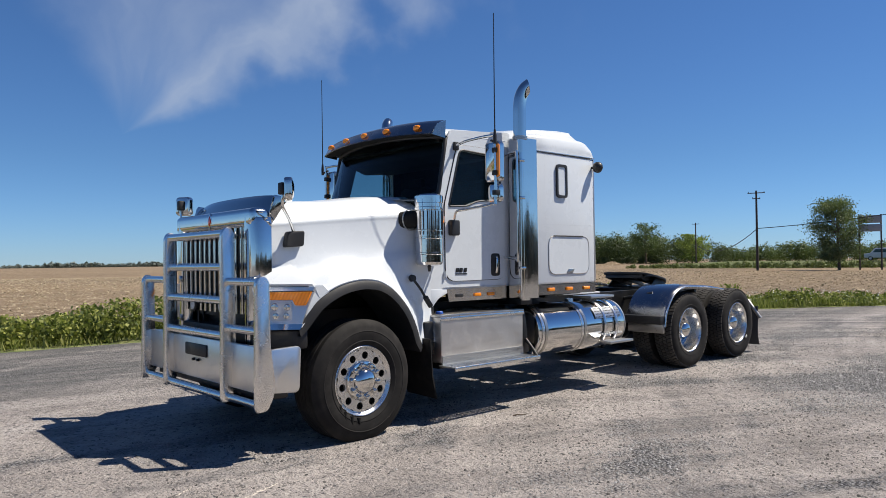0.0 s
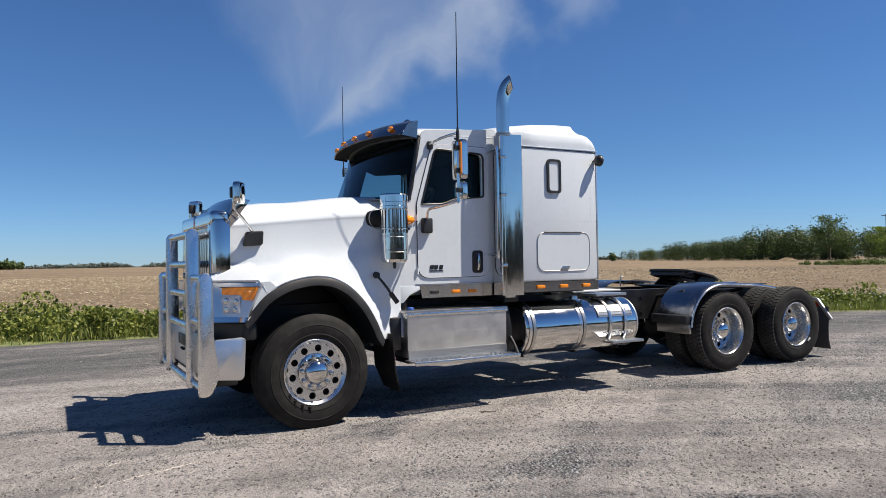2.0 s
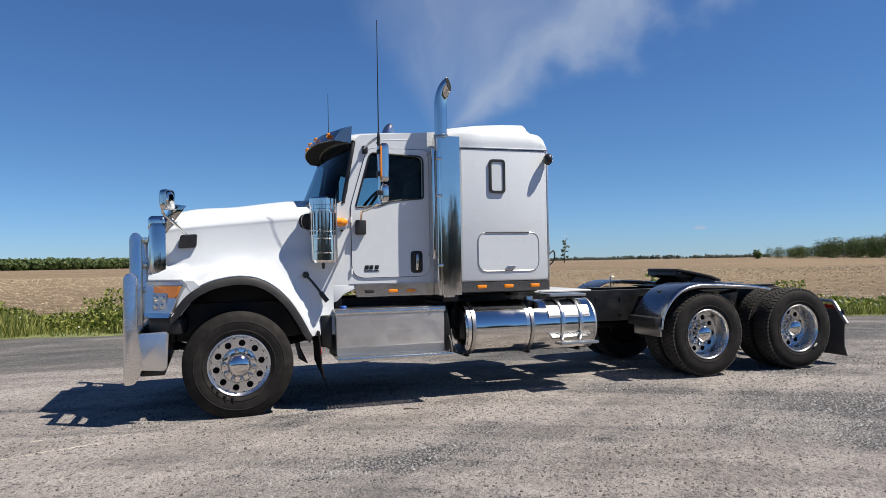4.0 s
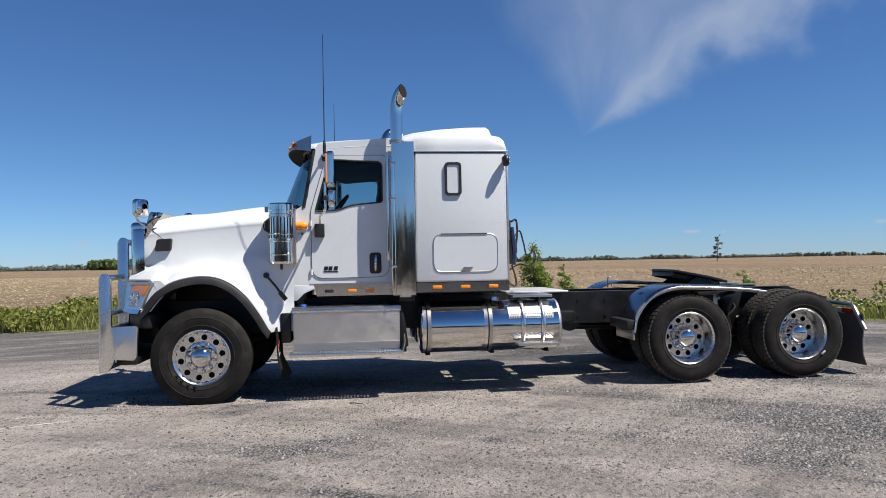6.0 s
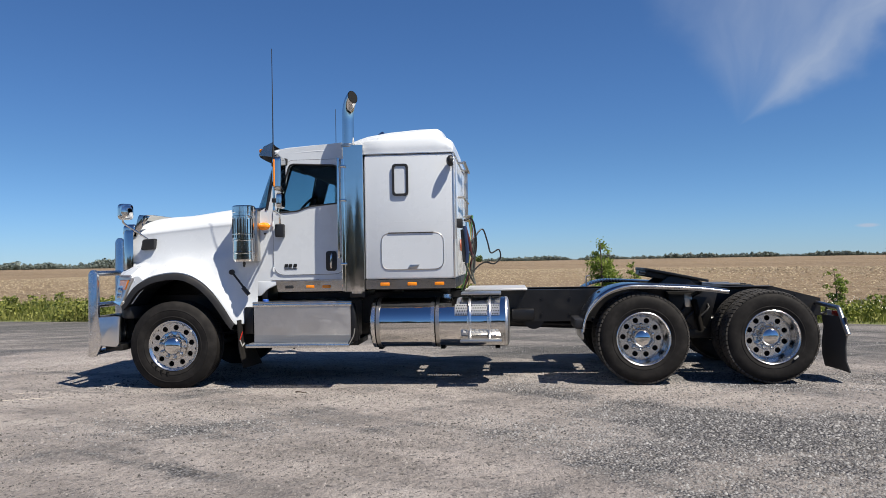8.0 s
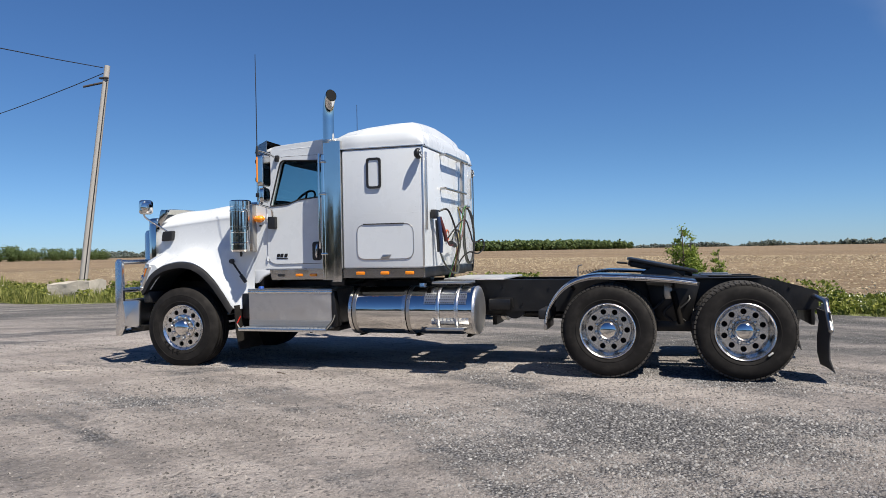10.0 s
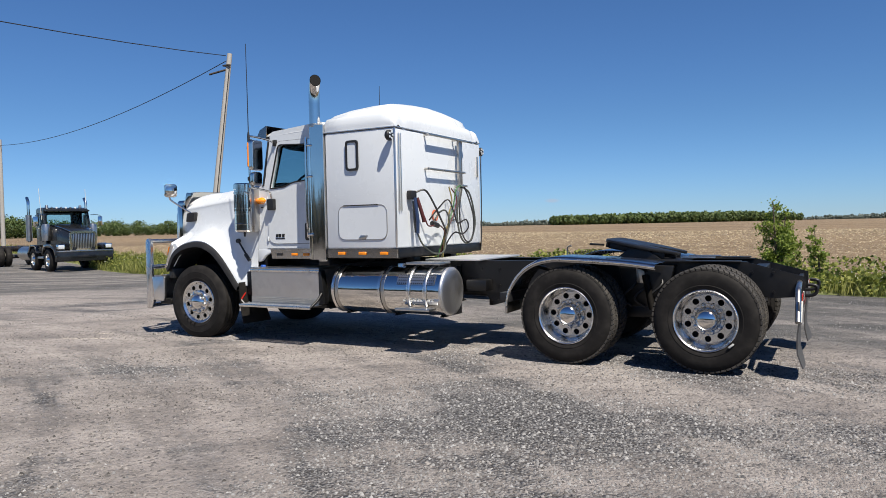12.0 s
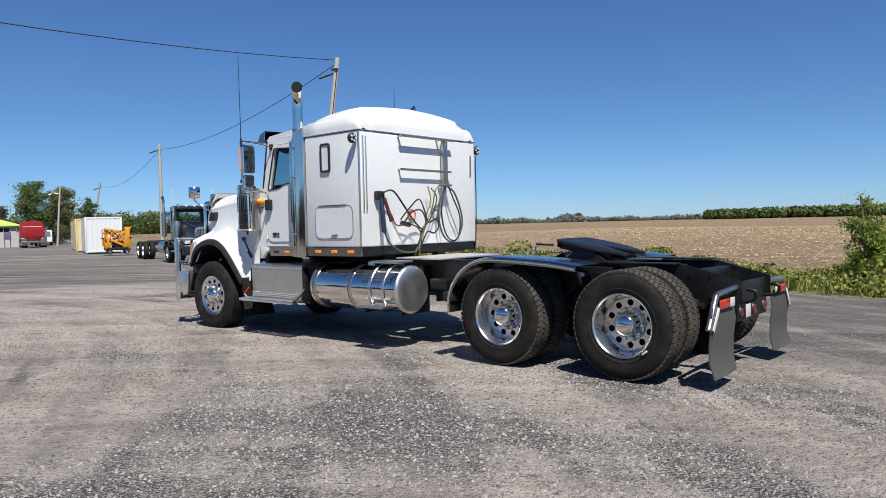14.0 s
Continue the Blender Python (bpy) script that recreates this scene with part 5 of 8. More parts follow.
# -- air cleaner --
for s in SIDES:
    body = [(0, 0.0), (0.06, 0.0), (0.12, 0.015), (0.132, 0.04), (0.132, 0.11), (0.137, 0.115), (0.137, 0.13), (0.132, 0.135), (0.132, 0.20)]
    for z in (0.27, 0.34):
        body += [(0.132, z - 0.01), (0.136, z - 0.006), (0.136, z + 0.006), (0.132, z + 0.01)]
    body += [(0.132, 0.53), (0.139, 0.535), (0.139, 0.56), (0.132, 0.565), (0.132, 0.60), (0.138, 0.605), (0.138, 0.67), (0.12, 0.685), (0, 0.69)]
    ac = part("air_cleaner", sided(lathe(body, 48, "z", (0.83, -1.09, 1.485)), s), CHROME, tractor, "tall polished round air cleaner", sharp=18)
    part("intake_hose", sided(tube([(0.83, -1.0, 1.95), (0.74, -0.95, 1.94), (0.68, -0.86, 1.93)], 0.085, 18, 4), s), RUBBER, ac, "black rubber intake hose")
    part("hose_clamp", sided(lathe([(0.10, -0.012), (0.104, 0.0), (0.10, 0.012)], 24, "y", (0.73, -0.935, 1.935)), s), STEEL, ac)
    for i in range(10):
        a = radians(190 + 17 * i)
        c, q = math.cos(a), math.sin(a)
        part("air_slot", box(-0.003, 0.003, -0.0055, 0.0055, 0.30, 0.525, 0), BLACK, ac, m=pose(0.83 + 0.1325 * c, s * (1.09 - 0.1325 * q), 1.485, 0, 0, math.degrees(a) if s < 0 else -math.degrees(a)))
    part("drain_valve", sided(lathe([(0, -0.05), (0.012, -0.05), (0.02, 0.0)], 10, "z", (0.83, -1.09, 1.485)), s), PLASTIC, ac)
    part("cleaner_strap", sided(tube([(0.95, -1.02, 1.72), (0.93, -0.95, 1.72)], 0.02, 8, 1), s), STEEL, ac)
    part("bracket", sided(box(0.93, 0.985, -1.06, -0.95, 1.50, 2.12, 0.006), s), STEEL, ac)

# -- sleeper --
SX0, SX1, SY = 2.32, 3.375, 1.165
sleeper = part("sleeper_box", box(SX0, SX1, -SY, SY, 1.262, 2.725, 0.028, 3), WHITE, tractor, "white riveted sleeper box", sharp=20)
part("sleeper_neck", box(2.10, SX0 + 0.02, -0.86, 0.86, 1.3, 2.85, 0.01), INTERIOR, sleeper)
# grey strip in place of the shadow line along the roof seam
part("seam_shade_strip", box(SX0 - 0.008, SX1 + 0.008, -SY - 0.008, SY + 0.008, 2.729, 2.741, 0.003), BRUSHED, sleeper, "thin grey strip drawn for the roof seam's shadow line")


def cap_row(x, zs, w):
    """w: half widths at the seam, the step, the shoulder; zs: their heights and the middle's."""
    half = curve_points([(0, -w[0], zs[0]), (0, -w[0] * 0.995, zs[0] + 0.5 * (zs[1] - zs[0])), (0, -w[1], zs[1]), (0, -w[1] + 0.05, zs[1] + 0.02), (0, -w[2] - 0.03, zs[2] - 0.04), (0, -w[2] + 0.04, zs[2]), (0, -0.45, zs[2] + 0.7 * (zs[3] - zs[2])), (0, 0, zs[3])], 4)
    r = [(x, p.y, p.z) for p in half]
    return r + [(x, -p[1], p[2]) for p in r[-2::-1]]


rows = [cap_row(2.08, (2.75, 2.86, 2.93, 3.00), (0.955, 0.93, 0.84)), cap_row(2.20, (2.745, 2.885, 2.965, 3.03), (1.03, 1.0, 0.88)), cap_row(2.32, (2.742, 2.90, 2.99, 3.055), (1.150, 1.115, 0.93)), cap_row(2.6, (2.742, 2.91, 3.025, 3.09), (1.162, 1.125, 0.96)), cap_row(2.95, (2.742, 2.915, 3.05, 3.115), (1.164, 1.125, 0.965)), cap_row(3.17, (2.742, 2.915, 3.055, 3.12), (1.164, 1.125, 0.95)), cap_row(3.215, (2.742, 2.913, 3.03, 3.09), (1.164, 1.12, 0.93)), cap_row(3.25, (2.742, 2.905, 2.955, 2.985), (1.16, 1.115, 0.92)), cap_row(3.30, (2.742, 2.895, 2.93, 2.95), (1.16, 1.11, 0.91)), cap_row(3.35, (2.742, 2.86, 2.90, 2.915), (1.16, 1.11, 0.91)), cap_row(3.372, (2.742, 2.80, 2.82, 2.83), (1.155, 1.11, 0.9)), cap_row(3.374, (2.735, 2.738, 2.739, 2.74), (1.15, 1.11, 0.9))]
part("roof_cap", grid_surface(rows), WHITE, sleeper, "moulded white sleeper roof cap", sharp=45)
for s in SIDES:
    y = -SY
    hatch = rounded([(2.515, 1.375), (3.245, 1.375), (3.245, 1.80), (2.515, 1.80)], 0.11)
    door = part("luggage_door", sided(prism(hatch, y - 0.006, y + 0.004, 0), s), WHITE, sleeper, "white luggage hatch with rounded corners", sharp=20)
    hl = [(p[0], y - 0.004, p[1]) for p in hatch]
    part("hatch_seal", sided(tube(hl + [hl[0]], 0.006, 6, 1), s), STEEL, door)
    part("hatch_hinge", sided(tube([(2.60, y - 0.010, 1.803), (3.13, y - 0.010, 1.803)], 0.007, 6, 1), s), PLASTIC, door)
    part("hatch_latch", sided(prism([(2.82, 1.385), (2.93, 1.385), (2.965, 1.43), (2.855, 1.43)], y - 0.016, y - 0.005, 0.004), s), STEEL, door, "steel hatch latch")
    win = rounded([(2.655, 2.235), (2.845, 2.235), (2.845, 2.61), (2.655, 2.61)], 0.045)
    wi = rounded([(2.682, 2.262), (2.818, 2.262), (2.818, 2.583), (2.682, 2.583)], 0.03)
    vent = part("vent_window", sided(holed(win, [wi], y - 0.022, y - 0.004), s), PLASTIC, sleeper, "small upright vent window with a black frame")
    part("vent_panel", sided(prism(wi, y - 0.012, y + 0.002, 0), s), WHITE, vent, sharp=20)
    skirt = part("sleeper_skirt", sided(box(SX0, SX1, y + 0.002, y + 0.03, 1.15, 1.258, 0), s), SKIRT, sleeper, "polished steel sleeper skirt")
    for x in (2.55, 2.87, 3.19):
        part("marker_lamp", sided(box(x - 0.055, x + 0.055, y - 0.018, y + 0.004, 1.185, 1.225, 0.010, 3), s), AMBER, skirt, "oblong amber marker lamp")
    lamp = part("work_lamp", sided(lathe([(0, 0.03), (0.05, 0.028), (0.066, 0.01), (0.062, -0.02), (0.035, -0.045), (0, -0.05)], 24, "x", (3.35, y - 0.075, 2.62)), s), PLASTIC, sleeper, "round black work lamp")
    for q in range(5):
        part("lamp_lens", sided(lathe([(0, 0.036), (0.013, 0.035), (0.015, 0.028)], 10, "x", (3.35, y - 0.075 + 0.036 * math.cos(1.257 * q), 2.62 + 0.036 * math.sin(1.257 * q))), s), CLEAR, lamp)
    part("lamp_stem", sided(tube([(3.33, y - 0.06, 2.62), (3.33, y + 0.01, 2.62)], 0.014, 8, 1), s), PLASTIC, lamp)
    bm = bmesh.new()
    spots = [(x, z) for z in (1.29, 1.93, 2.70) for x in [2.36 + 0.055 * i for i in range(19)]] + [(x, z) for x in (2.345, 3.345, 2.47, 3.28) for z in [1.35 + 0.065 * i for i in range(20)]]
    for x, z in spots:
        lathe([(0.006, 0.002), (0.004, -0.001), (0, -0.0018)], 6, "y", (x, y - 0.0005, z), bm)
    tagged(part("rivets", sided(bm, s), WHITE, sleeper), kind="stuff")
part("corner_strip", box(SX1 - 0.012, SX1 + 0.004, -SY - 0.003, -SY + 0.02, 1.27, 2.72, 0.002), BRUSHED, sleeper)
part("rear_under_plate", box(SX1 - 0.06, SX1 - 0.005, -1.12, 1.12, 1.15, 1.262, 0.004), BLACK, sleeper)
part("sleeper_floor_frame", box(2.35, 3.3, -1.0, 1.0, 1.13, 1.262, 0.01), BLACK, sleeper)
for x, y in ((2.6, -0.5), (3.2, -0.5), (2.6, 0.5), (3.2, 0.5)):
    part("sleeper_mount", box(x - 0.06, x + 0.06, y - 0.08, y + 0.08, 1.07, 1.14, 0.01), BLACK, sleeper)

# -- back wall of the sleeper: rails, post, hoses --
BX = SX1 + 0.01
part("upright_rail", box(BX - 0.005, BX + 0.012, -1.112, -1.095, 1.72, 2.66, 0.003), BRUSHED, sleeper)
part("upright_rail", box(BX - 0.005, BX + 0.012, -1.062, -1.048, 1.72, 2.66, 0.003), BRUSHED, sleeper)
rack = part("top_rail", box(BX + 0.06, BX + 0.10, -0.50, 0.56, 2.685, 2.715, 0.006), STEEL, sleeper, "steel hose rack on the back wall")
for y in (-0.46, 0.30):
    part("rail_standoff", box(BX - 0.01, BX + 0.08, y - 0.015, y + 0.015, 2.685, 2.712, 0.003), STEEL, rack)
part("mid_rail", tube([(BX - 0.01, -0.46, 2.265), (BX + 0.06, -0.46, 2.265), (BX + 0.065, -0.40, 2.262), (BX + 0.065, 0.52, 2.262)], 0.016, 8, 2), STEEL, rack)
part("hose_post", box(BX + 0.03, BX + 0.075, 0.35, 0.40, 2.0, 2.72, 0.006), STEEL, rack)
part("post_brace", box(BX + 0.035, BX + 0.06, 0.44, 0.465, 2.05, 2.7, 0.004), STEEL, rack)
part("hose_hook", box(BX + 0.01, BX + 0.14, 0.30, 0.46, 2.055, 2.085, 0.008), STEEL, rack)
part("grab_strip", box(BX - 0.01, BX + 0.01, 1.03, 1.055, 2.23, 2.53, 0.003), STEEL, sleeper)
for s, y0 in ((1, 1.16),):
    part("lamp_cable", tube([(3.38, y0 + 0.03, 2.56), (3.39, y0 + 0.0, 2.4), (3.385, y0 + 0.01, 2.0), (3.39, y0 - 0.01, 1.5), (3.38, y0 - 0.02, 1.2)], 0.008, 6, 4), PLASTIC, sleeper)
YELLOW_HOSE = Nodes("yellow_hose", color=(0.20, 0.16, 0.05), rough=0.5).mat
GREEN_HOSE = Nodes("green_hose", color=(0.04, 0.13, 0.035), rough=0.5).mat
RED_HOSE = Nodes("red_hose", color=(0.075, 0.014, 0.012), rough=0.5).mat
BLUE_HOSE = Nodes("blue_hose", color=(0.012, 0.03, 0.085), rough=0.5).mat
GREY_HOSE = Nodes("grey_green_hose", color=(0.05, 0.055, 0.045), rough=0.55).mat
RINGRED = Nodes("orange_red_rim", color=(0.42, 0.10, 0.045), rough=0.5).mat
HX = BX + 0.09


def hose(pts, mat, r=0.012, label=""):
    part("air_hose", tube([(HX + dx, y, z) for dx, y, z in pts], r * 0.78, 7, 6), mat, rack, label)


hose([(0, 0.38, 2.07), (0.06, 0.50, 1.95), (0.05, 0.66, 1.60), (0.03, 0.60, 1.36), (0.02, 0.44, 1.28), (0.02, 0.26, 1.40), (0.02, 0.18, 1.70), (0.03, 0.26, 1.98), (0, 0.38, 2.08)], GREY_HOSE, 0.017, "coiled dark green hose")
hose([(0.02, 0.38, 2.09), (0.07, 0.44, 1.90), (0.06, 0.60, 1.62), (0.05, 0.56, 1.34), (0.03, 0.42, 1.31), (0.02, 0.30, 1.46), (0.02, 0.25, 1.75), (0.02, 0.34, 2.05)], PLASTIC, 0.014, "coiled black hose")
hose([(0, 0.0, 2.05), (0.03, 0.02, 1.85), (0.02, -0.06, 1.68), (0.03, -0.10, 1.55), (0.02, -0.18, 1.44), (0.0, -0.2, 1.15), (-0.1, -0.15, 1.0)], YELLOW_HOSE, 0.012, "yellow air hose")
hose([(0, 0.36, 2.05), (0.05, 0.22, 2.07), (0.05, 0.10, 2.0), (0.03, 0.06, 1.8), (0.02, 0.0, 1.66), (0.02, -0.12, 1.5), (-0.05, -0.2, 1.2), (-0.12, -0.2, 1.0)], GREEN_HOSE, 0.012, "green air hose")
hose([(0, 0.06, 2.03), (0.05, 0.12, 1.9), (0.05, 0.05, 1.72), (0.04, -0.04, 1.58), (0.04, -0.16, 1.46), (0, -0.2, 1.28), (-0.1, -0.18, 1.05)], RED_HOSE, 0.011, "red air hose")
hose([(0, -0.86, 1.95), (0.08, -0.76, 1.97), (0.12, -0.62, 1.80), (0.12, -0.46, 1.62), (0.08, -0.28, 1.50), (0.04, -0.18, 1.45), (0, -0.18, 1.25), (-0.1, -0.18, 1.02)], PLASTIC, 0.016, "black electric cable")
hose([(0.0, -0.84, 1.44), (0.05, -0.80, 1.30), (0.09, -0.66, 1.20), (0.1, -0.46, 1.175), (0.08, -0.30, 1.22), (0.05, -0.2, 1.38), (0.06, -0.12, 1.56), (0.07, -0.22, 1.72), (0.07, -0.40, 1.70), (0.06, -0.54, 1.57)], GREY_HOSE, 0.015, "looped grey-green hose")
hose([(0.0, -0.82, 1.80), (0.05, -0.76, 1.66), (0.08, -0.72, 1.54), (0.09, -0.62, 1.53), (0.08, -0.50, 1.55), (0.06, -0.3, 1.5), (0.04, -0.2, 1.42)], RED_HOSE, 0.012, "red air hose")
hose([(0.0, -0.55, 1.60), (0.10, -0.48, 1.75), (0.20, -0.40, 1.86), (0.26, -0.36, 1.70), (0.30, -0.34, 1.56), (0.40, -0.30, 1.60), (0.42, -0.28, 1.50), (0.34, -0.28, 1.42), (0.22, -0.26, 1.44), (0.1, -0.2, 1.36), (0.0, -0.19, 1.2)], PLASTIC, 0.013, "black cable looped out from the wall")
gladhand = part("gladhand_holder", box(HX - 0.09, HX - 0.02, -0.93, -0.80, 1.86, 1.97, 0.012), PLASTIC, sleeper, "black coupling holder with hose ends")
part("hose_grip", tube([(HX, -0.885, 1.88), (HX + 0.03, -0.88, 1.62), (HX + 0.02, -0.865, 1.44)], 0.022, 10, 3), BLUE_HOSE, gladhand, "blue hose grip")
part("hose_grip", tube([(HX, -0.835, 1.88), (HX + 0.05, -0.80, 1.68), (HX + 0.06, -0.775, 1.58)], 0.024, 10, 3), RED_HOSE, gladhand, "red hose grip")
part("hose_grip", tube([(HX - 0.02, -0.86, 1.84), (HX, -0.855, 1.45)], 0.03, 10, 1), PLASTIC, gladhand)
for y, mat, lab in ((-0.245, RINGRED, "round pale reflector with an orange-red rim"), (0.24, REFLECT, "round pale reflector with a grey rim")):
    disc = part("wall_reflector", lathe([(0, 0.012), (0.055, 0.010), (0.06, 0.0)], 24, "x", (BX, y, 1.665)), REFLECT, sleeper, lab)
    part("reflector_rim", lathe([(0.055, 0.010), (0.062, 0.018), (0.074, 0.016), (0.078, 0.0)], 24, "x", (BX, y, 1.665)), mat if mat is RINGRED else STEEL, disc)
part("trailer_plug", tube([(HX + 0.07, -0.60, 1.56), (HX + 0.08, -0.46, 1.53)], 0.032, 10, 1), PLASTIC, rack, "black trailer plug")

# -- exhaust stacks --
# black for the flat disc that stands for the pipe's unlit inside
MOUTH_DARK = black_material("dark_pipe_inside", (0.004, 0.004, 0.004), 0.95, 0.0)
for s in SIDES:
    st = part("exhaust_stack", sided(tube([(2.20, -1.06, 1.10), (2.20, -1.06, 2.85)], 0.08, 28, 1), s), CHROME, tractor, "chrome exhaust stack with a curved tip")
    sh = rounded([(2.312, -1.19), (2.312, -0.98), (2.058, -0.98), (2.058, -1.175)], [0.008, 0.02, 0.02, 0.05])
    part("heat_shield", sided(prism([(p[0], p[1]) for p in sh], 1.125, 2.845, 0.0, plane="xy"), s), CHROME, st, "flat mirror-polished heat shield", sharp=25)
    tip_line = [(2.118, -1.045, 2.835), (2.118, -1.045, 3.05), (2.12, -1.046, 3.20), (2.135, -1.058, 3.31), (2.172, -1.088, 3.395), (2.25, -1.15, 3.46), (2.33, -1.21, 3.50)]
    b = tube(tip_line, 0.071, 28, 6)
    cut = bmesh.ops.bisect_plane(b, geom=b.verts[:] + b.edges[:] + b.faces[:], plane_co=(2.192, -1.105, 3.42), plane_no=(0.75, -0.62, 0.2), clear_outer=True)
    ring = [v.co.copy() for v in cut["geom_cut"] if isinstance(v, bmesh.types.BMVert)]
    mid = sum(ring, Vector()) / len(ring)
    ax_u = Vector((0.62, 0.75, 0)).normalized()
    ax_v = Vector((0.75, -0.62, 0.2)).normalized().cross(ax_u)
    ring.sort(key=lambda c: math.atan2((c - mid).dot(ax_v), (c - mid).dot(ax_u)))
    hole = bmesh.new()
    hole.faces.new([hole.verts.new(mid + (c - mid) * 0.93 + Vector((0.75, -0.62, 0.2)) * 0.003) for c in ring])
    drop = pose(0.008, -0.066, 0) if s < 0 else pose(-0.05, 0.13, -0.05)
    part("stack_pipe", sided(b, s), CHROME, st, "curved chrome stack pipe", m=drop)
    part("pipe_mouth", sided(hole, s), MOUTH_DARK, st, "black pipe mouth", m=drop)
    for z in (2.84, 2.86):
        part("pipe_clamp", sided(lathe([(0.072, -0.012), (0.082, -0.008), (0.082, 0.008), (0.072, 0.012)], 24, "z", (2.118, -1.045, z)), s), STEEL, st, m=drop)
    part("stack_rail", sided(tube([(2.070, -1.168, 1.13), (2.070, -1.168, 2.56), (2.074, -1.15, 2.62)], 0.027, 16, 3), s), CHROME, st, "chrome pipe beside the stack")
    for z in (1.45, 2.2, 2.6):
        part("rail_clamp", sided(box(2.036, 2.104, -1.202, -1.13, z - 0.016, z + 0.016, 0.010), s), CHROME, st)
    part("stack_stand", sided(box(2.12, 2.30, -1.10, -0.45, 1.05, 1.13, 0.012), s), BLACK, st)

# -- step box and fuel tank --
BOXSTEEL = metal_material("brushed_box_steel", (0.64, 0.61, 0.57), 0.30, 0.18, 0.2)
DECK = metal_material("pale_deck_aluminium", (0.82, 0.81, 0.78), 0.5, 0.04, 0.12)
TANKEND = metal_material("satin_tank_end", (0.72, 0.715, 0.70), 0.36, 0.04, 0.1)
for s in SIDES:
    pts = rounded([(-0.46, 0.545), (-1.112, 0.545), (-1.12, 0.985), (-1.09, 1.0), (-0.46, 1.0)], [0.01, 0.02, 0.02, 0.02, 0.01])
    sb = part("step_box", sided(prism(pts, 0.95, 2.125, 0.006, plane="yz"), s), BOXSTEEL, tractor, "brushed steel tool box with a tread step")
    part("box_lid", sided(box(0.935, 2.14, -1.125, -0.45, 0.985, 1.012, 0.008), s), STEEL, sb, "steel box lid")
    part("lid_edge", sided(box(0.937, 2.138, -1.128, -1.105, 0.955, 0.99, 0.006), s), ALU, sb)
    slots = [[(x, y), (x + 0.022, y), (x + 0.022, y + 0.028), (x, y + 0.028)] for x in [1.14 + 0.037 * i for i in range(25)] for y in (-1.290, -1.240, -1.190)]
    plate = part("step_plate", sided(holed([(0.925, -1.333), (2.15, -1.333), (2.15, -1.10), (0.925, -1.10)], slots, 0.518, 0.53, plane="xy"), s), TREADPLATE, sb, "slotted aluminium tread plate step")
    part("plate_lip", sided(box(0.925, 2.15, -1.337, -1.322, 0.492, 0.531, 0.004), s), ALU, plate)
    bm = bmesh.new()
    for i in range(44):
        for j in range(3):
            x, yy = 0.955 + 0.0268 * i, -1.301 + 0.05 * j
            b2 = box(-0.010, 0.010, -0.0035, 0.0035, 0.529, 0.535, 0)
            bmesh.ops.transform(b2, matrix=pose(x, yy, 0, 0, 0, 45 if (i + j) % 2 else -45), verts=b2.verts)
            merge(bm, b2)
    tagged(part("tread_lugs", sided(bm, s), TREADPLATE, sb), kind="stuff")
    b3 = prism([(-1.110, 0.532), (-1.124, 0.532), (-1.124, 0.615), (-1.110, 0.615)], 0.955, 2.12, 0, plane="yz")
    part("tread_strip", sided(b3, s), TREADPLATE, sb)
    bm = bmesh.new()
    for i in range(58):
        for j in range(3):
            b2 = box(-0.007, 0.007, -0.003, 0.003, -0.003, 0.003, 0)
            bmesh.ops.transform(b2, matrix=pose(0.966 + 0.02 * i, -1.125, 0.55 + 0.025 * j, 0, 45 if (i + j) % 2 else -45, 0), verts=b2.verts)
            merge(bm, b2)
    tagged(part("tread_lugs", sided(bm, s), TREADPLATE, sb), kind="stuff")
    if s < 0:
        part("filler_cap", lathe([(0, 0.028), (0.03, 0.026), (0.036, 0.018), (0.036, 0.0)], 16, "z", (1.05, -0.98, 1.012)), BLUECAP, sb, "blue filler cap")
    part("box_bracket", sided(prism([(2.125, 0.52), (2.22, 0.55), (2.19, 0.80), (2.16, 0.98), (2.125, 0.98)], -1.12, -1.02, 0.01), s), BLACK, sb)
    part("step_hanger", sided(tube([(2.14, -1.30, 0.52), (2.17, -1.2, 0.60), (2.17, -1.12, 0.68)], 0.018, 8, 3), s), BLACK, sb)
    part("box_frame", sided(box(0.98, 2.2, -1.05, -0.45, 0.48, 0.55, 0.01), s), BLACK, sb)
    # fuel tank
    R, CY, CZ = 0.292, -0.885, 0.738
    tk = part("fuel_tank", sided(lathe([(0, 2.345), (0.15, 2.347), (0.25, 2.355), (0.283, 2.37), (R, 2.40), (R, 3.955), (0.288, 3.97)], 72, "x", (0, CY, CZ)), s), CHROME, tractor, "mirror-polished cylindrical fuel tank")
    part("tank_end", sided(lathe([(R + 0.002, 3.945), (R + 0.002, 3.962), (0.284, 3.974), (0.25, 3.988), (0.15, 3.996), (0, 3.998)], 72, "x", (0, CY, CZ)), s), TANKEND, tk, "satin aluminium tank end")
    for x in (2.40, 2.455, 3.10, 3.155):
        part("tank_strap", sided(lathe([(R, -0.022), (R + 0.007, -0.020), (R + 0.007, 0.020), (R, 0.022)], 60, "x", (x, CY, CZ)), s), STEEL if x in (2.455, 3.155) else ALU, tk, "steel tank strap")
    for x in (2.427, 3.128):
        part("strap_rubber", sided(lathe([(R, -0.006), (R + 0.004, 0.0), (R, 0.006)], 60, "x", (x, CY, CZ)), s), RUBBER, tk)
    for x in (3.53, 3.76):
        arc = [(x, CY + (R + 0.016) * math.cos(a), CZ + (R + 0.016) * math.sin(a)) for a in [radians(80 + 8 * i) for i in range(18)]]
        part("step_bracket", sided(tube(arc, 0.024, 8, 1, flat=0.5), s), ALU, tk)
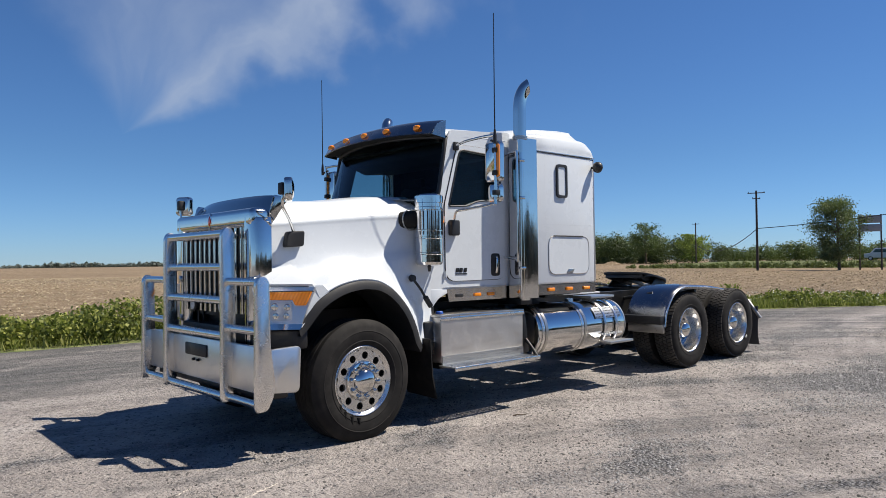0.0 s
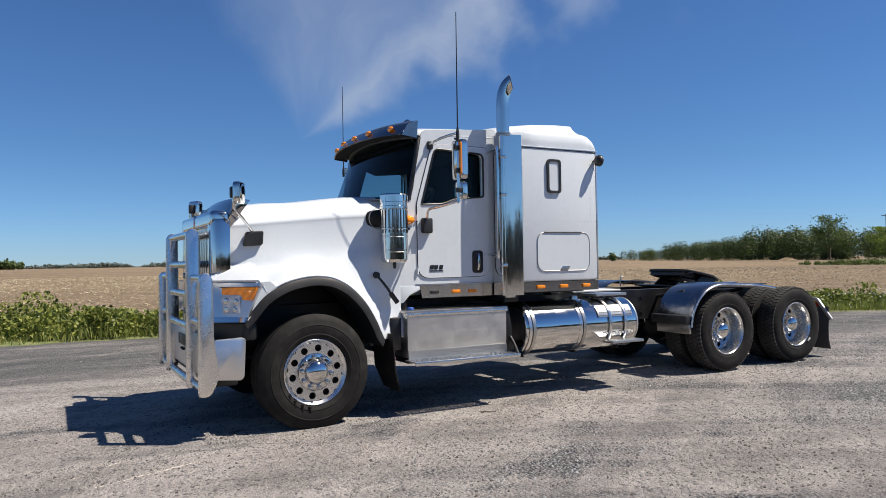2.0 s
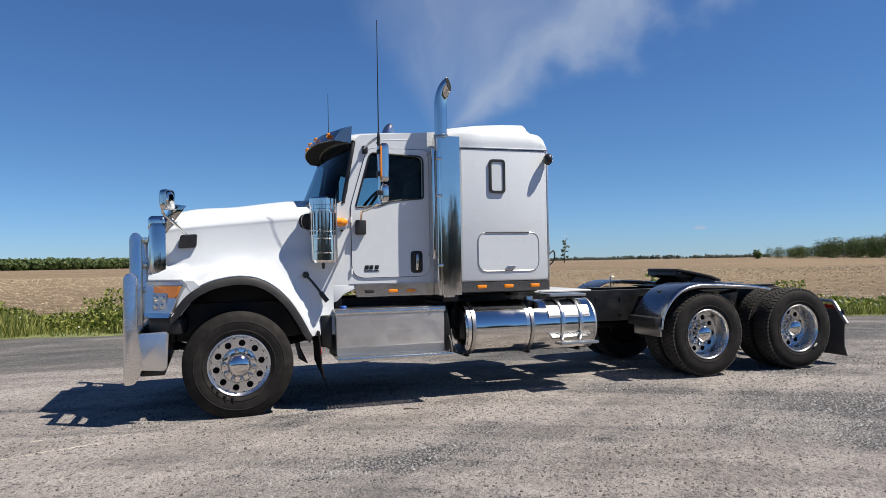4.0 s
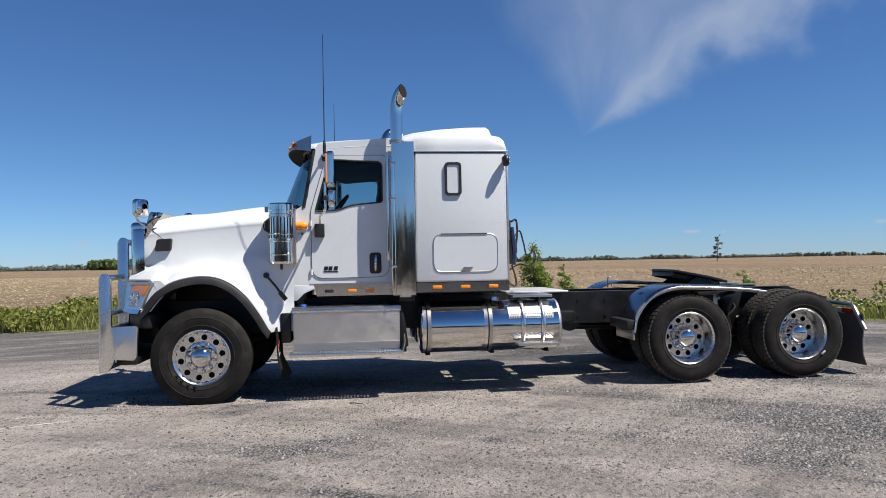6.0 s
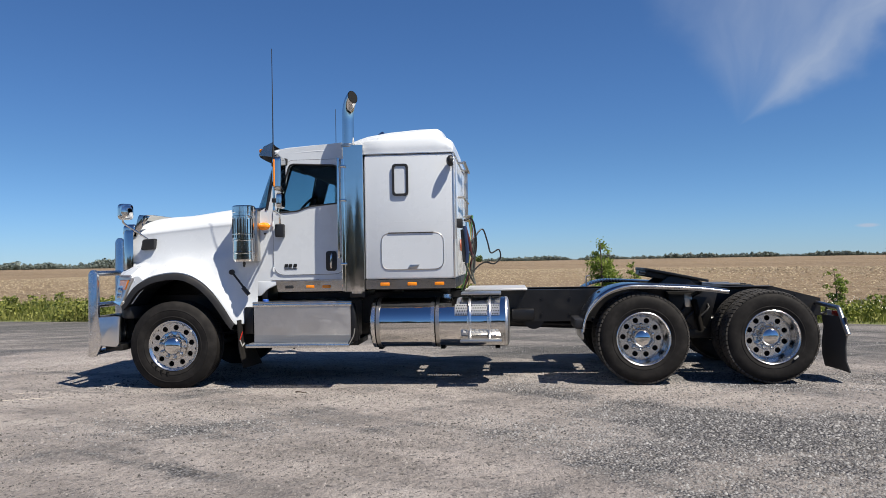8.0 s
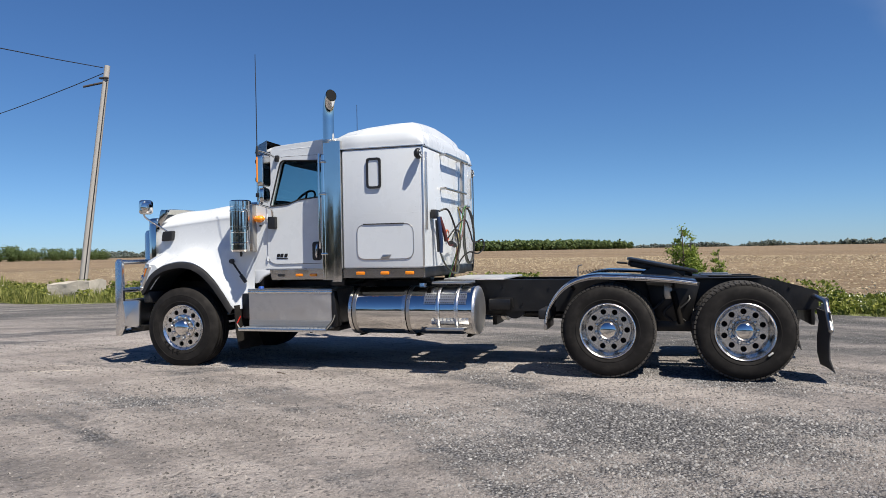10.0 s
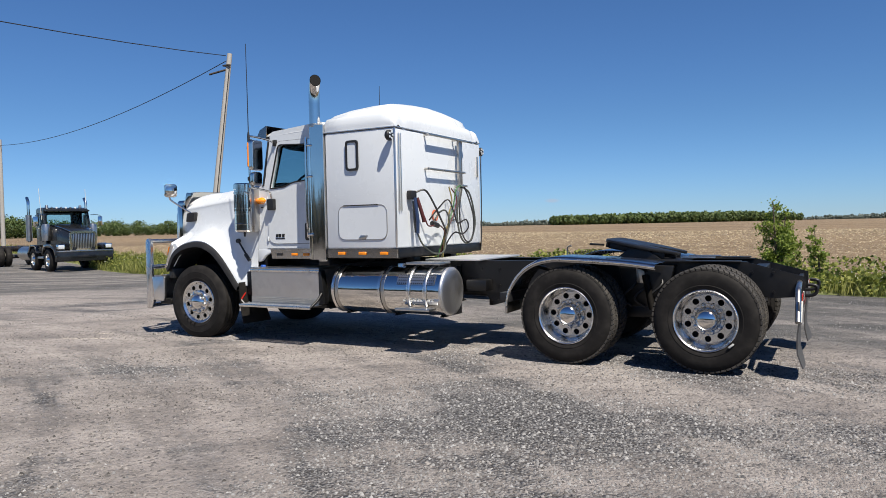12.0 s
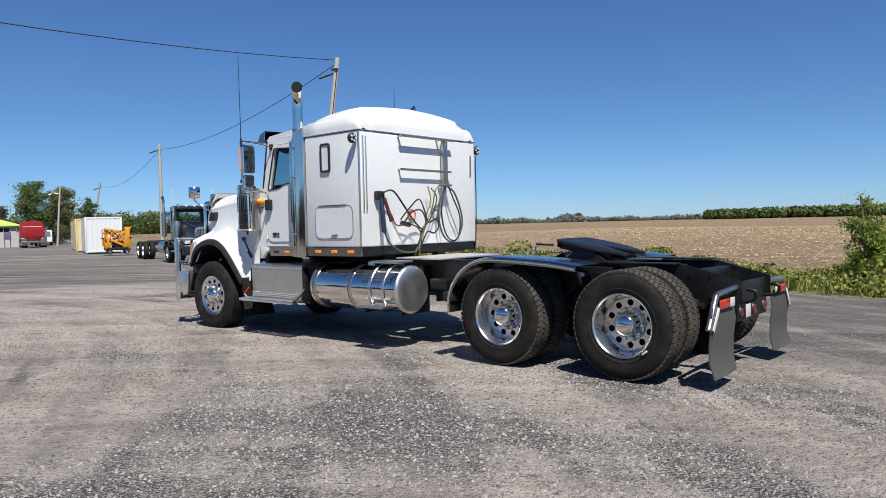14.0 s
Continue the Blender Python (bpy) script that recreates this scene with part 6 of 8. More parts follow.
    for y0, y1, z0, name in ((-1.33, -1.15, 0.535, "lower_step"), (-1.06, -0.78, 1.062, "upper_step")):
        part(name, sided(box(3.43, 3.90, y0, y1, z0, z0 + 0.03, 0.006), s), TREADPLATE, tk, "aluminium tank step")
    arc = [[(xx, CY - (R + 0.012) * math.cos(a), CZ + (R + 0.012) * math.sin(a)) for xx in (3.36, 3.88)] for a in [radians(18 + 7 * i) for i in range(5)]]
    part("grip_plate", sided(grid_surface(arc), s), TREADPLATE, tk, "perforated grip plate")
    bm = bmesh.new()
    for i in range(18):
        for j in range(4):
            a = radians(21 + 7 * j)
            c = Vector((3.38 + 0.028 * i + (0.012 if j % 2 else 0), CY - (R + 0.0145) * math.cos(a), CZ + (R + 0.0145) * math.sin(a)))
            vs = [bm.verts.new(c + Vector((0.009 * math.cos(t), 0.009 * math.sin(t) * math.sin(a), 0.009 * math.sin(t) * math.cos(a)))) for t in [math.pi / 3 * q for q in range(6)]]
            bm.faces.new(vs)
    tagged(part("grip_holes", sided(bm, s), BLACK, tk), kind="stuff")
    part("tank_cap", sided(lathe([(0, 0.05), (0.05, 0.048), (0.055, 0.0)], 20, "z", (3.25, CY + 0.02, CZ + R - 0.01)), s), ALU, tk)
    for i in range(9):
        part("sticker_bar", sided(box(3.455 + 0.048 * i, 3.49 + 0.048 * i, CY - R - 0.006, CY - R + 0.004, 0.63, 0.655 if i % 2 else 0.65, 0.001), s), REFLECT, tk)
    for x in (2.45, 3.2, 3.85):
        part("tank_bracket", sided(prism([(-0.46, 0.42), (-0.95, 0.42), (-0.62, 0.6), (-0.58, 1.02), (-0.46, 1.02)], x - 0.03, x + 0.03, 0.01, plane="yz"), s), BLACK, tk)
part("deck_plate", box(3.45, 4.22, -0.62, 0.62, 1.09, 1.112, 0.005), DECK, tractor, "pale aluminium deck plate behind the sleeper")
# added plate that closes the frame gap to keep the ground below shadowed
part("frame_shade_plate", box(4.22, 5.35, -0.42, 0.42, 0.93, 0.945, 0.004), BLACK, tractor, "added black plate between the frame rails, keeping sun off the ground")
part("air_tank", tube([(4.3, -0.38, 0.72), (4.3, 0.38, 0.72)], 0.13, 18, 1), BLACK, tractor)
part("battery_cable_box", box(4.02, 4.3, -0.62, -0.44, 0.72, 0.86, 0.02), BLACK, tractor)
for s in SIDES:
    part("front_mud_flap", sided(sheet([[(0.76, y, 0.80), (0.77, y, 0.62), (0.78, y, 0.45), (0.83 + 0.10 * (y + 1.17), y, 0.23)] for y in (-1.17, -1.0, -0.8, -0.68)], (0.012, 0, 0)), s), RUBBER, tractor, "black front mud flap")
    part("splash_shield", sided(box(0.80, 0.92, -1.05, -0.5, 0.62, 0.95, 0.02), s), BLACK, tractor)
    part("cab_step_support", sided(box(0.97, 1.05, -0.90, -0.5, 0.95, 1.25, 0.01), s), BLACK, tractor)
for (y0, z0), (y1, z1), mat in (((-1.066, 0.655), (-1.155, 0.565), RED), ((-1.155, 0.565), (-1.08, 0.485), REFLECT), ((-1.08, 0.485), (-0.995, 0.515), REFLECT)):
    k = 0.009 / math.hypot(y1 - y0, z1 - z0)
    dy, dz = k * (z1 - z0), -k * (y1 - y0)
    part("reflector_bar", prism([(y0 + dy, z0 + dz), (y1 + dy, z1 + dz), (y1 - dy, z1 - dz), (y0 - dy, z0 - dz)], 0.788, 0.7925, 0.0, plane="yz"), mat, tractor, "bar of a red and white reflective triangle")

# -- rear fenders, fifth wheel, mud flaps --
FPROF = [(4.815, 0.645), (4.84, 0.78), (4.90, 0.90), (5.0, 1.02), (5.13, 1.105), (5.30, 1.152), (5.50, 1.158), (6.1, 1.125), (6.43, 1.085)]
for s in SIDES:
    line = curve_points([(x, 0, z) for x, z in FPROF], 4)
    rows = [[(p.x, -0.62, p.z + 0.004), (p.x, -0.66, p.z + 0.012), (p.x, -1.15, p.z + 0.012), (p.x, -1.19, p.z + 0.006), (p.x + 0.004, -1.215, p.z - 0.02), (p.x + 0.012, -1.20, p.z - 0.04)] for p in line]
    fd = part("rear_fender", sided(sheet(rows, (0, 0, -0.005)), s), FENDER, tractor, "polished steel quarter fender over the drive wheels")
    part("fender_bead", sided(tube([(p.x + 0.006, -1.213, p.z - 0.016) for p in line], 0.014, 8, 1), s), ALU, fd)
    part("fender_step", sided(box(4.735, 4.86, -1.20, -0.62, 0.665, 0.775, 0.015), s), PLASTIC, fd, "black rubber fender step")
    part("fender_plate", sided(box(4.80, 4.83, -1.20, -0.66, 0.545, 0.665, 0.006), s), STEEL, fd)
    for x in (5.05, 6.2):
        part("fender_arm", sided(tube([(x, -0.44, 0.98), (x, -0.9, 1.06)], 0.025, 8, 1), s), BLACK, fd)
    part("frame_top_strip", sided(box(6.43, 7.15, -0.56, -0.40, 1.088, 1.10, 0.003), s), BLACK, tractor)
# fifth wheel
TILT = pose(6.06, 0, 1.225, 0, 11.5, 0) @ Matrix.Diagonal((0.86, 0.95, 1, 1))
for s in SIDES:
    part("pickup_ramp", box(6.52, 6.86, 0.22 * s - 0.05, 0.22 * s + 0.05, 1.112, 1.128, 0.004), STEEL, tractor, "thin steel pick-up ramp")
outline = [(-0.46, -0.28), (-0.42, -0.40), (-0.15, -0.46), (0.15, -0.45), (0.50, -0.27), (0.52, -0.18), (0.18, -0.07), (0.02, 0.0), (0.18, 0.07), (0.52, 0.18), (0.50, 0.27), (0.15, 0.45), (-0.15, 0.46), (-0.42, 0.40), (-0.46, 0.28)]
fifth = part("fifth_wheel", prism(rounded(outline, 0.06, 3), 0.005, 0.036, 0.006, plane="xy"), BLACK, tractor, "black greasy fifth wheel coupling plate", m=TILT)
part("skirt_rib", box(-0.43, -0.40, -0.34, 0.34, -0.055, 0.006, 0.006), BLACK, fifth)
for s in SIDES:
    part("plate_rib", box(-0.40, 0.34, 0.30 * s - 0.02, 0.30 * s + 0.02, -0.065, 0.006, 0.008), BLACK, fifth)
    part("ramp_edge", box(-0.2, 0.45, 0.13 * s - 0.012, 0.13 * s + 0.012, -0.05, 0.0, 0.004), BLACK, fifth)
    part("pivot_stand", prism([(5.78, 1.09), (6.34, 1.09), (6.14, 1.235), (5.98, 1.235)], 0.36 * s - 0.02, 0.36 * s + 0.02, 0.01), BLACK, tractor)
part("release_handle", tube([(-0.44, -0.40, -0.03), (-0.52, -0.52, -0.035), (-0.56, -0.60, -0.035)], 0.012, 8, 2), BLACK, fifth)
part("mount_plate", box(5.55, 6.6, -0.50, 0.50, 1.088, 1.105, 0.004), BLACK, tractor)
coil = [(5.05 + 0.0115 * i / 2, 0.25 + 0.02 * math.cos(i * 0.9), 1.135 + 0.035 * math.sin(math.pi * i / 100) + 0.02 * math.sin(i * 0.9)) for i in range(100)]
part("coiled_cable", tube(coil, 0.0045, 5, 1), PLASTIC, tractor, "coiled black cable")
part("coil_hook", tube([(5.03, 0.25, 1.10), (5.03, 0.25, 1.22), (5.08, 0.25, 1.24)], 0.01, 6, 3), STEEL, tractor)
for s in SIDES:
    flap = part("mud_flap", sided(sheet([[(7.70 + 0.012 * math.sin(3 * y), y, 0.76), (7.712, y, 0.62), (7.69, y, 0.44), (7.69, y, 0.28), (7.725 + 0.02 * math.sin(5 * y), y, 0.145)] for y in (-1.15, -1.0, -0.85, -0.7, -0.56)], (0.012, 0, 0)), s), FLAP, tractor, "black rubber mud flap with a reflective strip")
    part("flap_hanger", sided(tube([(7.69, -0.44, 0.885), (7.70, -0.97, 0.862), (7.70, -1.0, 0.84), (7.705, -1.19, 0.575)], 0.026, 12, 1), s), STEEL, flap, "steel flap hanger")
    part("red_reflector", sided(box(7.728, 7.738, -0.99, -0.74, 0.735, 0.815, 0.003), s), RED, flap, "red reflective strip")
    part("white_reflector", sided(box(7.728, 7.738, -0.738, -0.62, 0.735, 0.815, 0.003), s), REFLECT, flap, "white reflective strip")
    part("edge_reflector", sided(prism([(-1.03, 0.76), (-0.995, 0.74), (-1.13, 0.55), (-1.165, 0.575)], 7.728, 7.738, 0.002, plane="yz"), s), REFLECT, flap, "slanted white reflective strip")


# ---- vegetation ----
GRASS = leaf_material("verge_grass_blades", (0.10, 0.135, 0.03), (0.38, 0.37, 0.12), 0.35)
WEED = leaf_material("verge_weed_leaves", (0.06, 0.09, 0.02), (0.34, 0.35, 0.085), 0.32)
LEAF = leaf_material("tree_leaves", (0.05, 0.085, 0.03), (0.145, 0.19, 0.065), 0.28)
# distance haze is mixed into this leaf colour, greyer and paler
LEAF_HAZED = leaf_material("hazed_tree_leaves", (0.12, 0.145, 0.135), (0.18, 0.21, 0.18), 0.15)
# darkened, greyed leaves: shade of the unseen yard trees is in the colour
LEAF_DULL = leaf_material("dull_grey_green_leaves", (0.045, 0.052, 0.045), (0.11, 0.12, 0.10), 0.1)
LEAF_WOOD = leaf_material("dark_tree_leaves", (0.028, 0.048, 0.02), (0.105, 0.135, 0.05), 0.22)
LEAF_ROUGH = leaf_material("rough_verge_leaves", (0.06, 0.085, 0.028), (0.20, 0.225, 0.075), 0.3)
# leaf highlights put into a lighter colour; gloss as for other leaves
LEAF_CROWN = leaf_material("pale_crown_leaves", (0.06, 0.095, 0.04), (0.20, 0.24, 0.11), 0.3)
LEAF_DRY = leaf_material("yellowish_leaves", (0.085, 0.095, 0.035), (0.24, 0.225, 0.09), 0.3)
LEAF_LIGHT = leaf_material("sapling_leaves", (0.10, 0.165, 0.03), (0.33, 0.39, 0.085), 0.42)
FLOWER = Nodes("white_flowers", color=(0.7, 0.7, 0.62), rough=0.8).mat
STRAW = leaf_material("dry_straw", (0.185, 0.136, 0.076), (0.54, 0.455, 0.305), 0.05)
BARK = Nodes("bark", rough=0.95)
BARK.set("Base Color", BARK.mix(BARK.noise(9.0, 5.0), (0.06, 0.045, 0.033), (0.16, 0.125, 0.095)))
BARK.bump(BARK.noise(25.0, 4.0), 0.02)
BARK = BARK.mat
rng = np.random.default_rng(11)


def quads_object(name, centres, u, v, mat):
    """One mesh of many small four-cornered leaves: centre, half-width vector, half-height vector."""
    n = len(centres)
    verts = np.empty((n * 4, 3))
    verts[0::4] = centres - v
    verts[1::4] = centres + u - v * 0.1
    verts[2::4] = centres + v
    verts[3::4] = centres - u - v * 0.1
    me = bpy.data.meshes.new(name)
    me.vertices.add(n * 4)
    me.vertices.foreach_set("co", verts.ravel())
    me.loops.add(n * 4)
    me.loops.foreach_set("vertex_index", np.arange(n * 4))
    me.polygons.add(n)
    me.polygons.foreach_set("loop_start", np.arange(n) * 4)
    me.materials.append(mat)
    me.update(calc_edges=True)
    return new(name, me)


def directions(n, up=0.0):
    d = rng.normal(size=(n, 3))
    d[:, 2] += up
    return d / np.linalg.norm(d, axis=1)[:, None]


def leaf_axes(n, size, up=0.0):
    d = directions(n, up)
    e = np.cross(d, directions(n))
    e /= np.linalg.norm(e, axis=1)[:, None]
    s = size * rng.uniform(0.6, 1.35, (n, 1))
    return e * s * 0.42, d * s * 0.6


def verge_points(n, x0, x1, o0, o1, clump=0.5):
    x = rng.uniform(x0, x1, n)
    o = o0 + (o1 - o0) * rng.uniform(0, 1, n) ** 0.9
    return x, np.array([yard_edge(a) for a in x]) + o, o


def grass_verge():
    cs, us, vs = [], [], []
    for n, x0, x1, o0, o1, h0, h1 in ((52000, -24, 30, -0.1, 5.3, 0.06, 0.24), (14000, -70, -24, 0, 6, 0.2, 0.5), (9000, 30, 70, 0, 6, 0.2, 0.5), (20000, 8, 36, -0.15, 3.6, 0.08, 0.28), (26000, -26, -4, -0.1, 5.0, 0.15, 0.48)):
        x, y, o = verge_points(n, x0, x1, o0, o1)
        patch = np.array([noise.noise(Vector((a * 0.45, b * 0.45, 2.0))) for a, b in zip(x, y)])
        keep = rng.uniform(-0.75, 0.55, n) < patch + 0.25
        x, y, patch = x[keep], y[keep], patch[keep]
        k = len(x)
        h = rng.uniform(h0, h1, k) * (1.0 + 1.1 * np.clip(patch, -0.4, 0.7))
        a = rng.uniform(0, 2 * np.pi, k)
        lean = rng.uniform(0.05, 0.6, k)
        v = np.stack([np.cos(a) * lean * h, np.sin(a) * lean * h, h], 1) * 0.5
        wdt = rng.uniform(0.008, 0.02, k) * (1 + (np.abs(x) > 24) * 1.5)
        b = rng.uniform(0, 2 * np.pi, k)
        u = np.stack([np.cos(b) * wdt, np.sin(b) * wdt, np.zeros(k)], 1)
        z = np.array([ground_height(p, q) for p, q in zip(x, y)])
        cs.append(np.stack([x, y, z], 1) + v)
        us.append(u), vs.append(v)
    g = quads_object("verge_grass", np.concatenate(cs), np.concatenate(us), np.concatenate(vs), GRASS)
    tagged(g, "short uneven green and yellowish roadside grass", "grass", kind="stuff")


def weeds():
    """Leafy weeds in clumps along the verge."""
    cs, us, vs = [], [], []
    spots = []
    for i in range(2300):
        x = rng.uniform(-26, 30)
        o = rng.uniform(0.15, 5.2)
        y = yard_edge(x) + o
        p = noise.noise(Vector((x * 0.4, y * 0.5, 9.0)))
        if p > -0.2 and (x > -8 or rng.uniform() < 0.6):
            spots.append((x, y, rng.uniform(0.14, 0.36) * (1 + 1.5 * max(0, p)) * (1.4 if x < 3 else 0.95 if x > 9 else 1.0), rng.uniform(0.18, 0.45)))
    spots += [(-2.4, 10.6, 1.05, 0.55), (-2.9, 11.0, 0.85, 0.5), (-1.9, 10.9, 0.8, 0.5), (-5.6, 11.2, 0.8, 0.5), (-6.3, 11.0, 0.7, 0.5), (1.2, 11.4, 0.75, 0.5), (1.8, 11.0, 0.9, 0.45), (8.4, 8.6, 0.75, 0.7), (7.4, 8.9, 0.7, 0.6), (9.4, 8.3, 0.7, 0.6), (14.6, 6.9, 0.9, 0.6), (13.6, 7.4, 0.7, 0.5), (2.2, 10.2, 0.9, 0.5), (1.0, 9.8, 0.8, 0.6), (3.2, 10.6, 0.7, 0.5), (18.5, 4.6, 0.8, 0.5)]
    for x, y, h, r in spots:
        k = int(45 + 560 * h * r)
        t = rng.uniform(0.05, 1, k) ** 0.8
        a = rng.uniform(0, 2 * np.pi, k)
        rr = r * np.sqrt(rng.uniform(0, 1, k)) * (0.45 + 0.55 * np.sin(np.pi * np.clip(t, 0, 0.85)))
        c = np.stack([x + rr * np.cos(a), y + rr * np.sin(a), ground_height(x, y) + h * t], 1)
        u, v = leaf_axes(k, 0.075, 0.4)
        cs.append(c), us.append(u), vs.append(v)
    g = quads_object("verge_weeds", np.concatenate(cs), np.concatenate(us), np.concatenate(vs), WEED)
    tagged(g, "clumps of leafy green weeds on the verge", "weeds", kind="stuff")
    n = 3200
    x, y, o = verge_points(n, 8, 40, 0.0, 3.2)
    x2, y2, o2 = verge_points(90, -24, 8, 0.0, 2.5)
    x, y = np.concatenate([x, x2]), np.concatenate([y, y2])
    c = np.stack([x, y, rng.uniform(0.12, 0.5, len(x))], 1)
    u, v = leaf_axes(len(x), 0.035, 0)
    g = quads_object("verge_flowers", c, u, v, FLOWER)
    tagged(g, "small white flowers scattered in the verge", "flowers", kind="stuff")


def straw():
    n = 80000
    x = rng.uniform(-60, 80, n)
    d = 4.6 + 90 * rng.uniform(0, 1, n) ** 2.0
    y = np.array([yard_edge(a) for a in x]) + d
    a = rng.normal(0.2, 0.9, n)
    ln = rng.uniform(0.04, 0.15, n) * (1 + d / 80)
    v = np.stack([np.cos(a) * ln, np.sin(a) * ln, rng.normal(0.0, 0.25, n) * ln], 1) * 0.5
    w = (0.004 + 0.012 * rng.uniform(0, 1, n) ** 2) * (1 + d / 45)
    u = np.stack([-np.sin(a) * w * 0.4, np.cos(a) * w * 0.4, w], 1)
    c = np.stack([x, y, 0.035 + rng.uniform(0, 0.04, n)], 1)
    g = quads_object("field_stubble", c, u, v, STRAW)
    tagged(g, "broken dry corn stubble lying on the field", "stubble", kind="stuff")


def tree(name, x, y, h, spread, leaves, size, mat, label, category="tree", seed=0, bare=0.12, stems=1, thin=1.0, z0=0.0, limbs=14, steep=(0.15, 0.75)):
    """Tapered trunk, forking limbs, and a crown of separate leaves gathered in uneven clumps."""
    r = random.Random(seed)
    root = thing(name, label, category, (x, y, z0))
    bm = bmesh.new()
    tips = []
    for s in range(stems):
        ox, oy = (r.uniform(-0.2, 0.2) * spread, r.uniform(-0.2, 0.2) * spread) if stems > 1 else (0, 0)
        hh = h * (1 if s == 0 else r.uniform(0.55, 0.9))
        lean = (ox * 1.3 + r.uniform(-0.06, 0.06) * h, oy * 1.3 + r.uniform(-0.06, 0.06) * h)
        trunk = [(ox, oy, -0.1), (ox + lean[0] * 0.3, oy + lean[1] * 0.3, hh * 0.4), (ox + lean[0], oy + lean[1], hh * 0.93)]
        tube(trunk, [0.022 * h * thin, 0.004 * h], 8, 5, bm)
        line = curve_points(trunk, 5)
        for i in range(limbs):
            t = bare + (0.95 - bare) * (i + r.random()) / limbs
            p = line[int(t * (len(line) - 1))]
            a = r.uniform(0, 2 * math.pi)
            reach = spread * (0.35 + 0.65 * math.sin(math.pi * min(0.98, (t - bare * 0.6) / (1.05 - bare * 0.6)))) * r.uniform(0.6, 1.08)
            q = p + Vector((math.cos(a) * reach, math.sin(a) * reach, reach * r.uniform(*steep)))
            mid = (p + q) / 2 + Vector((0, 0, 0.12 * reach))
            tube([p, mid, q], [0.007 * h * thin, 0.0018 * h], 5, 3, bm)
            tips += [(q, 1.0), (mid.lerp(q, 0.4), 0.8), (mid, 0.6)]
        tips.append((Vector(trunk[-1]), 0.7))
    part("trunk", bm, BARK, root)
    per = max(4, leaves // len(tips))
    cs = []
    for q, w in tips:
        k = int(per * r.uniform(0.5, 1.5) * w)
        rad = spread * r.uniform(0.16, 0.34)
        c = rng.normal(size=(k, 3)) * rad * np.array([0.62, 0.62, 0.5]) + np.array(q)
        cs.append(c)
    c = np.concatenate(cs)
    c = c[(c[:, 2] > bare * h * 0.5) & (c[:, 2] < h)]
    u, v = leaf_axes(len(c), size, -0.2)
    crown = quads_object("crown", c, u, v, mat)
    crown.parent = root
    return root


def wood(name, label, spine, height, depth, per_m, size, mat, seed, lo=0.48, hi=1.05, clump=0.0):
    """A far belt of trees: many leaf clumps on uneven crowns along a line."""
    r = np.random.default_rng(seed)
    cs, ss, ds = [], [], []
    for (x0, y0, h0), (x1, y1, h1) in zip(spine, spine[1:]):
        length = math.hypot(x1 - x0, y1 - y0)
        k = max(2, int(length * per_m))
        for i in range(k):
            t = (i + r.uniform(0, 1)) / k
            cx, cy = x0 + (x1 - x0) * t, y0 + (y1 - y0) * t
            dx, dy = -(y1 - y0) / length, (x1 - x0) / length
            off = r.uniform(-0.5, 0.5) * depth
            cx, cy = cx + dx * off, cy + dy * off
            h = (h0 + (h1 - h0) * t) * r.uniform(lo, hi)
            if clump:
                h *= 1 + clump * (noise.noise(Vector((cx * 0.022, cy * 0.022, seed))) + 0.6 * noise.noise(Vector((cx * 0.06, cy * 0.06, seed))))
            rad = h * r.uniform(0.28, 0.48)
            n = int(height)
            d = r.normal(size=(n, 3))
            d /= np.linalg.norm(d, axis=1)[:, None]
            d *= r.uniform(0.35, 1.0, (n, 1)) ** 0.4
            lump = 1 + 0.25 * np.sin(3.1 * d[:, :1] * 3 + i) * np.cos(2.3 * d[:, 2:] * 3 + i)
            p = d * lump * np.array([rad, rad, h * 0.5]) + np.array([cx, cy, h * 0.5])
            p[:, 2] = np.maximum(p[:, 2], 0.1)
            cs.append(p), ds.append(d)
            ss.append(np.full((n, 1), size * h / 8))
    c, s = np.concatenate(cs), np.concatenate(ss)
    n = len(c)
    out = np.concatenate(ds) + r.normal(0, 0.38, (n, 3))
    e = np.cross(out, r.normal(size=(n, 3)))
    e /= np.linalg.norm(e, axis=1)[:, None]
    d = np.cross(out, e)
    d /= np.linalg.norm(d, axis=1)[:, None]
    s = s * r.uniform(0.6, 1.4, (n, 1))
    return tagged(quads_object(name, c, e * s * 0.6, d * s * 0.7, mat), label, "trees", kind="stuff")


def at_az(az, d, h, eye=(0, -8)):
    return (eye[0] + d * math.cos(radians(az)), eye[1] + d * math.sin(radians(az)), h)


grass_verge()
weeds()
straw()
HEDGE_TOP = ((46.3, 420, 6.6), (43.8, 397, 7.3), (42.1, 381, 11.0), (40.7, 367, 9.8), (38.9, 349, 9.8), (37.8, 337, 11.8), (36.4, 318, 12.0), (36.1, 315, 14.0), (34.3, 297, 13.1), (33.4, 295, 13.2), (31.3, 286, 12.2), (30.1, 280, 11.3), (29.3, 275, 9.8), (28.4, 273, 9.0), (27.8, 271, 7.0), (26.3, 270, 6.0))
wood("hedgerow", "row of dense dark green trees beyond the field", [at_az(*q) for q in HEDGE_TOP], 860, 22, 0.85, 0.27, LEAF_WOOD, 3, 0.72, 1.0)
wood("low_hedge", "low dark hedge at the foot of the trees", [at_az(38.6, 318, 2.6), at_az(36, 300, 3.0), at_az(31.5, 268, 3.0)], 170, 3, 0.6, 0.9, LEAF_WOOD, 33, 0.8, 1.0)
wood("roadside_trees", "low green trees along the far road", [at_az(27, 330, 7), at_az(22, 330, 8.5), at_az(16, 320, 8), at_az(5, 300, 8)], 520, 30, 1.2, 0.45, LEAF, 4)
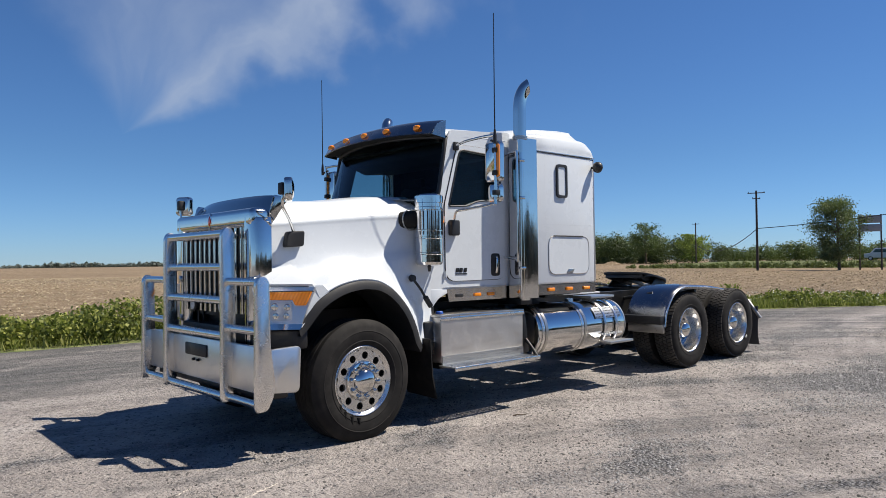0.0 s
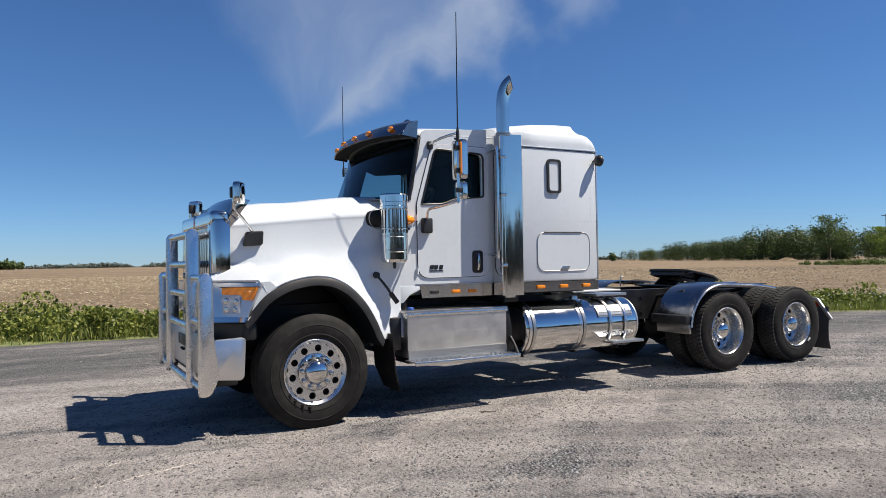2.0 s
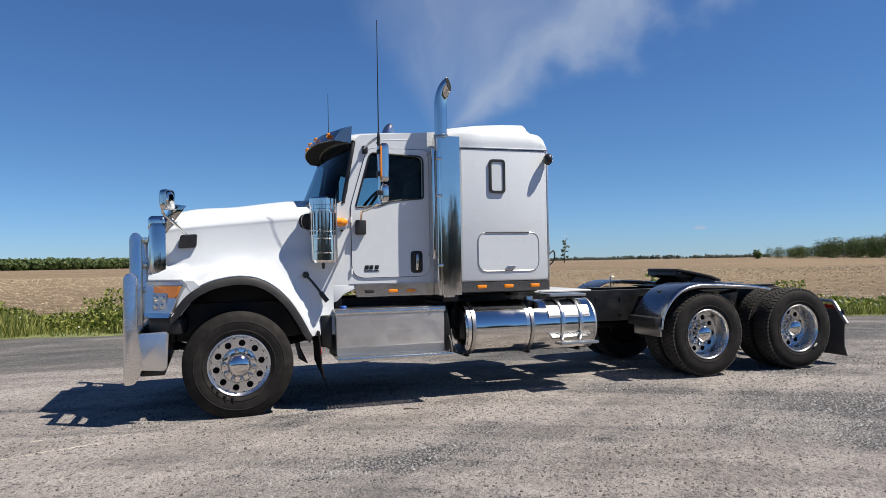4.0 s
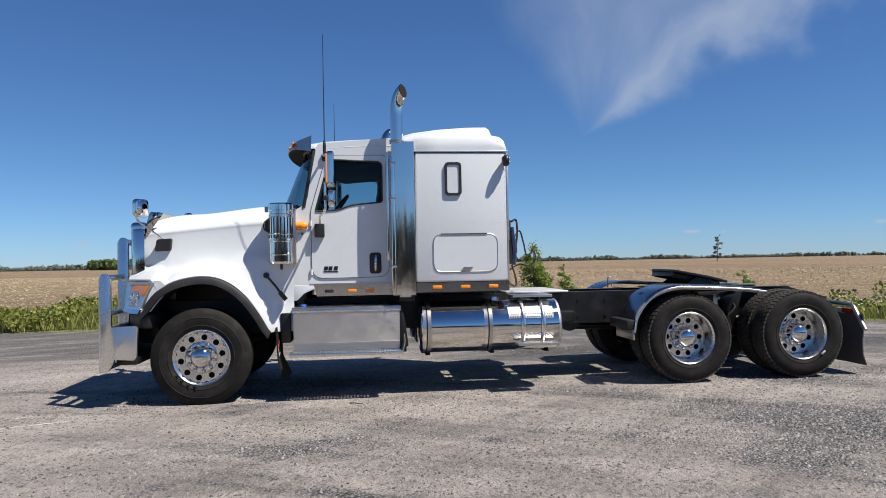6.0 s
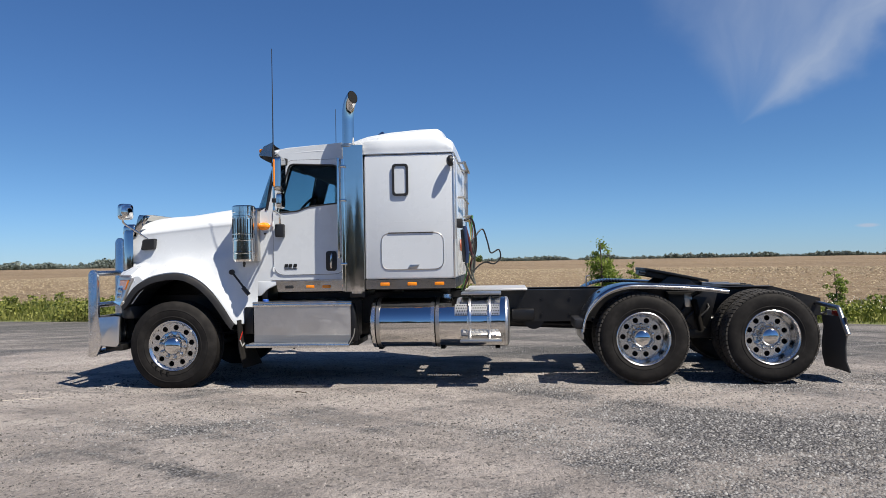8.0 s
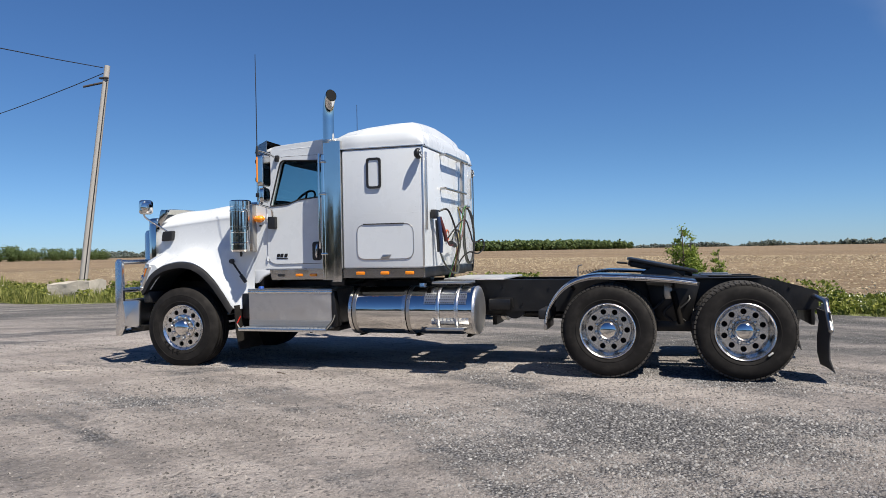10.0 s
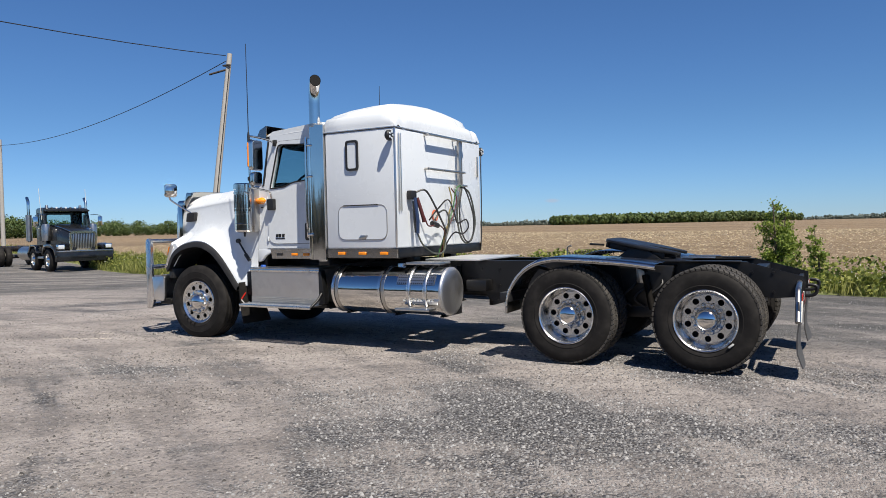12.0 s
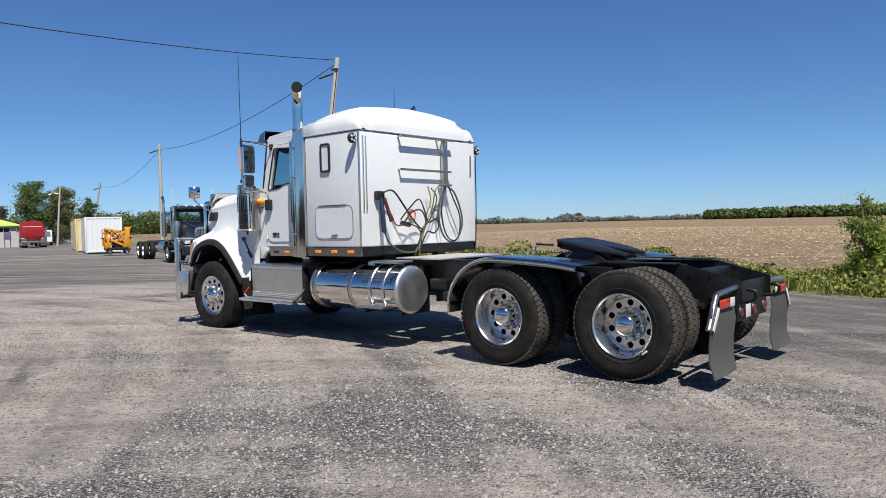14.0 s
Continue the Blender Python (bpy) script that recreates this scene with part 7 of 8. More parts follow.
wood("field_bushes", "two round bushes at the field edge", [at_az(47.6, 420, 6.0), at_az(47.9, 420, 6.0)], 160, 2, 0.5, 1.3, LEAF, 5)
wood("far_treeline", "low distant treeline on the horizon", [at_az(47, 1150, 4.5), at_az(58, 1200, 5.5), at_az(70, 1200, 6), at_az(80, 1150, 6), at_az(92, 1100, 6)], 40, 40, 1.5, 2.2, LEAF_HAZED, 6, 0.45, 0.95, 0.9)
wood("wood_block", "flat-topped distant wood beyond the field", [at_az(92.5, 900, 9), at_az(95, 880, 12), at_az(103, 860, 12.5), at_az(109.8, 840, 11)], 200, 60, 1.2, 1.3, LEAF, 7, 0.82, 1.0)
wood("distant_belt", "thin distant belt of trees", [at_az(110, 1150, 8), at_az(118, 1150, 9), at_az(128, 1100, 9), at_az(133, 900, 8)], 40, 40, 1.5, 2.0, LEAF_HAZED, 8, 0.45, 0.9, 0.8)
wood("field_end_trees", "green trees at the end of the field", [at_az(131.5, 430, 6), at_az(138, 420, 8), at_az(145, 400, 8), at_az(152, 380, 11), at_az(160, 300, 9.5)], 440, 30, 1.1, 0.52, LEAF, 9)


BANKGRASS = Nodes("rough_bank_grass", rough=1.0)
BANKGRASS.set("Base Color", BANKGRASS.mix(BANKGRASS.noise(1.3, 6.0, 0.7), (0.045, 0.065, 0.02), (0.16, 0.18, 0.065)))
BANKGRASS.bump(BANKGRASS.noise(2.2, 6.0, 0.7), 0.3)
BANKGRASS = BANKGRASS.mat


def bank():
    """A low grassy bank that carries the far road."""
    rows = []
    for i in range(33):
        az = 34 - i
        f = min(1.0, (i + 0.5) / 6)
        r = []
        for d, z in ((-9, -0.1), (-6, 0.5 * f), (-3.5, 1.0 * f), (3.5, 1.0 * f), (6, 0.5 * f), (9, -0.1)):
            p = at_az(az, 124 + 0.9 * max(0, az - 24) + d, z)
            r.append((p[0], p[1], p[2] + 0.12 * noise.noise(Vector((i * 0.7, d, 1.0))) * (abs(d) < 8)))
        rows.append(r)
    b = new("road_bank", finish(grid_surface(rows), "road_bank", BANKGRASS))
    tagged(b, "low grassy bank along the far road", "bank", kind="structure")


bank()
wood("far_verge", "rough green grass and low bushes along the far road", [at_az(34, 128, 0.7), at_az(22, 118, 1.0), at_az(3, 118, 1.0)], 40, 12, 17.0, 1.6, LEAF_ROUGH, 10, 0.35, 1.15)
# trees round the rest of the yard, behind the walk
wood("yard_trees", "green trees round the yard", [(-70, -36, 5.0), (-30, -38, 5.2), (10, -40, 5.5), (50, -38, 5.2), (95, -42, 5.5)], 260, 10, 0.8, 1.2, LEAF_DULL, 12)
# saplings and bushes on the verge
tree("sapling", 6.75, 11.2, 2.12, 0.42, 11000, 0.052, LEAF_LIGHT, "leafy green sapling on the verge", seed=4, stems=5, bare=0.02)
tree("sapling", 7.65, 10.9, 1.45, 0.25, 1800, 0.052, LEAF_LIGHT, "thin leafy sapling on the verge", seed=8, stems=2, bare=0.15)
tree("sapling", 12.7, 10.3, 1.12, 0.24, 1500, 0.05, LEAF_LIGHT, "small leafy sapling at the field edge", seed=9, stems=2, bare=0.05)
# trees
tree("round_tree", 88.0, 25.0, 8.8, 2.9, 26000, 0.15, LEAF_CROWN, "round-crowned airy green tree beside the road", seed=21, bare=0.2, limbs=40, steep=(0.2, 0.9))
tree("poplar", *at_az(62.0, 300, 0)[:2], 10.5, 1.9, 500, 0.55, LEAF_HAZED, "sparse upright tree in the field", seed=22, bare=0.2, thin=0.8)
tree("big_tree", -90.2, 27.5, 8.3, 2.3, 20000, 0.17, LEAF, "broad green tree behind the red truck", seed=23, bare=0.06, limbs=40, steep=(0.25, 1.1))
tree("big_tree", -91.0, 31.2, 7.8, 2.2, 20000, 0.17, LEAF_DRY, "broad yellowish-green tree behind the yard", seed=24, bare=0.04, limbs=40, steep=(0.25, 1.1))
tree("big_tree", -102.7, 39.8, 7.0, 1.55, 9000, 0.2, LEAF, "dark green tree behind the containers", seed=25, bare=0.02, limbs=26)
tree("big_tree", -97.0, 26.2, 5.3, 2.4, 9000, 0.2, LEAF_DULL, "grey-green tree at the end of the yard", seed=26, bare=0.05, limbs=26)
tree("tall_tree", *at_az(32.0, 268, 0, (-3.6, -6.2))[:2], 15.0, 6.0, 5200, 0.42, LEAF, "tall airy tree above the hedgerow", seed=27, bare=0.25, limbs=22)
tree("tall_tree", *at_az(28.6, 262, 0, (-3.6, -6.2))[:2], 10.2, 5.4, 6000, 0.42, LEAF_LIGHT, "yellowish-green tree at the end of the hedgerow", seed=31, bare=0.1, limbs=22)

# ---- poles and wires ----
POLE = Nodes("weathered_pole_wood", rough=0.9)
POLE.set("Base Color", POLE.mix(POLE.noise(4.0, 6.0, 0.6, vec=POLE.mapped((6, 6, 0.4))), (0.27, 0.255, 0.235), (0.47, 0.45, 0.42)))
POLE.bump(POLE.noise(30, 3.0, vec=POLE.mapped((3, 3, 0.2))), 0.01)
POLE = POLE.mat
DARKPOLE = Nodes("dark_pole_wood", rough=0.9, color=(0.06, 0.05, 0.045)).mat
WIRE = black_material("wire", (0.015, 0.015, 0.016), 0.6, 0.0)


def pole(base, top, r, mat, label, arms=()):
    p = thing("utility_pole", label, "utility pole", base, group="utility poles")
    d = Vector(top) - Vector(base)
    part("shaft", tube([(0, 0, -0.3), d * 0.5, d], [r, r * 0.68], 14, 3), mat, p)
    for h, ax, ay, ln in arms:
        c = d * h
        part("cross_arm", tube([c + Vector((-ax * ln, -ay * ln, 0)), c + Vector((ax * ln, ay * ln, 0))], 0.055, 8, 1), DARKPOLE, p)
        for q in (-0.9, 0.9):
            part("insulator", lathe([(0, 0.16), (0.03, 0.15), (0.045, 0.1), (0.03, 0.06), (0.03, 0)], 10, "z", tuple(c + Vector((ax * ln * q, ay * ln * q, 0.04)))), WIRE, p)
    return p


def wire(a, b, sag, r=0.018, label="sagging black overhead wire"):
    a, b = Vector(a), Vector(b)
    pts = [a.lerp(b, i / 16) - Vector((0, 0, 4 * sag * (i / 16) * (1 - i / 16))) for i in range(17)]
    w = new("overhead_wire", finish(tube(pts, r, 6, 1), "overhead_wire", WIRE))
    tagged(w, label, "wire", "overhead wires")


P1, P2, P3 = (-17.0, 16.35, 9.85), (-55.2, 27.0, 9.8), (-111.0, 45.7, 9.8)
p1 = pole((-17.35, 15.0, -0.1), P1, 0.17, POLE, "weathered grey leaning wooden utility pole")
part("ground_wire", tube([(0.165, -0.07, 0.1), (0.265, 0.42, 3.6), (0.44, 1.21, 9.3)], 0.024, 6, 1), WIRE, p1, "black cable down the pole")
part("guy_clamp", box(0.1, 0.5, 1.1, 1.25, 9.35, 9.42, 0.01), DARKPOLE, p1)
part("wire_spool", tube([(0.3, 1.2, 9.2), (-0.5, 0.85, 9.0)], 0.05, 8, 1), DARKPOLE, p1)
p2 = pole((-55.3, 27.0, 0), P2, 0.19, POLE, "weathered straight wooden utility pole")
part("pole_bracket", tube([(0.0, 0.0, 9.3), (-0.9, -0.5, 9.0)], 0.06, 8, 1), DARKPOLE, p2)
p3 = pole((-113.4, 44.9, 0), P3, 0.18, POLE, "leaning wooden utility pole behind the yard")
part("pole_bracket", tube([(2.0, 1.0, 9.0), (0.6, 0.4, 8.6)], 0.08, 8, 1), DARKPOLE, p3)
wire((-17.1, 16.2, 9.5), (-55.2, 27.0, 9.3), 0.9)
wire((-17.1, 16.2, 9.75), (-13.5, -28.0, 9.05), 1.3)
wire((-55.2, 27.0, 9.3), (-111.0, 45.7, 9.2), 1.4)
p4 = pole((-77.1, 25.7, 0), (-76.9, 26.2, 6.9), 0.12, POLE, "pale thin yard lamp pole")
part("lamp_arm", tube([(0.15, 0.4, 6.0), (-0.1, -0.1, 6.1), (-0.3, -0.4, 6.0)], 0.04, 8, 3), STEEL, p4)
part("lamp_head", lathe([(0, 0.08), (0.12, 0.06), (0.17, -0.02), (0.14, -0.06), (0, -0.06)], 14, "z", (-0.35, -0.45, 5.95)), WHITE, p4, "small white yard lamp")
PA, PB = (85.0, 33.4, 10.0), (148.0, 75.6, 9.8)
pole((85.0, 33.4, 0), PA, 0.16, DARKPOLE, "dark utility pole with a short cross arm", arms=((0.97, 0.35, -0.94, 1.0), (0.90, 0.35, -0.94, 0.45)))
pole((148.0, 75.6, 0), PB, 0.17, DARKPOLE, "dark utility pole beyond the field", arms=((0.97, 0.35, -0.94, 0.8),))
pole((92.0, 8.0, 0), (92.0, 8.0, 9.0), 0.15, DARKPOLE, "dark pole beside the far road")
wire((85, 33.4, 5.2), (148, 75.6, 5.0), 2.2, 0.05)
wire((85, 33.4, 5.25), (92, 8, 8.4), 0.5, 0.05)


# ---- other things in the yard ----
CHARCOAL = paint_material("charcoal_paint", (0.012, 0.013, 0.015), 0.6, 0.2)
YELLOW = paint_material("machine_yellow", (0.60, 0.25, 0.012), 0.3, 0.3)
REDPAINT = paint_material("red_paint", (0.26, 0.016, 0.018), 0.2, 0.35)
CREAM = paint_material("cream_container_paint", (0.62, 0.53, 0.30), 0.1, 0.3)
GREYWALL = paint_material("grey_wall_paint", (0.42, 0.43, 0.45), 0.0, 0.3)
PURPLE = paint_material("dull_purple_paint", (0.13, 0.115, 0.18), 0.0, 0.2)
LIME = paint_material("lime_green_paint", (0.46, 0.58, 0.12), 0.1, 0.2)
SIGNGREY = paint_material("grey_sign_paint", (0.30, 0.33, 0.37), 0.0, 0.2)
SIMPLE_TYRE = finish(lathe([(0.29, 0.04), (0.33, 0.0), (0.45, 0.0), (0.50, 0.03), (0.52, 0.06), (0.52, 0.22), (0.50, 0.25), (0.45, 0.28), (0.29, 0.24)], 32), "tyre", RUBBER)
SIMPLE_RIM = finish(lathe([(0.29, 0.02), (0.285, 0.05), (0.25, 0.07), (0.14, 0.07), (0.12, 0.02), (0.08, -0.01), (0, -0.01)], 24), "wheel", ALU)
DEEP_RIM = finish(lathe([(0.29, 0.01), (0.27, 0.16), (0.14, 0.18), (0.11, 0.10), (0, 0.09)], 24), "wheel", ALU)


def yard_wheel(parent, x, y, s, scale=1.0, deep=False):
    m = pose(x, s * y, 0.515 * scale, 0, 0, 0 if s < 0 else 180) @ Matrix.Diagonal((scale, 1, scale, 1))
    w = part("wheel", DEEP_RIM if deep else SIMPLE_RIM, None, parent, m=m)
    part("tyre", SIMPLE_TYRE, None, w)


def dark_truck():
    # local x: forwards; its near side is -y
    t = thing("dump_chassis_truck", "charcoal twin-steer conventional truck with a bare frame, parked", "truck", (-21.94, 11.59, -0.12), -15.5)
    for s in SIDES:
        for x in (-0.15, -2.2):
            yard_wheel(t, x, 1.2, s)
        for x in (-8.3, -9.7):
            yard_wheel(t, x, 1.2, s, deep=True)
            yard_wheel(t, x, 0.86, s, deep=True)
        part("frame_rail", box(-10.7, 1.0, 0.40 * s - 0.04, 0.40 * s + 0.04, 0.78, 1.06, 0.01), BLACK, t)
        part("fender", prism([(-0.85, 0.75), (-0.75, 1.05), (-0.5, 1.20), (0.1, 1.22), (0.65, 1.12), (0.98, 0.95), (1.02, 0.72), (0.92, 0.72), (0.75, 0.95), (0.4, 1.06), (-0.4, 1.08), (-0.65, 0.95), (-0.75, 0.75)], s * 0.80, s * 1.22, 0.02), CHARCOAL, t)
        part("second_fender", prism([(-2.85, 0.8), (-2.7, 1.05), (-2.45, 1.17), (-1.95, 1.17), (-1.65, 1.05), (-1.55, 0.8), (-1.65, 0.8), (-1.95, 1.09), (-2.45, 1.09), (-2.73, 0.8)], s * 0.82, s * 1.22, 0.01), CHARCOAL, t)
        lamp = part("headlamp", box(0.86, 1.06, s * 0.98 - 0.16, s * 0.98 + 0.16, 0.98, 1.20, 0.03), CHROME, t, "square headlamp in a chrome bezel")
        part("lamp_lens", box(1.055, 1.075, s * 0.98 - 0.12, s * 0.98 + 0.12, 1.01, 1.17, 0.01), CLEAR, lamp)
        part("stack", tube([(-2.42, s * 1.25, 1.3), (-2.42, s * 1.25, 3.0), (-2.46, s * 1.25, 3.2), (-2.60, s * 1.25, 3.36)], 0.07, 14, 3), CHROME, t, "chrome exhaust stack")
        part("stack_shield", tube([(-2.42, s * 1.25, 1.35), (-2.42, s * 1.25, 2.55)], 0.13, 16, 1), STEEL, t)
        part("mirror", box(-1.0, -0.92, s * 1.38 - 0.10, s * 1.38 + 0.10, 2.0, 2.45, 0.03), CHROME, t, "chrome side mirror")
        part("mirror_arm", tube([(-1.0, s * 0.95, 2.52), (-0.95, s * 1.38, 2.5), (-0.95, s * 1.38, 1.95), (-1.0, s * 0.95, 1.9)], 0.018, 6, 2), CHROME, t)
        part("air_cleaner", lathe([(0, 1.35), (0.17, 1.36), (0.18, 1.45), (0.18, 2.0), (0.15, 2.1), (0, 2.12)], 20, "z", (-0.85, s * 1.0, 0)), STEEL, t, "round steel air cleaner")
        part("cab_side", holed([(-2.3, 1.15), (-1.0, 1.15), (-1.02, 2.02), (-1.3, 2.75), (-2.3, 2.78)], [[(-2.1, 2.05), (-1.15, 1.98), (-1.4, 2.62), (-2.1, 2.64)]], s * 0.92, s * 0.97), CHARCOAL, t)
        part("roof_beacon", lathe([(0, 0.16), (0.05, 0.15), (0.07, 0.08), (0.08, 0)], 14, "z", (-1.6, s * 0.72, 2.84)), STEEL, t, "round roof beacon")
        part("fuel_tank", tube([(-3.1, s * 0.85, 0.75), (-4.7, s * 0.85, 0.75)], 0.33, 22, 1), STEEL, t)
        part("step", box(-2.4, -0.9, s * 0.85, s * 1.15, 0.55, 0.65, 0.02), STEEL, t)
        part("aerial", tube([(-1.5, s * 0.97, 2.3), (-1.7, s * 1.0, 3.75)], 0.012, 5, 1), REFLECT, t)
        part("side_window", prism([(-2.1, 2.05), (-1.15, 1.98), (-1.4, 2.62), (-2.1, 2.64)], s * 0.94, s * 0.945), GLASS_SIDE, t)
    rows = []
    for x, w, z0, z1 in ((0.78, 0.52, 1.0, 1.72), (0.6, 0.58, 1.0, 1.80), (0.0, 0.70, 1.05, 1.93), (-0.6, 0.80, 1.05, 2.02), (-1.05, 0.86, 1.05, 2.08)):
        rows.append([(x, -w, z0), (x, -w * 1.02, z0 + 0.5 * (z1 - z0)), (x, -w * 0.98, z1 - 0.12), (x, -w * 0.80, z1 - 0.02), (x, -w * 0.4, z1 + 0.02), (x, 0, z1 + 0.03), (x, w * 0.4, z1 + 0.02), (x, w * 0.80, z1 - 0.02), (x, w * 0.98, z1 - 0.12), (x, w * 1.02, z0 + 0.5 * (z1 - z0)), (x, w, z0)])
    part("hood", grid_surface(rows), CHARCOAL, t, "dusty charcoal hood")
    gr = part("grille", holed(rounded([(-0.58, 0.92), (0.58, 0.92), (0.56, 1.70), (0.42, 1.78), (-0.42, 1.78), (-0.56, 1.70)], 0.06), [rounded([(-0.50, 1.0), (0.50, 1.0), (0.48, 1.66), (-0.48, 1.66)], 0.05)], 0.76, 0.84, "yz"), CHROME, t, "upright steel grille")
    part("grille_backing", box(0.74, 0.77, -0.5, 0.5, 0.95, 1.7, 0), BLACK, gr)
    for i in range(15):
        y = -0.46 + 0.066 * i
        part("grille_bar", box(0.775, 0.82, y - 0.018, y + 0.018, 1.0, 1.66, 0.006), STEEL, gr)
    bp = part("bumper", prism(rounded([(0.85, -1.22), (1.12, -1.15), (1.18, -0.6), (1.18, 0.6), (1.12, 1.15), (0.85, 1.22)], 0.08), 0.45, 0.86, 0.02, plane="xy"), CHARCOAL, t, "heavy dark steel bumper")
    part("bumper_slot", box(1.17, 1.20, -0.4, 0.4, 0.60, 0.72, 0.01), BLACK, bp)
    part("windshield", grid_surface([[(-1.0, -0.86, 2.02), (-1.28, -0.84, 2.68)], [(-0.9, -0.45, 2.05), (-1.2, -0.43, 2.70)], [(-0.88, 0, 2.06), (-1.18, 0, 2.71)], [(-0.9, 0.45, 2.05), (-1.2, 0.43, 2.70)], [(-1.0, 0.86, 2.02), (-1.28, 0.84, 2.68)]]), GLASS_SIDE, t, "curved windshield")
    part("visor", box(-1.35, -0.95, -0.92, 0.92, 2.68, 2.76, 0.02), CHARCOAL, t)
    part("roof", prism([(-2.32, 2.72), (-1.15, 2.70), (-1.25, 2.82), (-1.6, 2.88), (-2.3, 2.86)], -0.95, 0.95, 0.04), CHARCOAL, t)
    back_window = rounded([(-0.52, 2.08), (0.52, 2.08), (0.52, 2.56), (-0.52, 2.56)], 0.06)
    cb = part("cab_back", holed([(-0.95, 1.15), (0.95, 1.15), (0.95, 2.8), (-0.95, 2.8)], [back_window], -2.34, -2.28, "yz"), CHARCOAL, t)
    part("back_window", prism(back_window, -2.315, -2.305, plane="yz"), GLASS_SIDE, cb, "clear rear cab window")
    part("bumper_cap", prism(rounded([(0.86, -1.20), (1.12, -1.13), (1.17, -0.6), (1.17, 0.6), (1.12, 1.13), (0.86, 1.20)], 0.08), 0.865, 0.925, 0.012, plane="xy"), STEEL, bp, "dull steel bumper cap")
    part("hood_rail", tube([(0.74, -0.50, 1.76), (0.3, -0.58, 1.88), (-0.9, -0.72, 2.06)], 0.022, 6, 3), CHROME, t, "chrome hood trim")
    part("cab_floor", box(-2.3, -1.0, -0.92, 0.92, 1.05, 1.25, 0.01), CHARCOAL, t)
    part("dashboard", box(-1.25, -1.0, -0.85, 0.85, 1.6, 2.02, 0.03), INTERIOR, t)
    for i in range(7):
        y = -0.6 + 0.2 * i
        part("roof_lamp", lathe([(0, 0.05), (0.04, 0.045), (0.05, 0.0)], 12, "x", (-1.3, y, 2.86)), CLEAR if i % 2 else STEEL, t)
    part("rear_crossmember", box(-10.7, -10.6, -0.45, 0.45, 0.75, 1.05, 0.01), BLACK, t)
    for x in (-8.3, -9.7, -0.15, -2.2):
        part("axle", tube([(x, -1.0, 0.5), (x, 1.0, 0.5)], 0.09, 12, 1), BLACK, t)
    part("engine", box(-1.0, 0.7, -0.4, 0.4, 0.55, 1.1, 0.05), BLACK, t)


def container(name, label, x, y, az, length, mat, dark):
    c = thing(name, label, "container", (x, y, 0), az)
    L, W, H = length, 2.44, 2.6
    # local x: along the box, away from the camera; y from 0 (near side) to -W
    for yy in (0.0, -W):
        pts = []
        n = int(L / 0.14)
        for i in range(n):
            q = 0.035 if i % 2 else 0.0
            xx = 0.12 + (L - 0.24) * i / (n - 1)
            pts += [(xx - 0.02, yy + (q if yy < -1 else -q)), (xx + 0.02, yy + (q if yy < -1 else -q))]
        bm = grid_surface([[(p[0], p[1], 0.15) for p in pts], [(p[0], p[1], H - 0.1) for p in pts]])
        part("side_wall", bm, mat, c, sharp=20)
    pts = []
    for i in range(16):
        q = 0.035 if i % 2 else 0.0
        yy = -0.1 - (W - 0.2) * i / 15
        pts += [(q, yy + 0.02), (q, yy - 0.02)]
    part("end_wall", grid_surface([[(p[0], p[1], 0.15) for p in pts], [(p[0], p[1], H - 0.1) for p in pts]]), mat, c, sharp=20)
    part("far_end", box(L - 0.05, L, -W, 0, 0.1, H - 0.05, 0.01), mat, c)
    part("roof", box(0.02, L - 0.02, -W + 0.02, -0.02, H - 0.08, H - 0.03, 0.01), mat, c)
    part("floor", box(0.02, L - 0.02, -W + 0.02, -0.02, 0.12, 0.18, 0.01), dark, c)
    for xx in (0.0, L - 0.12):
        for yy in (-0.12, -W):
            part("corner_post", box(xx, xx + 0.12, yy, yy + 0.12, 0.0, H, 0.008), mat, c)
    for z in (0.06, H - 0.12):
        for yy in (-0.08, -W):
            part("side_rail", box(0.1, L - 0.1, yy, yy + 0.08, z, z + 0.12, 0.006), mat, c)
        for xx in (0.0, L - 0.08):
            part("end_rail", box(xx, xx + 0.08, -W + 0.1, -0.1, z, z + 0.12, 0.006), mat, c)
    for i in range(5):
        part("fork_pocket", box(-0.006, 0.006, -0.45 - 0.42 * i, -0.25 - 0.42 * i, 0.0, 0.06, 0.002), dark, c)
    return c


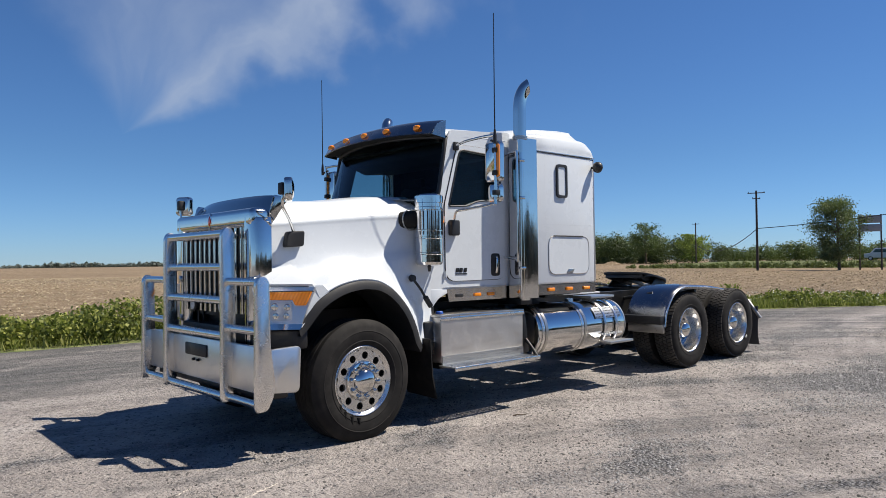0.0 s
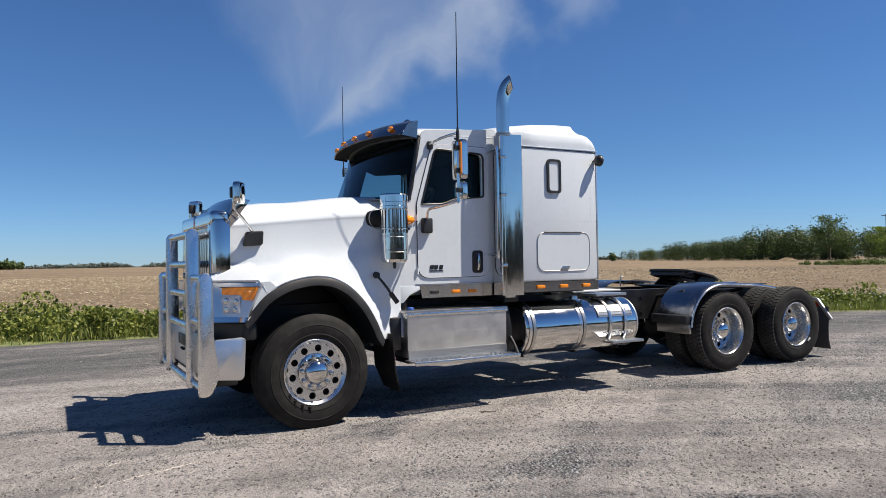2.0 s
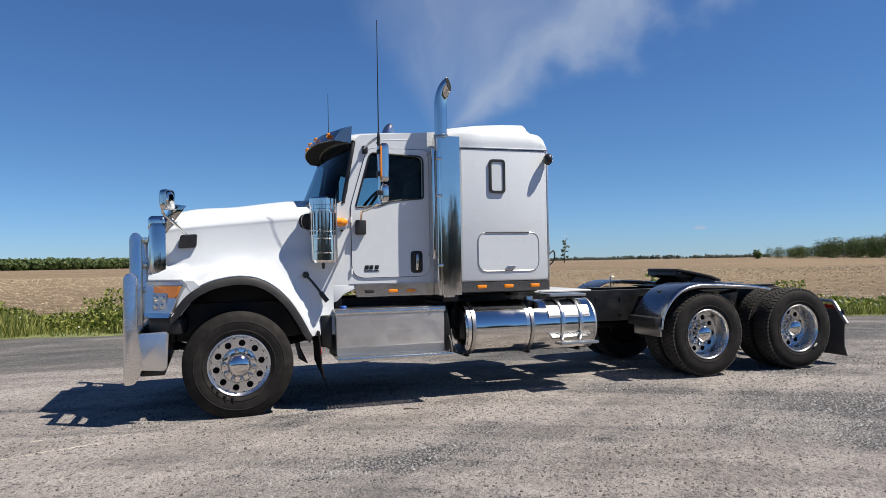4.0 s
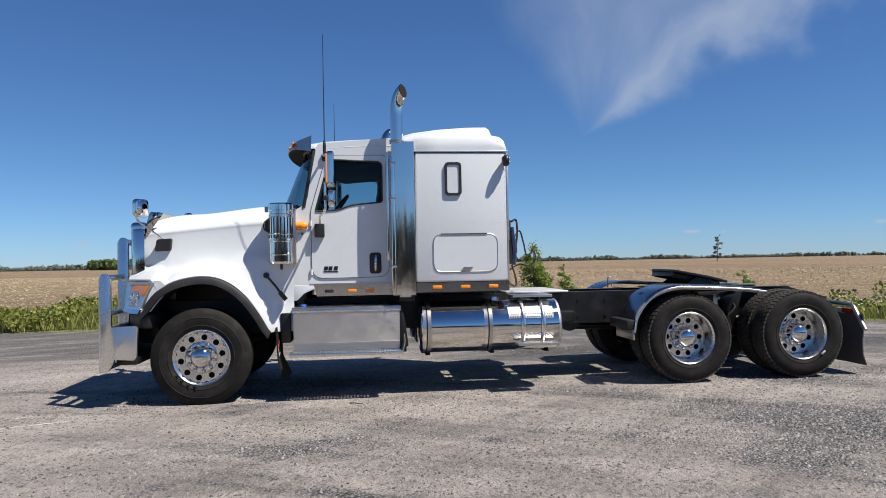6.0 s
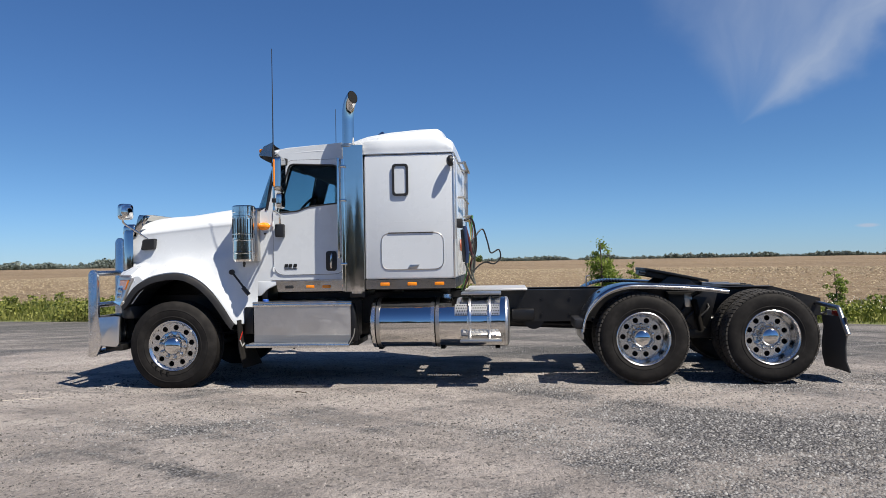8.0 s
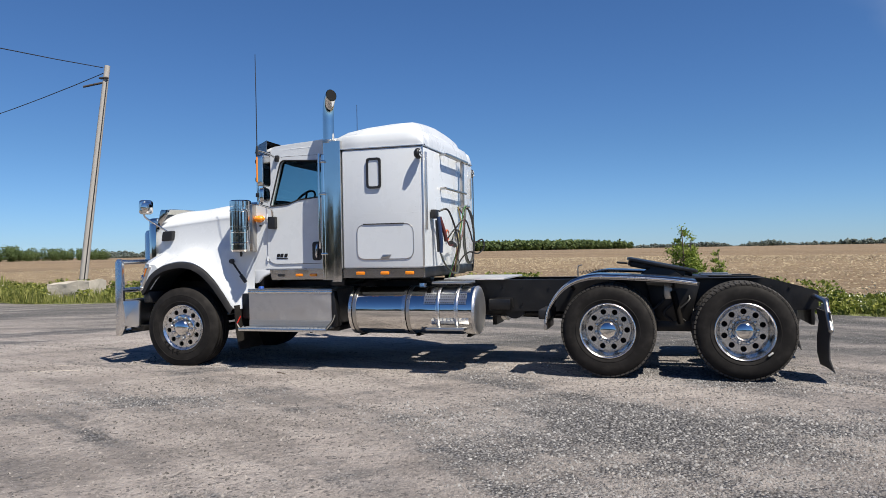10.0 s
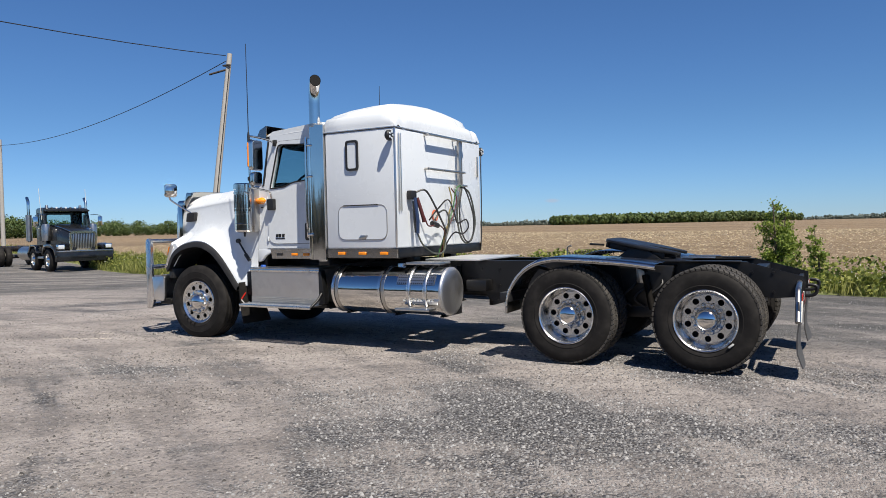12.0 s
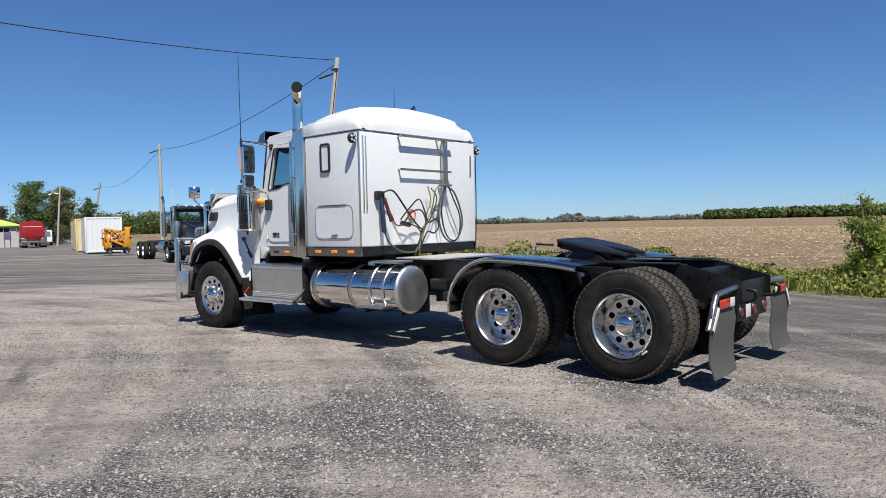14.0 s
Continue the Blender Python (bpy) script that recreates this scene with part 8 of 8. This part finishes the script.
def boom_lift():
    t = thing("boom_lift", "folded yellow-orange boom lift with black frame on small wheels", "lift", (-38.6, 15.0, 0), 70)
    part("chassis", box(-0.82, 0.80, -0.42, 0.42, 0.26, 0.44, 0.03), BLACK, t, "black chassis")
    for s in SIDES:
        for x in (-0.5, 0.55):
            yard_wheel(t, x, 0.46, s, 0.34)
        for x, lean in ((-0.72, -0.10), (0.70, 0.06)):
            arm = part("outrigger", tube([(x, s * 0.44, 0.36), (x + lean, s * 0.52, 0.75), (x + lean * 1.6, s * 0.53, 1.10)], 0.05, 8, 2), YELLOW, t, "raised outrigger")
            part("foot_pad", lathe([(0, -0.02), (0.12, -0.02), (0.12, 0.02), (0, 0.04)], 14, "z", (x + lean * 1.6, s * 0.53, 1.10)), BLACK, arm)
    part("turntable", lathe([(0, 0.44), (0.36, 0.44), (0.36, 0.54), (0.26, 0.62), (0, 0.62)], 20, "z", (0, 0, 0)), BLACK, t)
    mast = part("mast", box(0.50, 0.80, -0.26, 0.26, 0.50, 1.74, 0.03), YELLOW, t, "upright yellow mast box")
    part("mast_cap", box(0.46, 0.90, -0.20, 0.20, 1.70, 1.84, 0.04), YELLOW, mast)
    part("knuckle_pin", tube([(0.84, -0.28, 1.60), (0.84, 0.28, 1.60)], 0.05, 10, 1), BLACK, mast)

    def arm(name, a, b, y, w, h, mat, label=""):
        (x0, z0), (x1, z1) = a, b
        d = math.hypot(x1 - x0, z1 - z0)
        nx, nz = -(z1 - z0) / d * h / 2, (x1 - x0) / d * h / 2
        return part(name, prism([(x0 + nx, z0 + nz), (x1 + nx, z1 + nz), (x1 - nx, z1 - nz), (x0 - nx, z0 - nz)], y - w / 2, y + w / 2, 0.012), mat, t, label)

    arm("boom", (-0.78, 1.62), (0.56, 0.66), -0.20, 0.14, 0.17, YELLOW, "folded boom section")
    arm("boom", (-0.82, 1.18), (0.52, 0.52), -0.36, 0.12, 0.15, YELLOW, "folded boom section")
    arm("boom", (-0.74, 0.62), (0.56, 1.56), 0.02, 0.14, 0.17, YELLOW, "folded boom section")
    arm("boom", (-0.80, 1.72), (0.62, 1.44), 0.22, 0.15, 0.16, YELLOW, "folded upper boom")
    arm("link", (-0.70, 0.56), (-0.70, 1.72), -0.05, 0.30, 0.14, YELLOW, "upright link")
    arm("link", (-0.34, 0.60), (-0.10, 1.60), 0.12, 0.10, 0.10, YELLOW)
    arm("link", (0.28, 0.60), (0.08, 1.40), -0.30, 0.08, 0.09, YELLOW)
    part("cylinder", tube([(-0.62, -0.28, 0.78), (0.30, -0.28, 1.26)], 0.045, 8, 1), BLACK, t, "black lifting cylinder")
    part("cylinder", tube([(-0.40, -0.10, 1.60), (0.40, -0.10, 0.98)], 0.04, 8, 1), BLACK, t, "black lifting cylinder")
    part("motor_box", box(-0.30, 0.36, -0.34, 0.34, 0.56, 0.92, 0.04), BLACK, t, "black motor box")
    part("hose_guide", tube([(-0.78, -0.30, 1.66), (-0.2, -0.33, 1.42), (0.5, -0.30, 1.68)], 0.03, 8, 6), BLACK, t)
    part("link", tube([(-0.84, -0.40, 1.50), (-0.52, -0.42, 0.60)], 0.06, 8, 1), YELLOW, t)
    part("link", tube([(-0.30, -0.44, 1.52), (-0.62, -0.44, 0.70)], 0.05, 8, 1), YELLOW, t)
    part("link", tube([(0.10, -0.42, 1.50), (0.44, -0.42, 0.70)], 0.05, 8, 1), YELLOW, t)
    part("control_box", box(-0.86, -0.42, -0.46, 0.10, 0.46, 0.80, 0.03), YELLOW, t, "yellow control box")
    basket = part("basket", box(-0.88, -0.60, 0.10, 0.46, 0.58, 0.62, 0.01), YELLOW, t, "small yellow work basket")
    for x in (-0.88, -0.60):
        for y in (0.10, 0.46):
            part("basket_post", tube([(x, y, 0.60), (x, y, 1.66)], 0.025, 8, 1), YELLOW, basket)
    for z in (1.1, 1.66):
        part("basket_rail", tube([(-0.88, 0.10, z), (-0.60, 0.10, z), (-0.60, 0.46, z), (-0.88, 0.46, z), (-0.88, 0.10, z)], 0.025, 8, 1), YELLOW, basket)


def red_truck():
    t = thing("red_truck", "red road truck parked at the far end of the yard", "truck", (-77.3, 23.15, 0), 163)
    cab = part("cab", prism(rounded([(-1.22, 0.85), (1.22, 0.85), (1.22, 2.25), (1.08, 2.72), (0.8, 2.86), (-0.8, 2.86), (-1.08, 2.72), (-1.22, 2.25)], 0.12), -1.2, 1.0, 0.06, plane="yz"), REDPAINT, t, "rounded red sleeper cab")
    part("rear_panel", prism(rounded([(-1.0, 1.05), (1.0, 1.05), (1.0, 2.1), (-1.0, 2.1)], 0.1), -1.235, -1.195, 0.015, plane="yz"), REDPAINT, cab)
    part("stripe", box(-1.225, -1.195, -0.95, 0.95, 2.24, 2.31, 0.004), REFLECT, cab, "pale stripe")
    for y in (-0.5, 0.5):
        part("panel_rib", box(-1.25, -1.2, y - 0.03, y + 0.03, 1.1, 2.05, 0.01), REDPAINT, cab)
    part("frame", box(-5.5, 2.0, -0.45, 0.45, 0.62, 0.88, 0.02), BLACK, t)
    part("tail_bar", box(-5.52, -5.44, -1.2, 1.2, 0.56, 0.74, 0.01), STEEL, t, "steel tail bar")
    for s in SIDES:
        for x in (-2.4, -3.8, 1.6):
            yard_wheel(t, x, 1.2, s, deep=x < 0)
            if x < 0:
                yard_wheel(t, x, 0.86, s, deep=True)
        part("fender", prism([(-4.5, 0.75), (-4.35, 1.05), (-4.0, 1.14), (-2.2, 1.14), (-1.85, 1.05), (-1.72, 0.75), (-1.76, 0.75), (-1.9, 1.02), (-2.2, 1.10), (-4.0, 1.10), (-4.3, 1.02), (-4.45, 0.75)], s * 0.70, s * 1.22, 0.005), BLACK, t, "dark fender")
        part("tail_lamp", box(-5.55, -5.51, s * 0.95 - 0.1, s * 0.95 + 0.1, 0.60, 0.70, 0.01), RED, t)
        part("mud_flap", box(-4.6, -4.57, s * 0.6, s * 1.2, 0.2, 0.95, 0.005), FLAP, t)
        part("mirror", box(0.55, 0.62, s * 1.42 - 0.08, s * 1.42 + 0.08, 1.7, 2.2, 0.02), CHROME, t)
        part("mirror_arm", tube([(0.6, s * 1.2, 2.18), (0.6, s * 1.42, 2.2)], 0.02, 6, 1), CHROME, t)
    part("hood", prism([(1.0, 0.9), (2.9, 0.9), (2.9, 1.5), (1.0, 1.85)], -1.0, 1.0, 0.1), REDPAINT, t)


def shed():
    t = thing("shed", "small grey building with a lime-green hipped roof", "building", (-83.0, 18.9, 0), 163)
    wins = [(-3.6, -2.5), (-2.2, -1.1), (-0.8, 0.3), (0.6, 1.7), (2.0, 3.1)]
    holes = [[(a, 1.75), (b, 1.75), (b, 2.25), (a, 2.25)] for a, b in wins]
    wall = part("wall", holed([(-4.5, 0), (4.5, 0), (4.5, 2.4), (-4.5, 2.4)], holes, -2.0, -1.85, "yz"), GREYWALL, t)
    for a, b in wins:
        w = part("window", box(-1.95, -1.93, a, b, 1.75, 2.25, 0), GLASS_DARK, wall)
        part("mullion", box(-1.99, -1.955, (a + b) / 2 - 0.03, (a + b) / 2 + 0.03, 1.75, 2.25, 0), WHITE, w)
    for s in SIDES:
        part("end_wall", box(-1.85, 2.9, 4.4 * s - 0.1, 4.4 * s + 0.1, 0, 2.4, 0.01), GREYWALL, t)
    part("back_wall", box(2.9, 3.0, -4.5, 4.5, 0, 2.4, 0.01), GREYWALL, t)
    bm = bmesh.new()
    lo = [bm.verts.new(p) for p in ((-2.35, -4.85, 2.4), (3.35, -4.85, 2.4), (3.35, 4.85, 2.4), (-2.35, 4.85, 2.4))]
    up = [bm.verts.new(p) for p in ((-2.35, -4.85, 2.5), (3.35, -4.85, 2.5), (3.35, 4.85, 2.5), (-2.35, 4.85, 2.5))]
    r0, r1 = bm.verts.new((0.4, -2.4, 3.35)), bm.verts.new((0.4, 2.4, 3.35))
    bm.faces.new(lo)
    for k in range(4):
        bm.faces.new((lo[k], lo[(k + 1) % 4], up[(k + 1) % 4], up[k]))
    for f in ((up[0], up[1], r0), (up[1], up[2], r1, r0), (up[2], up[3], r1), (up[3], up[0], r0, r1)):
        bm.faces.new(f)
    part("roof", bm, LIME, t, "lime-green hipped roof", sharp=20)


def yard_board():
    t = thing("notice_board", "dull purple notice board on two posts", "sign", (-77.7, 20.8, 0), 163)
    for s in SIDES:
        part("post", tube([(0, 0.28 * s, -0.1), (0, 0.28 * s, 1.8)], 0.04, 8, 1), DARKPOLE, t)
    part("panel", box(-0.08, -0.04, -0.36, 0.36, 0.9, 1.75, 0.01), PURPLE, t)


def road_sign():
    t = thing("road_sign", "grey two-panel sign on a dark post", "sign", (89.2, 22.0, 0), 20)
    for s in SIDES:
        part("post", tube([(0, 1.1 * s, -0.3), (0, 1.1 * s, 6.5)], 0.09, 8, 1), DARKPOLE, t)
    part("panel", box(-0.08, 0.08, -1.2, 1.2, 5.5, 6.4, 0.02), SIGNGREY, t)
    part("panel", box(-0.08, 0.08, -1.2, 1.2, 4.5, 5.35, 0.02), SIGNGREY, t)


def van(x, y, az, label):
    t = thing("van", label, "van", (x, y, 0), az)
    part("body", prism(rounded([(-2.3, 0.4), (2.3, 0.4), (2.35, 1.0), (1.5, 1.15), (0.9, 1.85), (-2.2, 1.9)], 0.12), -0.95, 0.95, 0.06), WHITE, t)
    part("rear_window", prism(rounded([(-0.78, 1.15), (0.78, 1.15), (0.72, 1.72), (-0.72, 1.72)], 0.08), -2.305, -2.2, plane="yz"), GLASS_DARK, t)
    for s in SIDES:
        part("window", prism([(-1.6, 1.2), (1.25, 1.2), (0.85, 1.7), (-1.6, 1.72)], s * 0.955, s * 0.96), GLASS_DARK, t)
        for xx in (-1.5, 1.5):
            yard_wheel(t, xx, 0.97, s, 0.62)
    return t


def mound(name, label, x, y, r, h, mat):
    rows = []
    for i in range(10):
        q = i / 9
        rows.append([(x + q * r * (1 + 0.15 * math.sin(3 * a)) * math.cos(a), y + 0.7 * q * r * math.sin(a), h * (math.cos(math.pi * q) + 1) / 2 * (1 + 0.2 * math.sin(5 * a + i)) - 0.03) for a in [2 * math.pi * k / 24 for k in range(24)]])
    ob = new(name, finish(grid_surface(rows, close=True), name, mat))
    tagged(ob, label, "pile")


dark_truck()
container("shipping_container", "white corrugated shipping container on the yard", -42.6, 14.55, 160, 6.06, WHITE, BLACK)
container("shipping_container", "cream corrugated shipping container on the yard", -48.8, 16.4, 160, 12.2, CREAM, BLACK)
boom_lift()
red_truck()
shed()
yard_board()
road_sign()
van(116.0, 28.6, 106, "white van on the far road").location.z = 1.0
van(-85.5, 27.3, 160, "white van parked behind the red truck")
van(250.0, 124.0, 40, "white van beyond the field")
mound("soil_pile", "low pile of pale soil at the field edge", 168.0, 112.0, 5.5, 1.0, FIELD)
for i, (x, y) in enumerate(((-85.6, 28.6), (-86.2, 30.35))):
    f = thing("gate_panel", "dark grey steel gate panel at the end of the yard", "fence", (x, y, 0), 72)
    for px in (-0.86, 0.86):
        part("post", tube([(px, 0, 0), (px, 0, 1.75)], 0.05, 8, 1), DARKPOLE, f)
    for z in (0.25, 0.62, 1.0, 1.36, 1.7):
        part("rail", tube([(-0.86, 0, z), (0.86, 0, z)], 0.022, 6, 1), DARKPOLE, f)

# ---- concrete block at the foot of the pole ----
CONCRETE = Nodes("rough_concrete", rough=0.95)
CONCRETE.set("Base Color", CONCRETE.mix(CONCRETE.noise(5.0, 6.0, 0.65), (0.33, 0.30, 0.25), (0.58, 0.535, 0.46)))
CONCRETE.bump(CONCRETE.noise(12.0, 6.0, 0.7), 0.05)
bm = bmesh.new()
bmesh.ops.create_cube(bm, size=1.0)
bmesh.ops.subdivide_edges(bm, edges=bm.edges[:], cuts=7, use_grid_fill=True)
for v in bm.verts:
    v.co = Vector((v.co.x * 1.75, v.co.y * 0.9, (v.co.z + 0.5) * (0.78 + 0.10 * v.co.x)))
    v.co += 0.09 * noise.noise_vector(v.co * 2.1) + 0.03 * noise.noise_vector(v.co * 7.0)
block = new("concrete_block", finish(bm, "concrete_block", CONCRETE.mat, 30))
block.matrix_world = pose(-14.1, 11.5, -0.2, 0, 0, 4)
tagged(block, "broken pale concrete block lying in the grass by the pole", "rubble")

# ---- pale scrapes on the dust beside the front wheel ----
SCRAPE = Nodes("pale_scraped_dust", color=(0.50, 0.45, 0.39), rough=1.0)
SCRAPE.bump(SCRAPE.noise(60.0, 4.0), 0.004)


def scrape(x0, y0, x1, y1, w, seed):
    r = random.Random(seed)
    n = 26
    rows = []
    for i in range(n + 1):
        t = i / n
        x, y = x0 + (x1 - x0) * t, y0 + (y1 - y0) * t + 0.012 * r.uniform(-1, 1)
        k = w * (0.25 + 0.75 * math.sin(math.pi * t) ** 0.6) * r.uniform(0.4, 1.1)
        z = ground_height(x, y)
        rows.append([(x, y - k, z - 0.004), (x + 0.01 * r.uniform(-1, 1), y, z + 0.004), (x, y + k, z - 0.004)])
    tagged(new("scrape_mark", finish(grid_surface(rows), "scrape_mark", SCRAPE.mat)), "thin pale scrape mark in the dusty gravel", "scrape", "scrape marks")


scrape(-1.81, -1.54, -1.65, -1.42, 0.012, 1)
scrape(-1.50, -1.895, -1.16, -1.75, 0.012, 2)
scrape(-1.88, -2.05, -1.52, -1.90, 0.007, 3)
scrape(-2.02, -1.735, -1.90, -1.69, 0.006, 4)

# ---- a twig lying beside the step ----
twig = new("twig", finish(tube([(1.56, -1.475, 0.008), (1.60, -1.50, 0.016), (1.65, -1.515, 0.010), (1.70, -1.535, 0.014)], [0.008, 0.014, 0.010, 0.004], 7, 3), "twig", BARK))
tagged(twig, "short dark twig lying on the gravel", "twig")

# ---- loose stones ----
def stone_material(name, dark, light):
    m = Nodes(name, rough=0.92)
    m.set("Base Color", m.mix(m.math("POWER", m.island(), 1.3), dark, light))
    m.bump(m.noise(160.0, 3.0), 0.002, 0.6)
    return m.mat


STONE = stone_material("grey_gravel_stones", (0.065, 0.065, 0.068), (0.335, 0.332, 0.33))
PEBBLE = stone_material("dark_dusty_pebbles", (0.045, 0.042, 0.040), (0.30, 0.28, 0.265))


def drift(x, y):
    """How much loose gravel lies at a place: broad bent drifts, thickest beside the drive wheels."""
    def soft(v, lo, hi):
        t = np.clip((v - lo) / (hi - lo), 0, 1)
        return t * t * (3 - 2 * t)

    a = np.sin(0.62 * x - 0.9 * y + 0.5 + 2.1 * np.sin(0.31 * x + 0.53 * y + 0.4))
    b = np.sin(0.21 * x + 1.75 * y + 1.1 + 1.6 * np.sin(-0.23 * x + 0.47 * y + 2.0))
    c = np.sin(1.3 * x + 2.6 * y + 2.4 * a)
    return 0.24 * a + 0.20 * b + 0.18 * c + 0.60 * soft(x + 0.9 * a, 0.6, 5.6) * soft(-y, 1.4, 3.6) - 0.45 * soft(-np.hypot(x - 3.4, y + 5.6), -2.9, -0.7) - 0.3 * soft(-x, -2.6, -0.4)


def stones(name, n, x0, x1, y0, y1, r0, r1, seed, label, mat, inside):
    """Loose angular stones; inside: in the gravel drifts, or else strewn over the dust."""
    r = np.random.default_rng(seed)
    x, y = r.uniform(x0, x1, n), r.uniform(y0, y1, n)
    z = drift(x, y) + r.normal(0, 0.16, n)
    if inside:
        keep = r.uniform(0, 1, n) < np.clip((z - 0.02) / 0.5, 0, 1)
    else:
        lump = np.sin(1.9 * x + 2.3 * np.sin(1.1 * y)) + np.sin(2.7 * y + 1.7 * np.sin(1.4 * x))
        fleck = np.sin(5.3 * x + 2.1 * np.sin(3.7 * y)) * np.sin(8.1 * y + 1.9 * np.sin(4.3 * x))
        keep = r.uniform(0, 1, n) < np.clip(0.16 + 0.26 * lump + 0.3 * fleck, 0.03, 1) + 0.24 * np.exp(-((x - 1.2) / 2.4) ** 2 - ((y + 4.2) / 1.6) ** 2)
    x, y = x[keep], y[keep]
    k = len(x)
    rad = r0 + (r1 - r0) * r.uniform(0, 1, k) ** 3.2
    a = r.uniform(0, 2 * np.pi, (k, 1)) + np.arange(5)[None] * (2 * np.pi / 5) + r.uniform(-0.3, 0.3, (k, 5))
    q = r.uniform(0.7, 1.3, (k, 5))
    turn = r.uniform(0, np.pi, k)
    long = r.uniform(0.6, 1.0, k)[:, None]
    bx, by = np.cos(a) * q, np.sin(a) * q * long
    hgt = r.uniform(0.35, 0.85, (k, 2))
    tx = np.stack([np.cos(a[:, 0]), np.cos(a[:, 3])], 1) * 0.42
    ty = np.stack([np.sin(a[:, 0]), np.sin(a[:, 3])], 1) * 0.42 * long
    px, py = np.concatenate([bx, tx], 1), np.concatenate([by, ty], 1)
    pz = np.concatenate([np.full((k, 5), -0.25), hgt], 1)
    ca, sa = np.cos(turn)[:, None], np.sin(turn)[:, None]
    z = np.array([ground_height(u, w) for u, w in zip(x, y)])
    v = np.stack([(px * ca - py * sa) * rad[:, None] + x[:, None], (px * sa + py * ca) * rad[:, None] + y[:, None], pz * rad[:, None] + z[:, None]], 2).reshape(-1, 3)
    tri = np.array([(0, 1, 5), (1, 2, 5), (2, 6, 5), (2, 3, 6), (3, 4, 6), (4, 5, 6), (4, 0, 5)])
    f = (np.arange(k)[:, None, None] * 7 + tri[None]).reshape(-1)
    me = bpy.data.meshes.new(name)
    me.vertices.add(len(v))
    me.vertices.foreach_set("co", v.ravel())
    me.loops.add(len(f))
    me.loops.foreach_set("vertex_index", f)
    me.polygons.add(len(f) // 3)
    me.polygons.foreach_set("loop_start", np.arange(len(f) // 3) * 3)
    me.materials.append(mat)
    me.update(calc_edges=True)
    tagged(new(name, me), label, "gravel", kind="stuff")


stones("gravel_stones", 175000, -4.5, 13.0, -7.0, 0.5, 0.006, 0.019, 5, "loose grey gravel stones in drifts on the yard", STONE, True)
stones("gravel_stones", 24000, -8.0, 18.0, 0.5, 6.5, 0.008, 0.018, 6, "loose grey gravel stones around the truck", STONE, True)
stones("pebbles", 125000, -4.5, 13.0, -7.2, 0.5, 0.0045, 0.019, 7, "dark pebbles strewn over the pale dust", PEBBLE, False)
